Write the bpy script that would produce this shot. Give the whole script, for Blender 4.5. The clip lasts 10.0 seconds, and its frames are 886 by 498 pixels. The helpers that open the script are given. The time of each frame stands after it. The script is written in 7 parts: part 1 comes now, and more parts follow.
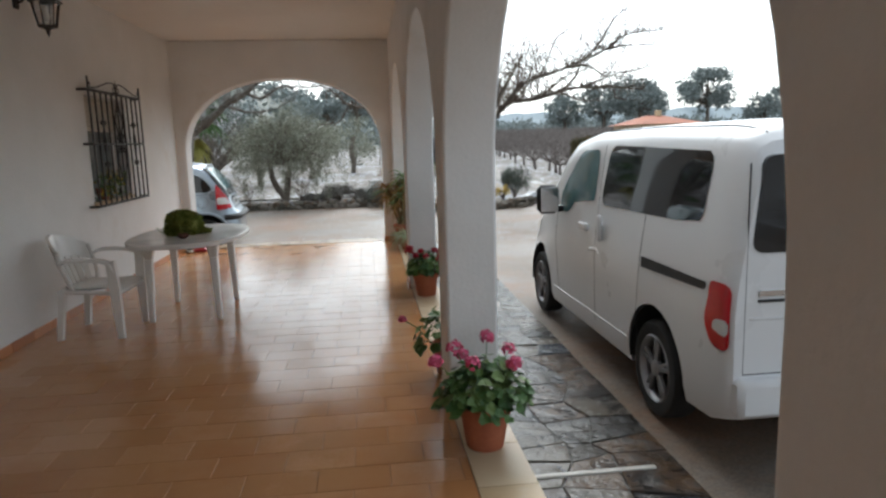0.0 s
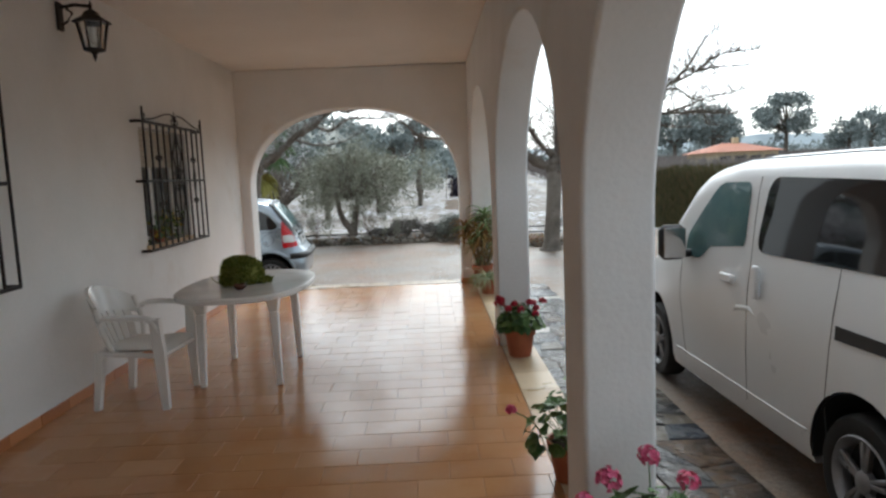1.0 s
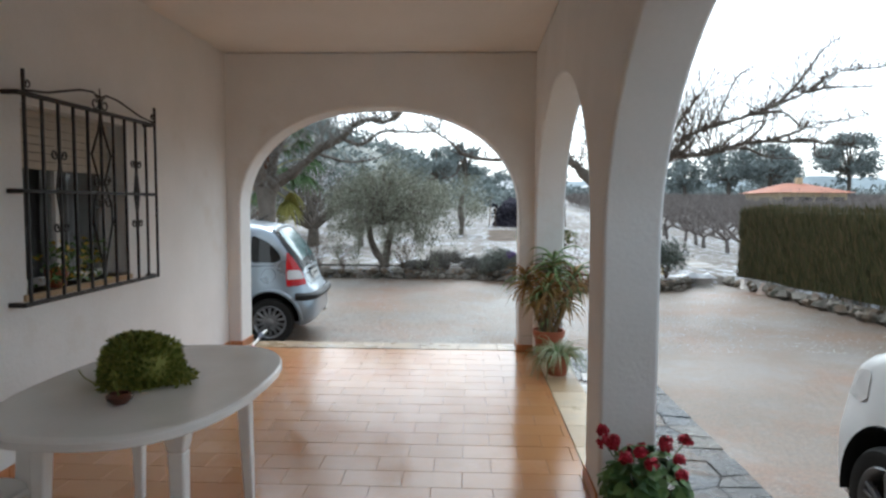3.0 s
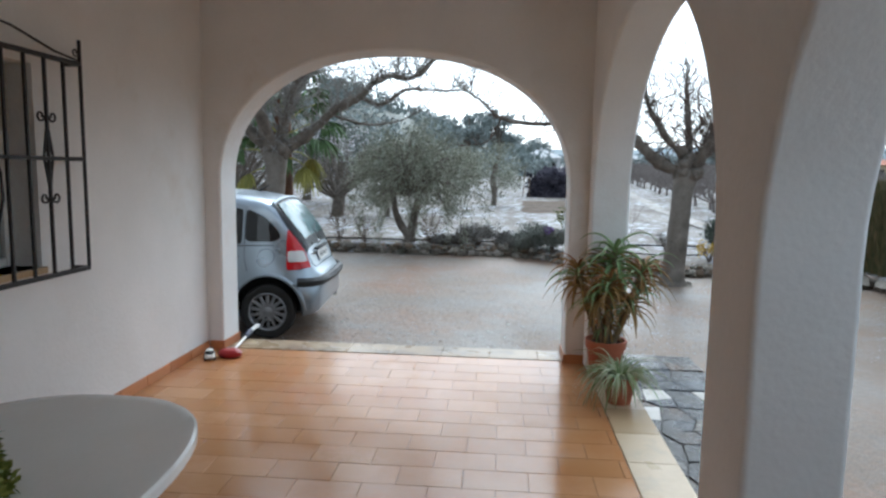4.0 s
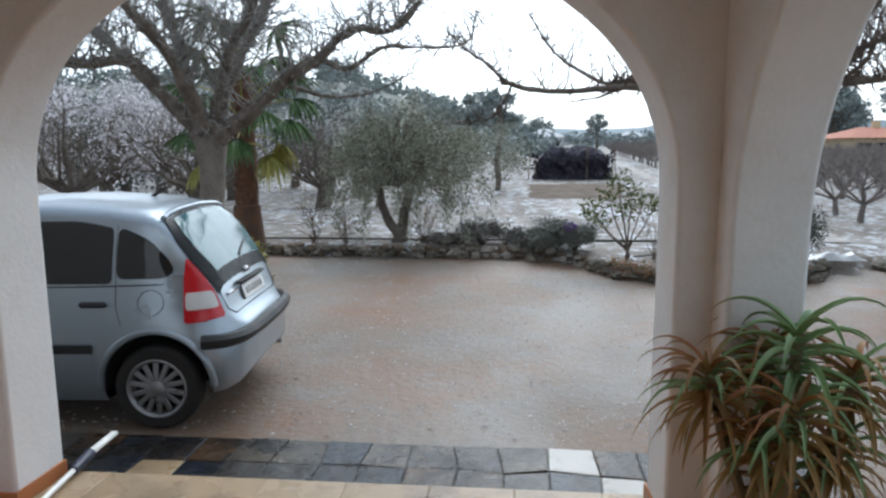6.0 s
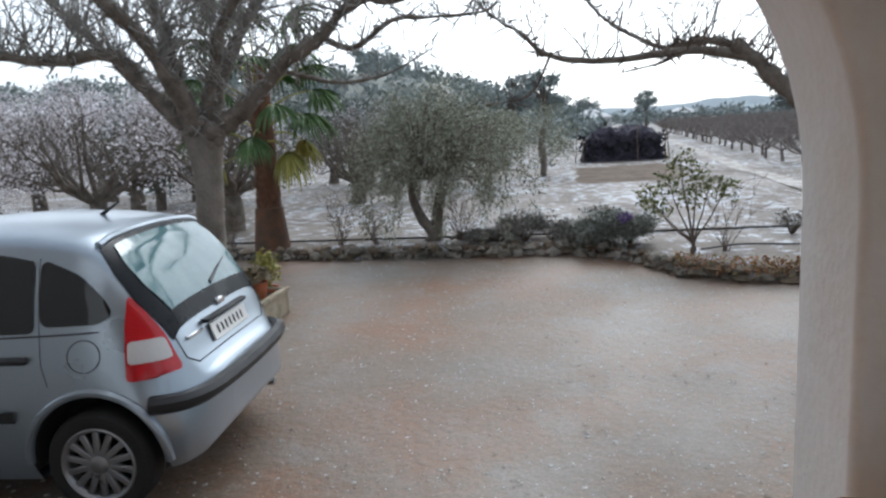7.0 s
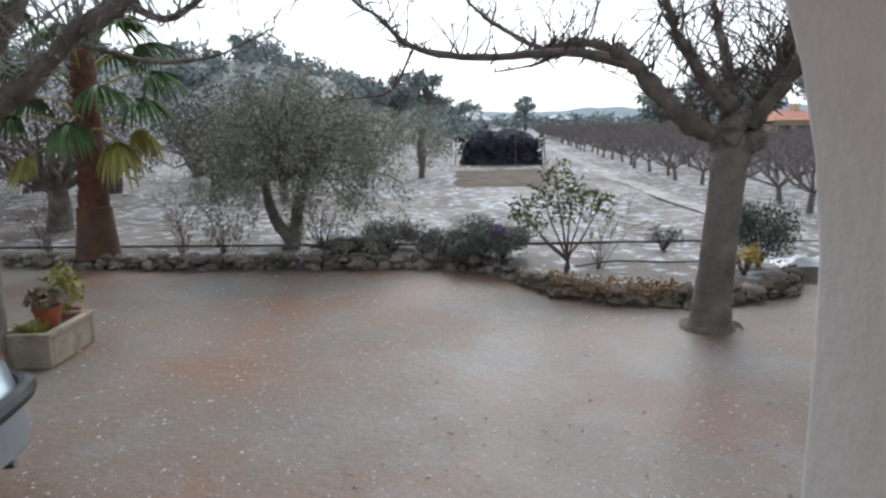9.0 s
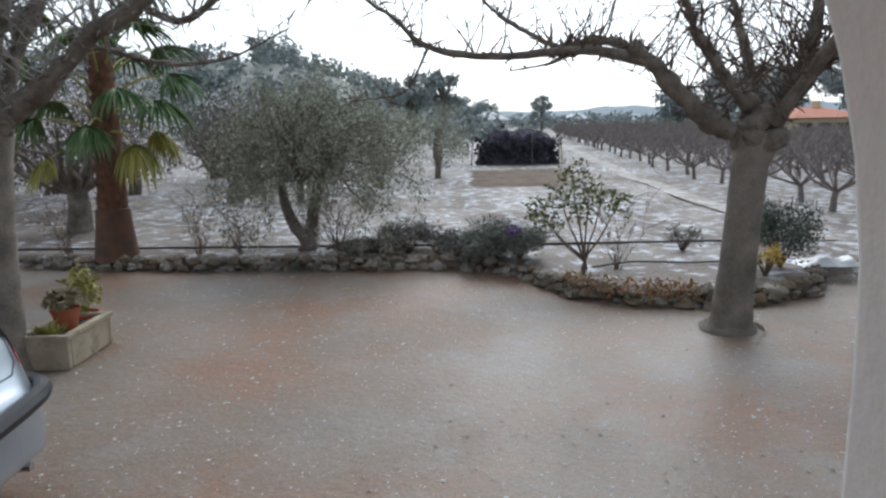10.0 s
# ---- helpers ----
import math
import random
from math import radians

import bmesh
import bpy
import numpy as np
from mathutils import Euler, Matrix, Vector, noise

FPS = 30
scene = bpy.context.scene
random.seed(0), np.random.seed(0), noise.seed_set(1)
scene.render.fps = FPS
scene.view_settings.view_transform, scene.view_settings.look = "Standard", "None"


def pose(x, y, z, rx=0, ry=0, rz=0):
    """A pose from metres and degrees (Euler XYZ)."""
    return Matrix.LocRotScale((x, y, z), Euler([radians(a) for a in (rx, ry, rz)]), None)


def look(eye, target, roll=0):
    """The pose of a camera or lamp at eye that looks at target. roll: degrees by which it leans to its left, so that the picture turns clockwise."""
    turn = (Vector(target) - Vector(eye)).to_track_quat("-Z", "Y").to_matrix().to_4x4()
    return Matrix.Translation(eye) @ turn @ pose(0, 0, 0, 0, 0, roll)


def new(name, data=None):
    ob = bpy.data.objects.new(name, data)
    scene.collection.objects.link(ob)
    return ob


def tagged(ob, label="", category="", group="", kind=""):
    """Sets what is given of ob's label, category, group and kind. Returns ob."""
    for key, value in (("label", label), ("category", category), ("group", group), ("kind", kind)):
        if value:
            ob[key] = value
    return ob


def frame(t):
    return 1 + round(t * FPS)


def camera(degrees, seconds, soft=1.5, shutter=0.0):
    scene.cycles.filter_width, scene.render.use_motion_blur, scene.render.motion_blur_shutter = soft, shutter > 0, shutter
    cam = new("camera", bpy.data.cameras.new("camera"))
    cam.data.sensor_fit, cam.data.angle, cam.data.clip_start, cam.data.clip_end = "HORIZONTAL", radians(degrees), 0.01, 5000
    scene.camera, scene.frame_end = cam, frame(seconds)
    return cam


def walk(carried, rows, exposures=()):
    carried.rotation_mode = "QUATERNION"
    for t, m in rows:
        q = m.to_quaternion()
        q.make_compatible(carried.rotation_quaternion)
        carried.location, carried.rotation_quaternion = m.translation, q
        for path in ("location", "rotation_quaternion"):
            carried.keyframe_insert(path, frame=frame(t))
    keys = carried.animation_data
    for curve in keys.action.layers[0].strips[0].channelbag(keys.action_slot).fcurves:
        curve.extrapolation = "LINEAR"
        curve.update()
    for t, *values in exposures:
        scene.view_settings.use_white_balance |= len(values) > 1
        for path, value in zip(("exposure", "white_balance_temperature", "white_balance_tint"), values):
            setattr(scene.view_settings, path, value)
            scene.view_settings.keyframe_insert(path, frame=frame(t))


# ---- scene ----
cam = camera(68.0, 10.0, soft=2.5)
PATH = [
    (0, (1.019, -0.53, 1.475), (1.239, 1.432, 1.153), -1.7),
    (0.5, (0.949, -0.069, 1.491), (1.014, 1.901, 1.151), -1.7),
    (1, (0.861, 0.468, 1.495), (0.893, 2.455, 1.273), -2.4),
    (1.5, (0.821, 1.003, 1.495), (0.806, 2.993, 1.291), -1.5),
    (2, (0.803, 1.624, 1.504), (0.69, 3.612, 1.317), -1.7),
    (2.5, (0.797, 2.202, 1.519), (0.723, 4.194, 1.359), -0.9),
    (2.7, (0.794, 2.469, 1.511), (0.724, 4.463, 1.374), -0.1),
    (3.8, (0.712, 3.973, 1.484), (0.586, 5.96, 1.297), 0.4),
    (4, (0.737, 4.257, 1.519), (0.56, 6.236, 1.284), 0.9),
    (4.5, (0.693, 4.882, 1.52), (0.435, 6.848, 1.263), -0.3),
    (5, (0.662, 5.579, 1.535), (0.417, 7.546, 1.264), 0.1),
    (5.5, (0.635, 6.21, 1.555), (0.372, 8.171, 1.265), -1.0),
    (6, (0.602, 6.899, 1.572), (0.417, 8.869, 1.283), -0.3),
    (6.2, (0.602, 7.156, 1.606), (0.362, 9.121, 1.32), -0.9),
    (7.3, (0.713, 8.382, 1.577), (0.377, 10.326, 1.247), -3.3),
    (7.5, (0.742, 8.554, 1.586), (0.456, 10.507, 1.265), -4.4),
    (8, (0.793, 8.891, 1.61), (0.748, 10.861, 1.266), -1.6),
    (8.5, (0.832, 9.045, 1.612), (0.851, 11.012, 1.252), -0.6),
    (9, (0.858, 9.118, 1.62), (0.88, 11.089, 1.28), -0.5),
    (9.5, (0.871, 9.153, 1.62), (0.861, 11.126, 1.29), -0.8),
    (10, (0.871, 9.168, 1.62), (0.842, 11.139, 1.281), -0.9),
]
walk(cam, [(t, look(eye, target, roll)) for t, eye, target, roll in PATH], [(0.0, 0.95, 6050, 4), (2.5, 1.04, 5850, 2), (4.5, 0.87, 5500, 2), (5.5, 0.76, 5600, 3), (7.5, 0.63, 5900, 7), (10.0, 0.55, 5900, 7)])
# ---------- world and light ----------
world = bpy.data.worlds.new("overcast_sky")
scene.world = world
world.use_nodes = True
wn, wl = world.node_tree.nodes, world.node_tree.links
SUN_EL, SUN_AZ = 48.0, 8.0  # degrees above the horizon, degrees east of +y
sky = wn.new("ShaderNodeTexSky")
sky.sky_type = "NISHITA"
sky.sun_disc = False
sky.sun_elevation = radians(SUN_EL)
sky.sun_rotation = radians(SUN_AZ)
sky.air_density, sky.dust_density, sky.ozone_density = 1.0, 3.0, 1.0
grey = wn.new("ShaderNodeHueSaturation")
grey.inputs["Saturation"].default_value = 0.25
wl.new(sky.outputs[0], grey.inputs["Color"])
wl.new(grey.outputs[0], wn["Background"].inputs["Color"])
wn["Background"].inputs["Strength"].default_value = 0.15
sun = new("sun", bpy.data.lights.new("sun", "SUN"))
sun.data.energy, sun.data.angle, sun.data.color = 0.3, radians(25), (1.0, 0.98, 0.95)
az, el = radians(SUN_AZ), radians(SUN_EL)
sun.matrix_world = look((20 * math.sin(az) * math.cos(el), 20 * math.cos(az) * math.cos(el), 20 * math.sin(el)), (0, 0, 0))

# ---------- materials ----------
def mat(name, colors, rough=0.6, metal=0.0, scale=6.0, fine=60.0, bump=0.2, dist=0.01, spec=0.5, coat=0.0,
        rough_var=0.1, per="", stain=None, stain_scale=1.2, stain_at=(0.55, 0.75), trans=0.0, ior=1.45):
    """A procedural surface: colours mixed over coarse and fine noise, or per object or per piece, with stains and relief."""
    m = bpy.data.materials.new(name)
    m.use_nodes = True
    n, l = m.node_tree.nodes, m.node_tree.links
    b = n["Principled BSDF"]
    co = n.new("ShaderNodeTexCoord")
    geo = n.new("ShaderNodeNewGeometry")
    n1 = n.new("ShaderNodeTexNoise")
    n1.inputs["Scale"].default_value, n1.inputs["Detail"].default_value = scale, 6
    n2 = n.new("ShaderNodeTexNoise")
    n2.inputs["Scale"].default_value, n2.inputs["Detail"].default_value = fine, 4
    for t in (n1, n2):
        l.new(geo.outputs["Position"], t.inputs["Vector"])
    mix = n.new("ShaderNodeMath")
    mix.operation = "MULTIPLY_ADD"
    l.new(n2.outputs["Fac"], mix.inputs[0])
    mix.inputs[1].default_value = 0.35
    l.new(n1.outputs["Fac"], mix.inputs[2])
    val = mix.outputs[0]
    lo, hi = 0.45, 0.9
    if per:
        src = n.new("ShaderNodeObjectInfo").outputs["Random"] if per == "object" else geo.outputs["Random Per Island"]
        add = n.new("ShaderNodeMath")
        add.operation = "MULTIPLY_ADD"
        l.new(mix.outputs[0], add.inputs[0])
        add.inputs[1].default_value = 0.35
        l.new(src, add.inputs[2])
        val, lo, hi = add.outputs[0], 0.2, 1.25
    ramp = n.new("ShaderNodeValToRGB")
    els = ramp.color_ramp.elements
    while len(els) < len(colors):
        els.new(0.5)
    for i, c in enumerate(colors):
        els[i].position = lo + (hi - lo) * i / max(1, len(colors) - 1)
        els[i].color = (*c, 1)
    l.new(val, ramp.inputs["Fac"])
    col = ramp.outputs["Color"]
    if stain:
        n3 = n.new("ShaderNodeTexNoise")
        n3.inputs["Scale"].default_value, n3.inputs["Detail"].default_value, n3.inputs["Roughness"].default_value = stain_scale, 9, 0.65
        l.new(geo.outputs["Position"], n3.inputs["Vector"])
        mr = n.new("ShaderNodeMapRange")
        mr.inputs["From Min"].default_value, mr.inputs["From Max"].default_value = stain_at
        l.new(n3.outputs["Fac"], mr.inputs["Value"])
        mc = n.new("ShaderNodeMix")
        mc.data_type = "RGBA"
        l.new(mr.outputs["Result"], mc.inputs["Factor"])
        l.new(col, mc.inputs["A"])
        mc.inputs["B"].default_value = (*stain, 1)
        col = mc.outputs["Result"]
    l.new(col, b.inputs["Base Color"])
    rr = n.new("ShaderNodeMapRange")
    rr.inputs["From Min"].default_value, rr.inputs["From Max"].default_value = 0.3, 0.7
    rr.inputs["To Min"].default_value, rr.inputs["To Max"].default_value = max(0.02, rough - rough_var), min(1, rough + rough_var)
    l.new(n1.outputs["Fac"], rr.inputs["Value"])
    l.new(rr.outputs["Result"], b.inputs["Roughness"])
    b.inputs["Metallic"].default_value = metal
    b.inputs["Specular IOR Level"].default_value = spec
    b.inputs["Coat Weight"].default_value = coat
    b.inputs["Coat Roughness"].default_value = 0.25
    b.inputs["Transmission Weight"].default_value = trans
    b.inputs["IOR"].default_value = ior
    if bump:
        bp = n.new("ShaderNodeBump")
        bp.inputs["Strength"].default_value, bp.inputs["Distance"].default_value = bump, dist
        l.new(mix.outputs[0], bp.inputs["Height"])
        l.new(bp.outputs["Normal"], b.inputs["Normal"])
    return m


PLASTER = mat("white_plaster", [(0.775, 0.77, 0.75), (0.84, 0.835, 0.82)], 0.85, scale=2.2, fine=45, bump=0.5, dist=0.012, stain=(0.66, 0.6, 0.52), stain_scale=0.9, stain_at=(0.6, 0.85), spec=0.2)
CEIL = mat("ceiling_plaster", [(0.80, 0.775, 0.74), (0.85, 0.83, 0.80)], 0.9, scale=1.5, fine=30, bump=0.25, spec=0.2)
TILE = mat("terracotta_tile", [(0.42, 0.20, 0.08), (0.465, 0.235, 0.10), (0.50, 0.265, 0.125), (0.43, 0.21, 0.085)], 0.155, scale=5, fine=40, bump=0.06, dist=0.006, per="object", rough_var=0.07, stain=(0.41, 0.17, 0.06), stain_scale=1.1, stain_at=(0.46, 0.72))
TILE_I = mat("terracotta_tile_far", [(0.42, 0.20, 0.08), (0.465, 0.235, 0.10), (0.50, 0.265, 0.125), (0.43, 0.21, 0.085)], 0.155, scale=5, fine=40, bump=0.06, dist=0.006, per="island", rough_var=0.07, stain=(0.41, 0.17, 0.06), stain_scale=1.1, stain_at=(0.46, 0.72))
GROUT = mat("grout", [(0.33, 0.20, 0.105), (0.40, 0.25, 0.14)], 0.7, bump=0.3)
SKIRT = mat("skirting_tile", [(0.40, 0.15, 0.055), (0.55, 0.24, 0.10)], 0.4, scale=4, per="object")
SILLSTONE = mat("pale_stone", [(0.48, 0.36, 0.22), (0.58, 0.46, 0.30), (0.44, 0.32, 0.18)], 0.35, scale=4, fine=30, bump=0.2, per="object", stain=(0.42, 0.36, 0.26), stain_scale=3)
SLATE = mat("mixed_slate", [(0.010, 0.012, 0.017), (0.028, 0.036, 0.05), (0.06, 0.052, 0.044), (0.018, 0.022, 0.030), (0.085, 0.05, 0.026), (0.03, 0.034, 0.042), (0.10, 0.085, 0.066)], 0.24, scale=9, fine=34, bump=0.9, dist=0.014, per="object", rough_var=0.14, spec=0.3, stain=(0.02, 0.018, 0.016), stain_scale=2.4, stain_at=(0.48, 0.62))
MORTAR = mat("mortar", [(0.045, 0.04, 0.036), (0.085, 0.078, 0.07)], 0.45, bump=0.6)
MARBLE = mat("white_marble_strip", [(0.36, 0.34, 0.30), (0.46, 0.44, 0.40)], 0.4, per="object", stain=(0.22, 0.2, 0.16), stain_scale=7)
IRON = mat("wrought_iron", [(0.012, 0.012, 0.013), (0.03, 0.027, 0.025)], 0.55, scale=20, bump=0.3, stain=(0.07, 0.035, 0.02), stain_scale=14, stain_at=(0.6, 0.8))
PLASTIC = mat("white_plastic", [(0.82, 0.81, 0.77), (0.87, 0.86, 0.83)], 0.18, scale=3, bump=0.04)
POT = mat("terracotta_pot", [(0.33, 0.09, 0.045), (0.45, 0.15, 0.075)], 0.65, scale=9, bump=0.2, stain=(0.5, 0.33, 0.24), stain_scale=5, stain_at=(0.62, 0.85))
SOIL = mat("potting_soil", [(0.03, 0.02, 0.014), (0.07, 0.05, 0.035)], 0.9, fine=90, bump=0.8, dist=0.02)
LEAF = mat("geranium_leaf", [(0.035, 0.085, 0.02), (0.08, 0.16, 0.04), (0.13, 0.2, 0.055)], 0.5, per="island", bump=0.1)
PINK = mat("pink_petal", [(0.62, 0.06, 0.17), (0.8, 0.2, 0.34), (0.7, 0.1, 0.22)], 0.6, per="island", bump=0)
RED = mat("red_petal", [(0.30, 0.006, 0.02), (0.5, 0.02, 0.05)], 0.6, per="island", bump=0)
ALOE = mat("aloe_leaf", [(0.15, 0.25, 0.085), (0.24, 0.36, 0.15), (0.33, 0.45, 0.23)], 0.4, per="island", bump=0.1)
ALOE_RED = mat("reddened_aloe_leaf", [(0.26, 0.25, 0.07), (0.34, 0.21, 0.07), (0.31, 0.12, 0.05), (0.24, 0.28, 0.09)], 0.5, per="island", bump=0.1)
SPIDER = mat("striped_grass_leaf", [(0.15, 0.25, 0.08), (0.36, 0.42, 0.22), (0.58, 0.58, 0.40)], 0.5, per="island", bump=0.1)
CUSHION = mat("mossy_leaf", [(0.10, 0.13, 0.014), (0.17, 0.20, 0.03), (0.28, 0.28, 0.06)], 0.7, per="island", bump=0)
YELLOW = mat("yellow_flower", [(0.5, 0.33, 0.03), (0.6, 0.42, 0.08)], 0.6, per="island", bump=0)
BROWN = mat("glazed_brown", [(0.06, 0.022, 0.014), (0.12, 0.045, 0.03)], 0.2, bump=0.1)
WHITE_PAINT = mat("white_car_paint", [(0.74, 0.745, 0.75), (0.76, 0.765, 0.77)], 0.3, scale=1.0, bump=0, coat=0.8, rough_var=0.04, stain=(0.6, 0.58, 0.55), stain_scale=1.6, stain_at=(0.6, 0.95))
SILVER = mat("silver_car_paint", [(0.33, 0.385, 0.44), (0.37, 0.425, 0.48)], 0.3, metal=0.7, scale=1.0, bump=0, coat=0.8, rough_var=0.03)
BLACK_PLASTIC = mat("black_plastic", [(0.014, 0.014, 0.015), (0.025, 0.025, 0.026)], 0.5, bump=0.1)
RUBBER = mat("tyre_rubber", [(0.012, 0.012, 0.012), (0.028, 0.027, 0.026)], 0.75, bump=0.3)
CARGLASS = mat("tinted_glass", [(0.008, 0.01, 0.012), (0.012, 0.014, 0.016)], 0.04, bump=0, rough_var=0.02, spec=0.8)
# tinted glass with a base colour lightened to stand for the reflected sky
BLUEGLASS = mat("sky_sheen_tinted_glass", [(0.07, 0.15, 0.165), (0.12, 0.21, 0.22)], 0.06, bump=0, rough_var=0.02, spec=0.9)
BLACKBAND = mat("black_window_band", [(0.01, 0.012, 0.014), (0.016, 0.018, 0.02)], 0.3, bump=0, spec=0.12)
ALLOY = mat("wheel_silver", [(0.24, 0.24, 0.25), (0.34, 0.34, 0.35)], 0.35, metal=0.6, bump=0)
REDLIGHT = mat("red_lamp_lens", [(0.42, 0.006, 0.012), (0.55, 0.012, 0.02)], 0.12, bump=0, coat=0.4)
CLEARLIGHT = mat("clear_lamp_lens", [(0.55, 0.53, 0.52), (0.66, 0.65, 0.64)], 0.15, bump=0, coat=0.6)
CHROME = mat("chrome", [(0.6, 0.6, 0.6), (0.66, 0.66, 0.66)], 0.15, metal=1.0, bump=0)
DARK = mat("dark_lining", [(0.01, 0.01, 0.01), (0.016, 0.016, 0.016)], 0.9, bump=0)
GAP = mat("panel_gap", [(0.03, 0.03, 0.03), (0.05, 0.05, 0.05)], 0.8, bump=0)
BARK = mat("grey_bark", [(0.085, 0.07, 0.055), (0.16, 0.135, 0.11), (0.24, 0.21, 0.175)], 0.9, scale=7, fine=50, bump=0.9, dist=0.03)
TWIG = mat("twig_bark", [(0.09, 0.065, 0.05), (0.17, 0.13, 0.105)], 0.9, scale=8, bump=0.3)
LICHENTWIG = mat("lichened_twig", [(0.20, 0.185, 0.165), (0.34, 0.325, 0.30)], 0.9, scale=8, bump=0.2)
WETSTONE = mat("wet_threshold_stone", [(0.33, 0.235, 0.14), (0.40, 0.30, 0.19), (0.36, 0.26, 0.15)], 0.3, scale=4, fine=30, bump=0.2, per="object", stain=(0.20, 0.145, 0.095), stain_scale=2.6, stain_at=(0.46, 0.62))
PALEBARK = mat("pale_trunk_bark", [(0.12, 0.105, 0.085), (0.20, 0.175, 0.145), (0.28, 0.25, 0.215)], 0.9, scale=4, fine=40, bump=0.9, dist=0.03)
OLIVE = mat("olive_leaf", [(0.175, 0.18, 0.12), (0.27, 0.275, 0.20), (0.41, 0.415, 0.335)], 0.6, per="island", bump=0)
PALMLEAF = mat("palm_leaf", [(0.05, 0.10, 0.025), (0.09, 0.16, 0.045)], 0.5, per="island", bump=0)
PALMYELLOW = mat("yellowing_palm_leaf", [(0.22, 0.22, 0.05), (0.34, 0.31, 0.07)], 0.5, per="island", bump=0)
PALMBASE = mat("palm_trunk_base", [(0.07, 0.05, 0.038), (0.13, 0.075, 0.048), (0.18, 0.085, 0.05)], 0.9, scale=5, fine=50, bump=0.6, dist=0.015)
PALMTRUNK = mat("palm_trunk_fibre", [(0.085, 0.045, 0.03), (0.15, 0.075, 0.045), (0.21, 0.115, 0.07)], 0.9, scale=9, bump=0.9, dist=0.03)
ORCHARDTWIG = mat("orchard_twig", [(0.16, 0.135, 0.12), (0.28, 0.245, 0.225)], 0.9, scale=8, bump=0.2)
BLOSSOM = mat("almond_blossom", [(0.70, 0.64, 0.66), (0.82, 0.79, 0.80)], 0.8, per="island", bump=0)
DRYLEAF = mat("dry_foliage", [(0.10, 0.085, 0.045), (0.16, 0.13, 0.08), (0.22, 0.17, 0.10)], 0.8, per="island", bump=0)
DUSKY = mat("dusky_shrub", [(0.10, 0.092, 0.08), (0.17, 0.16, 0.14), (0.26, 0.245, 0.22)], 0.8, per="island", bump=0)
SAGE = mat("grey_green_shrub", [(0.11, 0.125, 0.10), (0.19, 0.20, 0.17), (0.30, 0.31, 0.275)], 0.7, per="island", bump=0)
CITRUS = mat("citrus_leaf", [(0.07, 0.095, 0.02), (0.13, 0.155, 0.04), (0.2, 0.2, 0.07)], 0.5, per="island", bump=0)
PURPLE = mat("purple_flower", [(0.13, 0.05, 0.25), (0.2, 0.1, 0.34)], 0.6, per="island", bump=0)
PINE = mat("pine_foliage", [(0.07, 0.09, 0.075), (0.10, 0.12, 0.10), (0.13, 0.155, 0.125)], 0.8, per="island", bump=0)
# distance haze is mixed into this foliage colour, paler than the near pine
FARWOOD = mat("haze_painted_far_foliage", [(0.22, 0.26, 0.25), (0.28, 0.315, 0.305), (0.34, 0.375, 0.36)], 0.9, per="island", bump=0)
PEBBLE = mat("loose_pebble", [(0.25, 0.19, 0.15), (0.36, 0.31, 0.26), (0.48, 0.45, 0.41), (0.6, 0.58, 0.55)], 0.35, per="island", bump=0.2)
HAIL = mat("hailstone", [(0.6, 0.6, 0.6), (0.72, 0.72, 0.72)], 0.3, per="island", bump=0)
BANKSOIL = mat("bare_soil", [(0.12, 0.09, 0.068), (0.19, 0.15, 0.118)], 0.95, scale=2, fine=9, bump=0.9, dist=0.06, spec=0.2)
HEDGE = mat("cypress_hedge", [(0.045, 0.052, 0.018), (0.085, 0.085, 0.03), (0.14, 0.12, 0.045), (0.17, 0.12, 0.055)], 0.8, per="island", bump=0)
ROCK = mat("bed_stone", [(0.12, 0.10, 0.08), (0.24, 0.21, 0.17), (0.34, 0.305, 0.26), (0.20, 0.145, 0.10)], 0.8, scale=9, fine=60, bump=0.9, dist=0.03, per="object", stain=(0.085, 0.085, 0.06), stain_scale=6, stain_at=(0.48, 0.66))
CONCRETE = mat("weathered_concrete", [(0.30, 0.25, 0.17), (0.42, 0.36, 0.27)], 0.85, scale=6, bump=0.6, stain=(0.14, 0.13, 0.09), stain_scale=4, stain_at=(0.5, 0.7))
ROOFTILE = mat("clay_roof_tile", [(0.40, 0.145, 0.085), (0.50, 0.21, 0.13)], 0.8, scale=0.6, bump=0.4)
CREAM = mat("cream_render", [(0.62, 0.50, 0.30), (0.68, 0.57, 0.37)], 0.85, bump=0.2)
FARWHITE = mat("white_render", [(0.6, 0.6, 0.6), (0.68, 0.68, 0.68)], 0.85, bump=0.1)
NET = mat("dark_net", [(0.018, 0.016, 0.024), (0.05, 0.045, 0.062), (0.12, 0.105, 0.125)], 0.9, scale=2, fine=14, bump=0.8, dist=0.08)
WOOD = mat("grey_wood", [(0.12, 0.09, 0.06), (0.22, 0.17, 0.12)], 0.85, bump=0.5)
SHUTTER = mat("cream_shutter_slat", [(0.48, 0.42, 0.33), (0.55, 0.49, 0.40)], 0.5, bump=0.05)
CURTAIN = mat("grey_curtain", [(0.3, 0.29, 0.29), (0.4, 0.39, 0.38)], 0.9, scale=3, bump=0.2)
REDPLASTIC = mat("red_plastic", [(0.30, 0.012, 0.02), (0.38, 0.02, 0.03)], 0.35, bump=0)
BLUEPLASTIC = mat("dark_blue_plastic", [(0.02, 0.024, 0.05), (0.035, 0.04, 0.075)], 0.4, bump=0)
# the blue-grey air haze over the ridges is painted into their base colour
HILL = mat("haze_blue_hill", [(0.24, 0.29, 0.32), (0.31, 0.36, 0.38)], 1.0, scale=0.02, fine=0.2, bump=0)
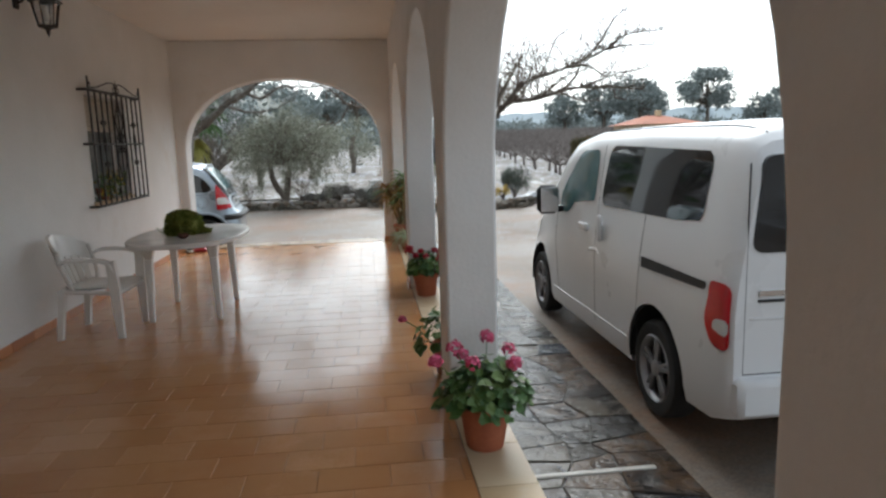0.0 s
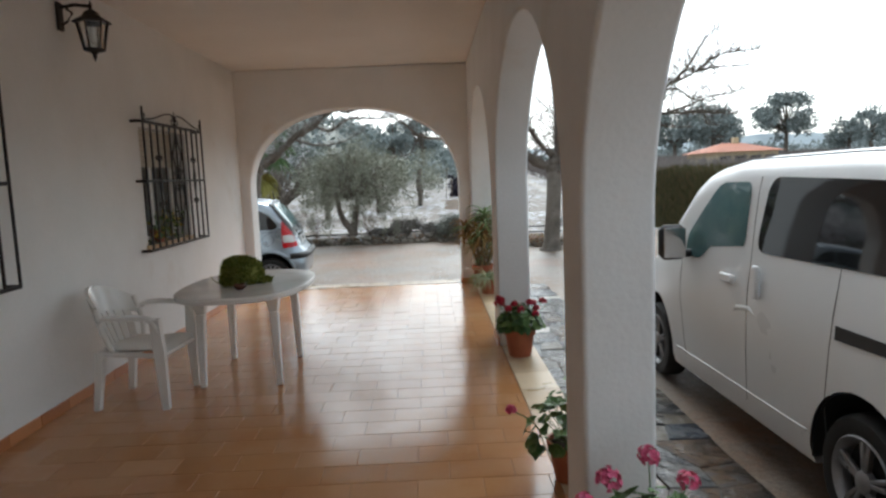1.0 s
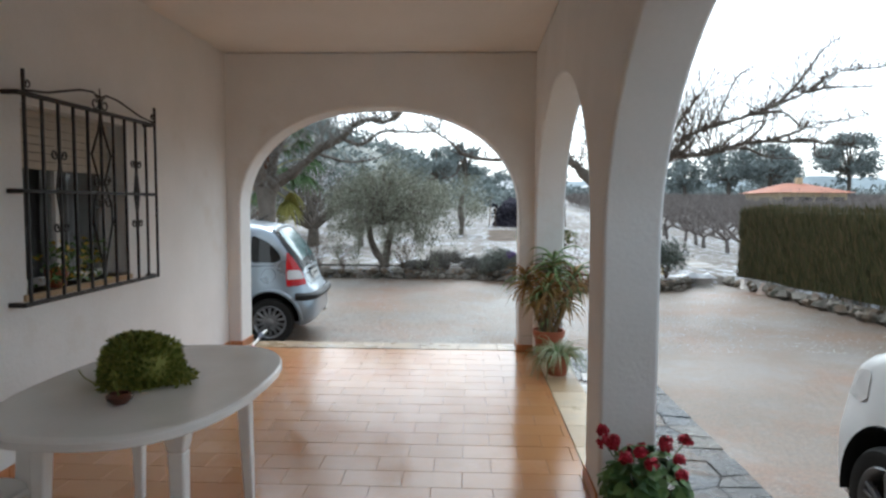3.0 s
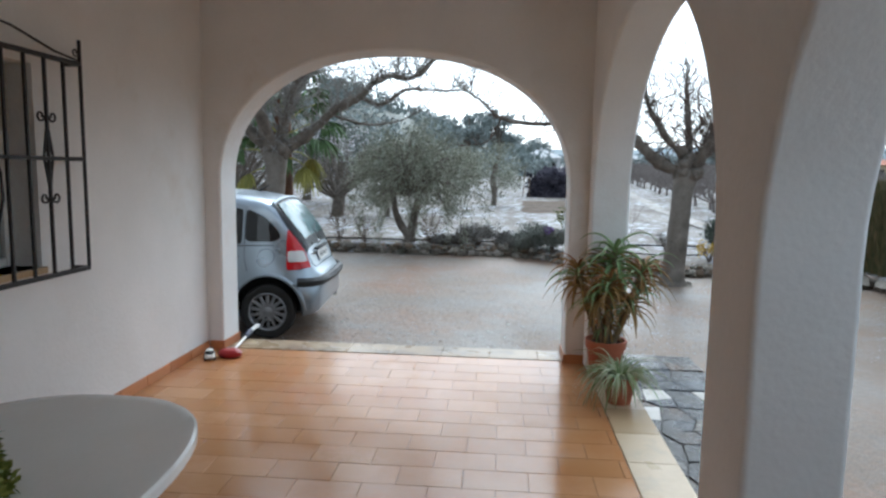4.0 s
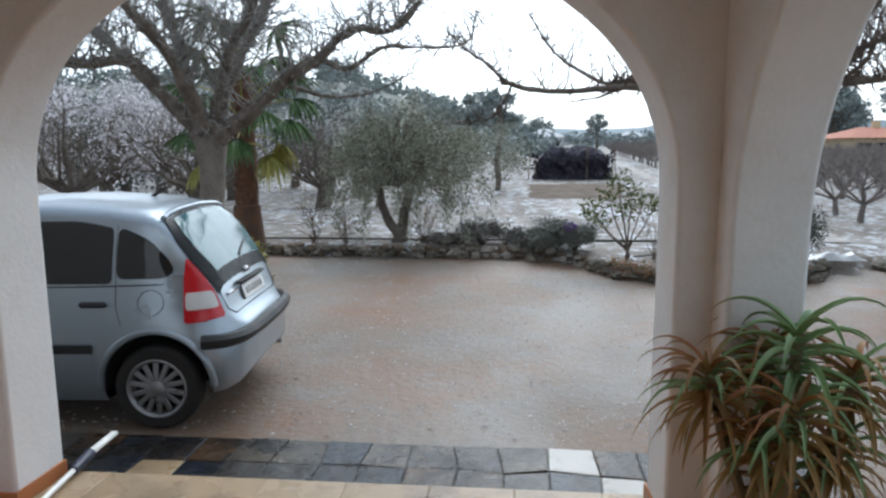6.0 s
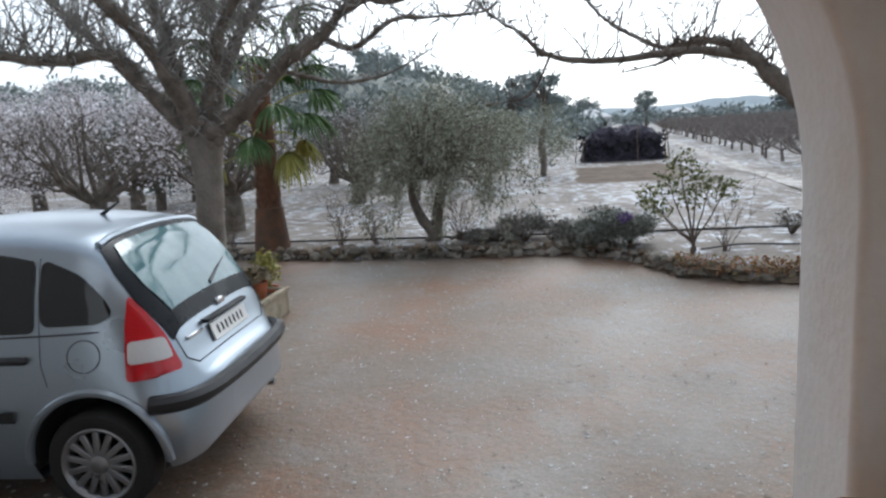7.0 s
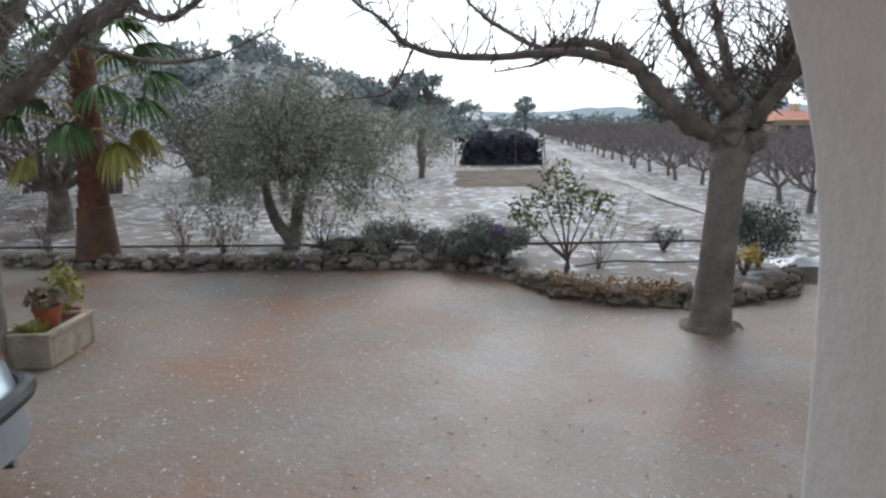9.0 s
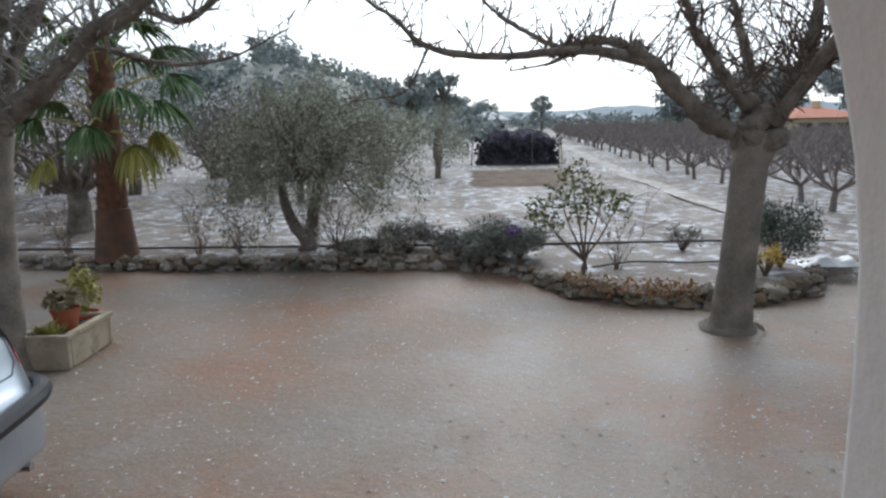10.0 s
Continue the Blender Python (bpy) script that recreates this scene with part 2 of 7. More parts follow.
# the room's shade is helped along by a dark grey paint
DARKROOM = mat("shade_grey_room_paint", [(0.25, 0.23, 0.21), (0.3, 0.28, 0.26)], 0.9, bump=0)
SHEET = mat("white_sheeting", [(0.6, 0.61, 0.63), (0.7, 0.71, 0.72)], 0.3, bump=0.3)
GLASS = mat("window_glass", [(0.8, 0.85, 0.85), (0.82, 0.87, 0.87)], 0.02, bump=0, trans=1.0, rough_var=0.01)


def ground_mat(name, cols, wet_rough, dry_rough, hail, hail_at, hail_scale, grain=70, furrow=0.0):
    """Ground: soil colours over three sizes of noise, pebbles, wet sheen where the soil is low, and patches of fallen hail."""
    m = mat(name, cols, dry_rough, scale=0.7, fine=17, bump=0.8, dist=0.03, stain=hail, stain_scale=hail_scale, stain_at=hail_at)
    n, l = m.node_tree.nodes, m.node_tree.links
    b = n["Principled BSDF"]
    geo = n.new("ShaderNodeNewGeometry")
    v = n.new("ShaderNodeTexVoronoi")
    v.inputs["Scale"].default_value = grain
    w = n.new("ShaderNodeTexNoise")
    w.inputs["Scale"].default_value, w.inputs["Detail"].default_value = 0.5, 8
    l.new(geo.outputs["Position"], v.inputs["Vector"])
    l.new(geo.outputs["Position"], w.inputs["Vector"])
    r = n.new("ShaderNodeMapRange")
    r.inputs["From Min"].default_value, r.inputs["From Max"].default_value = 0.4, 0.62
    r.inputs["To Min"].default_value, r.inputs["To Max"].default_value = wet_rough, dry_rough
    l.new(w.outputs["Fac"], r.inputs["Value"])
    l.new(r.outputs["Result"], b.inputs["Roughness"])
    bp = n.new("ShaderNodeBump")
    bp.inputs["Strength"].default_value, bp.inputs["Distance"].default_value = 0.35, 0.3 / grain
    inv = n.new("ShaderNodeMath")
    inv.operation = "SUBTRACT"
    inv.inputs[0].default_value = 1.0
    l.new(v.outputs["Distance"], inv.inputs[1])
    l.new(inv.outputs[0], bp.inputs["Height"])
    old = next(x for x in n if x.type == "BUMP" and x is not bp)
    l.new(old.outputs["Normal"], bp.inputs["Normal"])
    l.new(bp.outputs["Normal"], b.inputs["Normal"])
    # each grain has a shade of its own
    sep = n.new("ShaderNodeSeparateColor")
    l.new(v.outputs["Color"], sep.inputs[0])
    gr = n.new("ShaderNodeMapRange")
    gr.inputs["To Min"].default_value, gr.inputs["To Max"].default_value = 0.78, 1.22
    l.new(sep.outputs[0], gr.inputs["Value"])
    mu = n.new("ShaderNodeVectorMath")
    mu.operation = "SCALE"
    l.new(b.inputs["Base Color"].links[0].from_socket, mu.inputs[0])
    l.new(gr.outputs["Result"], mu.inputs["Scale"])
    l.new(mu.outputs[0], b.inputs["Base Color"])
    if furrow:
        # fallen hail gathers in the furrows
        wv = n.new("ShaderNodeTexWave")
        wv.inputs["Scale"].default_value, wv.inputs["Distortion"].default_value, wv.inputs["Detail"].default_value = 0.55, 9.0, 4.0
        l.new(geo.outputs["Position"], wv.inputs["Vector"])
        hn = next(x for x in n if x.type == "TEX_NOISE" and abs(x.inputs["Scale"].default_value - hail_scale) < 1e-4)
        goal = hn.outputs["Fac"].links[0].to_socket
        ad = n.new("ShaderNodeMath")
        ad.operation = "MULTIPLY_ADD"
        l.new(wv.outputs["Fac"], ad.inputs[0])
        ad.inputs[1].default_value = furrow
        l.new(hn.outputs["Fac"], ad.inputs[2])
        # and lies thicker on some stretches of the field than on others
        lw = n.new("ShaderNodeTexNoise")
        lw.inputs["Scale"].default_value, lw.inputs["Detail"].default_value = 0.22, 3
        l.new(geo.outputs["Position"], lw.inputs["Vector"])
        ad2 = n.new("ShaderNodeMath")
        ad2.operation = "MULTIPLY_ADD"
        l.new(lw.outputs["Fac"], ad2.inputs[0])
        ad2.inputs[1].default_value = 0.34
        ad2.inputs[2].default_value = -0.18
        ad3 = n.new("ShaderNodeMath")
        l.new(ad.outputs[0], ad3.inputs[0])
        l.new(ad2.outputs[0], ad3.inputs[1])
        ad = ad3
        l.new(ad.outputs[0], goal)
    return m


GRAVEL = ground_mat("wet_gravel", [(0.20, 0.10, 0.052), (0.175, 0.125, 0.088), (0.17, 0.148, 0.126)], 0.43, 0.62, (0.21, 0.192, 0.172), (0.5, 0.8), 2.2, 90)
FIELD = ground_mat("ploughed_field", [(0.10, 0.08, 0.062), (0.16, 0.132, 0.108), (0.21, 0.182, 0.156)], 0.6, 0.85, (0.45, 0.465, 0.495), (0.54, 0.64), 4.2, 30, 0.07)

# ---------- building helpers ----------
class Acc:
    """Collects the vertices and faces of one mesh."""

    def __init__(self):
        self.v, self.f = [], []

    def add(self, vs, fs):
        k = len(self.v)
        self.v.extend(tuple(p) for p in vs)
        self.f.extend(tuple(k + i for i in q) for q in fs)
        return self

    def box(self, lo, hi, c=0.004, m=None):
        """A box with chamfered edges."""
        lo, hi = Vector(lo), Vector(hi)
        c = min(c, *(0.45 * (hi[i] - lo[i]) for i in range(3)))
        pts, idx = [], {}
        for s in range(8):
            sg = [(s >> i) & 1 for i in range(3)]
            for a in range(3):
                p = [(hi[i] if sg[i] else lo[i]) + (0 if i == a else (-c if sg[i] else c)) for i in range(3)]
                idx[s, a] = len(pts)
                pts.append(Vector(p))
        fs = []
        for a in range(3):
            b, d = (a + 1) % 3, (a + 2) % 3
            for side in (0, 1):
                cs = [(side << a) | (x << b) | (y << d) for x, y in ((0, 0), (1, 0), (1, 1), (0, 1))]
                fs.append([idx[s, a] for s in cs])
            for x in (0, 1):
                for y in (0, 1):
                    s0 = (x << b) | (y << d)
                    s1 = s0 | (1 << a)
                    fs.append([idx[s0, b], idx[s0, d], idx[s1, d], idx[s1, b]])
        for s in range(8):
            fs.append([idx[s, 0], idx[s, 1], idx[s, 2]])
        mid = (lo + hi) / 2
        out = []
        for q in fs:
            nn = (pts[q[1]] - pts[q[0]]).cross(pts[q[2]] - pts[q[0]])
            ctr = sum((pts[i] for i in q), Vector()) / len(q)
            out.append(q if nn.dot(ctr - mid) > 0 else q[::-1])
        if m is not None:
            pts = [m @ p for p in pts]
        return self.add(pts, out)

    def tube(self, pts, rad, n=6, cap=True):
        """A tube along points; rad is one radius or one per point."""
        pts = [Vector(p) for p in pts]
        rad = rad if hasattr(rad, "__len__") else [rad] * len(pts)
        vs, fs = [], []
        up = Vector((0.31, 0.17, 0.93))
        for i, p in enumerate(pts):
            d = (pts[min(i + 1, len(pts) - 1)] - pts[max(i - 1, 0)]).normalized()
            a = d.cross(up)
            if a.length < 0.05:
                a = d.cross(Vector((1, 0, 0)))
            a.normalize()
            b = d.cross(a)
            for k in range(n):
                w = 2 * math.pi * k / n
                vs.append(p + rad[i] * (math.cos(w) * a + math.sin(w) * b))
        for i in range(len(pts) - 1):
            for k in range(n):
                k2 = (k + 1) % n
                fs.append((i * n + k, i * n + k2, (i + 1) * n + k2, (i + 1) * n + k))
        if cap:
            fs.append(tuple(range(n))[::-1])
            fs.append(tuple((len(pts) - 1) * n + k for k in range(n)))
        return self.add(vs, fs)

    def lathe(self, prof, n=24, m=None, closed=False):
        """Turns a profile of (radius, height) round z."""
        m = m or Matrix()
        vs = [m @ Vector((r * math.cos(2 * math.pi * k / n), r * math.sin(2 * math.pi * k / n), z)) for r, z in prof for k in range(n)]
        fs = [(i * n + k, i * n + (k + 1) % n, (i + 1) * n + (k + 1) % n, (i + 1) * n + k) for i in range(len(prof) - 1) for k in range(n)]
        if closed:
            j = len(prof) - 1
            fs += [(j * n + k, j * n + (k + 1) % n, (k + 1) % n, k) for k in range(n)]
        return self.add(vs, fs)

    def prism(self, poly, m, depth):
        """A flat outline, given in (x, y), thickened along z and placed by m."""
        k = len(poly)
        vs = [m @ Vector((x, y, 0)) for x, y in poly] + [m @ Vector((x, y, depth)) for x, y in poly]
        fs = [tuple(range(k))[::-1], tuple(range(k, 2 * k))] + [(i, (i + 1) % k, k + (i + 1) % k, k + i) for i in range(k)]
        return self.add(vs, fs)

    def leaf(self, p, d, nrm, length, width, fold=0.15):
        """A small folded leaf of four triangles from p along d."""
        s = d.cross(nrm).normalized() * width / 2
        dn = nrm * (-fold * width)
        return self.add([p, p + d * length * 0.45 + s + dn, p + d * length, p + d * length * 0.45 - s + dn, p + d * length * 0.5],
                        [(0, 1, 4), (1, 2, 4), (2, 3, 4), (3, 0, 4)])

    def blade(self, p, d, length, width, droop, n=6, curl=0.0):
        """A long arching leaf that tapers to its tip."""
        p, d = Vector(p), Vector(d).normalized()
        side = d.cross(Vector((0, 0, 1)))
        side = side.normalized() if side.length > 0.01 else Vector((1, 0, 0))
        vs, fs = [], []
        for i in range(n + 1):
            u = i / n
            w = width * (1 - u) ** 0.75 * (0.75 + 0.5 * min(1, u * 5)) / 2
            vs += [p + side * w + Vector((0, 0, w * 0.5)), p - side * w + Vector((0, 0, w * 0.5)), p - Vector((0, 0, w * 0.35))]
            d = (d + Vector((0, 0, -droop / n)) * (1 + curl * u)).normalized()
            p = p + d * (length / n)
        for i in range(n):
            a, b = i * 3, i * 3 + 3
            fs += [(a, a + 2, b + 2, b), (a + 2, a + 1, b + 1, b + 2)]
        return self.add(vs, fs)

    def mesh(self, name, mats, smooth=40):
        me = bpy.data.meshes.new(name)
        me.from_pydata(self.v, [], self.f)
        for k in (mats if isinstance(mats, (list, tuple)) else [mats]):
            me.materials.append(k)
        if smooth:
            me.shade_smooth()
            me.set_sharp_from_angle(angle=radians(smooth))
        return me


def part(name, acc, material, parent, label="", smooth=40):
    """One mesh object under a thing or part; coordinates are those of the thing."""
    ob = new(name, acc.mesh(name, material, smooth) if isinstance(acc, Acc) else acc)
    ob.parent = parent
    if label:
        ob["label"] = label
    return ob


def thing(name, label, category, m=None, group="", kind=""):
    ob = new(name)
    ob.empty_display_size = 0.1
    if m is not None:
        ob.matrix_world = m
    return tagged(ob, label, category, group, kind)


def solid(name, acc, material, label, category, m=None, group="", kind="", smooth=40):
    """A thing that is one mesh."""
    ob = new(name, acc.mesh(name, material, smooth))
    if m is not None:
        ob.matrix_world = m
    return tagged(ob, label, category, group, kind)


def rnd(a, b):
    return random.uniform(a, b)


def rdir():
    z, a = rnd(-1, 1), rnd(0, 2 * math.pi)
    r = math.sqrt(1 - z * z)
    return Vector((r * math.cos(a), r * math.sin(a), z))


def bool_cut(me, cutters):
    """The mesh less the closed cutter meshes."""
    ob = new("cutting", me)
    tools = []
    for c in cutters:
        t = new("cutter", c.mesh("cutter", [], 0))
        md = ob.modifiers.new("cut", "BOOLEAN")
        md.object, md.operation, md.solver = t, "DIFFERENCE", "EXACT"
        tools.append(t)
    dg = bpy.context.evaluated_depsgraph_get()
    res = bpy.data.meshes.new_from_object(ob.evaluated_get(dg))
    for o in [ob] + tools:
        bpy.data.objects.remove(o)
    return res


# ---------- plan, in metres ----------
XW, XA, XO = -1.70, 1.41, 1.69      # house wall, arcade inner face, arcade outer face
YS, YF, YO = -3.55, 9.47, 9.80      # south end, far wall inner and outer face
ZC, ZG = 2.99, -0.32                # ceiling, gravel
TOP = 2.44                          # crown of the arches


def arch_wall(name, place, piers, z0, z1, spring, crown, thick, power=2.0):
    """A wall with arched openings between piers [(u0, u1), ...]; place(u, w, z) gives the point at u along it and w through it."""
    acc = Acc()
    cells = []
    for i, (a, b) in enumerate(piers):
        cells += [((a, z0), (b, z0), (b, spring), (a, spring)), ((a, spring), (b, spring), (b, z1), (a, z1))]
        if i + 1 < len(piers):
            c, d, n = b, piers[i + 1][0], 40
            us = [(c + d) / 2 - (d - c) / 2 * math.cos(math.pi * k / n) for k in range(n + 1)]
            zs = [spring + (crown - spring) * max(0, 1 - abs((u - (c + d) / 2) / ((d - c) / 2)) ** power) ** (1 / power) for u in us]
            for k in range(n):
                cells.append(((us[k], zs[k]), (us[k + 1], zs[k + 1]), (us[k + 1], z1), (us[k], z1)))
    edges = {}
    for q in cells:
        for w in (0, thick):
            acc.add([place(u, w, z) for u, z in q], [(0, 1, 2, 3)])
        for j in range(4):
            e = tuple(sorted((tuple(round(x, 5) for x in q[j]), tuple(round(x, 5) for x in q[(j + 1) % 4]))))
            edges[e] = edges.get(e, 0) + 1
    for (p, q), k in edges.items():
        if k == 1:
            acc.add([place(p[0], 0, p[1]), place(q[0], 0, q[1]), place(q[0], thick, q[1]), place(p[0], thick, p[1])], [(0, 1, 2, 3)])
    bm = bmesh.new()
    bm.from_mesh(acc.mesh("tmp", PLASTER, 0))
    bmesh.ops.remove_doubles(bm, verts=bm.verts, dist=0.0005)
    bmesh.ops.recalc_face_normals(bm, faces=bm.faces)
    # one flat face a side, so that the rounding of the edges finds no slivers
    bmesh.ops.dissolve_limit(bm, angle_limit=radians(0.4), verts=bm.verts, edges=bm.edges)
    me = bpy.data.meshes.new(name)
    bm.to_mesh(me)
    bm.free()
    me.materials.append(PLASTER)
    ob = new(name, me)
    md = ob.modifiers.new("rounded", "BEVEL")
    md.width, md.segments, md.limit_method, md.angle_limit = 0.022, 4, "ANGLE", radians(50)
    md.harden_normals = True
    me.shade_smooth()
    return ob


# ---------- the porch ----------
arcade = arch_wall("wall_east_arcade", lambda u, w, z: (XA + w, u, z),
                   [(YS, -3.18), (-0.33, 0.055), (2.87, 3.22), (6.05, 6.42), (9.32, YO - 0.004)], 0.0, ZC, 1.30, TOP, XO - XA, 2.0)
tagged(arcade, "white rough-plastered arcade wall with round arches and square pillars", "wall", kind="structure")
far_wall = arch_wall("wall_north_arch", lambda u, w, z: (u, YF + w, z), [(XW - 0.3, -1.57), (1.26, XA + 0.08)], 0.0, ZC, 1.39, TOP + 0.012, YO - YF, 2.2)
tagged(far_wall, "white plastered end wall with one wide arch onto the yard", "wall", kind="structure")

WIN = [(3.02, 4.12), (6.42, 7.52)]  # the two windows along the house wall
WZ0, WZ1 = 0.98, 2.04
cuboid = lambda lo, hi: Acc().add([(x, y, z) for x in (lo[0], hi[0]) for y in (lo[1], hi[1]) for z in (lo[2], hi[2])], [(0, 1, 3, 2), (4, 6, 7, 5), (0, 4, 5, 1), (2, 3, 7, 6), (0, 2, 6, 4), (1, 5, 7, 3)])
hw = bool_cut(cuboid((XW - 0.30, YS, 0), (XW, YF, ZC)).mesh("wall_west_house", PLASTER, 0), [cuboid((XW - 0.4, a, WZ0), (XW + 0.1, b, WZ1)) for a, b in WIN])
tagged(new("wall_west_house", hw), "white plastered house wall with two grilled windows", "wall", kind="structure")
# unseen wall behind the start of the walk, added to cut light from the south
solid("blocking_wall_south", Acc().box((XW - 0.3, YS - 0.3, -0.3), (XO, YS - 0.002, ZC), 0.01), PLASTER, "unseen plain white plastered wall added to block light from the south", "wall", kind="structure")
solid("ceiling", Acc().box((XW - 0.3, YS - 0.3, ZC + 0.002), (XO, YO, ZC + 0.25), 0.01), CEIL, "smooth pale plaster porch ceiling", "ceiling", kind="structure")
# unseen slab over the ceiling, added so that no sky light leaks in
roof = Acc().box((XW - 4.5, YS - 0.5, ZC + 0.254), (XO + 0.08, YO + 0.1, ZC + 0.36), 0.02)
solid("roof", roof, ROOFTILE, "unseen clay-coloured slab over porch and house, added against light leaks", "roof", kind="structure")
# closed box added behind the windows so that they show a dark interior
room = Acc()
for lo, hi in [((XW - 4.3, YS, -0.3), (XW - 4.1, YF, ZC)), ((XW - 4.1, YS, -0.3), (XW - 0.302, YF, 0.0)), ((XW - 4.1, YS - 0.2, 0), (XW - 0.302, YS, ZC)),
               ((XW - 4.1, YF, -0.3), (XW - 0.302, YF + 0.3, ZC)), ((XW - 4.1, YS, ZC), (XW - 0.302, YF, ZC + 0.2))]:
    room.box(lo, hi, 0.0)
solid("house_room", room, DARKROOM, "plain closed room box, added to keep the windows dark", "room", kind="structure", smooth=0)
floor = solid("floor", Acc().box((XW - 0.02, YS, -0.30), (XO + 0.01, YO + 0.02, -0.006), 0.004), GROUT, "glazed terracotta porch floor laid in running bond", "floor", kind="structure")

# skirting of clay tiles
skirt = thing("baseboard", "low glazed clay skirting along the porch walls", "baseboard", kind="structure")
sk = Acc().box((0, 0, 0), (0.012, 0.322, 0.075), 0.003).mesh("skirting_tile", SKIRT)
for i in range(40):
    o = new("skirting_tile", sk)
    o.parent, o.location = skirt, (XW, YS + i * 0.325 + 0.01, 0)
for x0, x1, y in ((XW + 0.014, -1.57, YF - 0.012), (1.26, XA, YF - 0.012)):
    part("skirting_tile", Acc().box((x0, y, 0), (x1, y + 0.012, 0.075), 0.003), SKIRT, skirt)
part("skirting_tile", Acc().box((-1.57, YF - 0.012, 0), (-1.558, YO, 0.075), 0.003), SKIRT, skirt)
part("skirting_tile", Acc().box((1.248, YF - 0.012, 0), (1.26, YO, 0.075), 0.003), SKIRT, skirt)
for a, b in ((-0.33, 0.055), (2.87, 3.22), (6.05, 6.42)):
    part("skirting_tile", Acc().box((XA - 0.012, a, 0), (XA, b, 0.075), 0.003), SKIRT, skirt)

# ---------- ground ----------
BED = [(-60, 19.3), (-5.0, 19.07), (-3.2, 18.78), (-1.5, 18.74), (0.2, 18.72), (1.0, 18.66), (1.8, 18.05), (2.26, 16.98), (2.95, 16.45), (3.77, 16.35), (4.43, 16.5), (5.2, 16.9), (5.7, 17.8), (6.6, 17.9), (7.25, 13.7), (7.6, 8.0), (8.2, -40.0)]


def bed_y(x):
    for (a, ya), (b, yb) in zip(BED, BED[1:]):
        if a <= x <= b:
            return ya + (yb - ya) * (x - a) / (b - a)
    return -40.0 if x > 8.2 else 19.3


def ground_z(x, y):
    beyond = y - bed_y(x)
    z = ZG + 0.012 * noise.noise(Vector((x * 0.9, y * 0.9, 0)))
    if beyond > 0:
        z += 0.20 * min(1, beyond / 0.12)
        z += 0.03 * noise.noise(Vector((x * 0.7, y * 0.7, 3)))
        if y > 35:
            z += 0.022 * (y - 35) * (1 if y > 35 else 0)
    if x < -22:
        z += 0.10 * (-22 - x) * min(1, max(0, y - 20) / 40)
    return z


def axis(lo, hi, step, far, grow):
    a = [lo + step * i for i in range(int((hi - lo) / step) + 1)]
    s, x = step, a[-1]
    while x < far:
        s *= grow
        x += s
        a.append(x)
    s, x = step, lo
    pre = []
    while x > -far:
        s *= grow
        x -= s
        pre.append(x)
    return pre[::-1] + a


gx, gy = axis(-9, 9, 0.12, 1500, 1.25), axis(9.5, 20.5, 0.12, 1500, 1.25)
gv = [(x, y, ground_z(x, y)) for y in gy for x in gx]
nx = len(gx)
gf, gm = [], []
for j in range(len(gy) - 1):
    for i in range(nx - 1):
        gf.append((j * nx + i, j * nx + i + 1, (j + 1) * nx + i + 1, (j + 1) * nx + i))
        cx, cy = (gx[i] + gx[i + 1]) / 2, (gy[j] + gy[j + 1]) / 2
        gm.append(1 if cy > bed_y(cx) - 0.02 else 0)
gme = bpy.data.meshes.new("ground")
gme.from_pydata(gv, [], gf)
gme.materials.append(GRAVEL)
gme.materials.append(FIELD)
gme.polygons.foreach_set("material_index", gm)
gme.shade_smooth()
tagged(new("ground", gme), "wet gravel yard running into hail-dusted ploughed fields", "ground", kind="structure")


# ---------- vehicles ----------
def lerp_tab(tab, y):
    for (a, va), (b, vb) in zip(tab, tab[1:]):
        if y <= b:
            k = (y - a) / (b - a)
            k = max(0, min(1, k))
            return va + (vb - va) * k
    return tab[-1][1]


def smooth_line(pts, sub=4):
    """A smooth line through points."""
    P = [Vector(p) for p in pts]
    P = [P[0] * 2 - P[1]] + P + [P[-1] * 2 - P[-2]]
    out = []
    for i in range(1, len(P) - 2):
        a, b, c, d = P[i - 1:i + 3]
        for k in range(sub):
            t = k / sub
            out.append(0.5 * (2 * b + (c - a) * t + (2 * a - 5 * b + 4 * c - d) * t * t + (3 * b - a - 3 * c + d) * t ** 3))
    return out + [P[-2]]


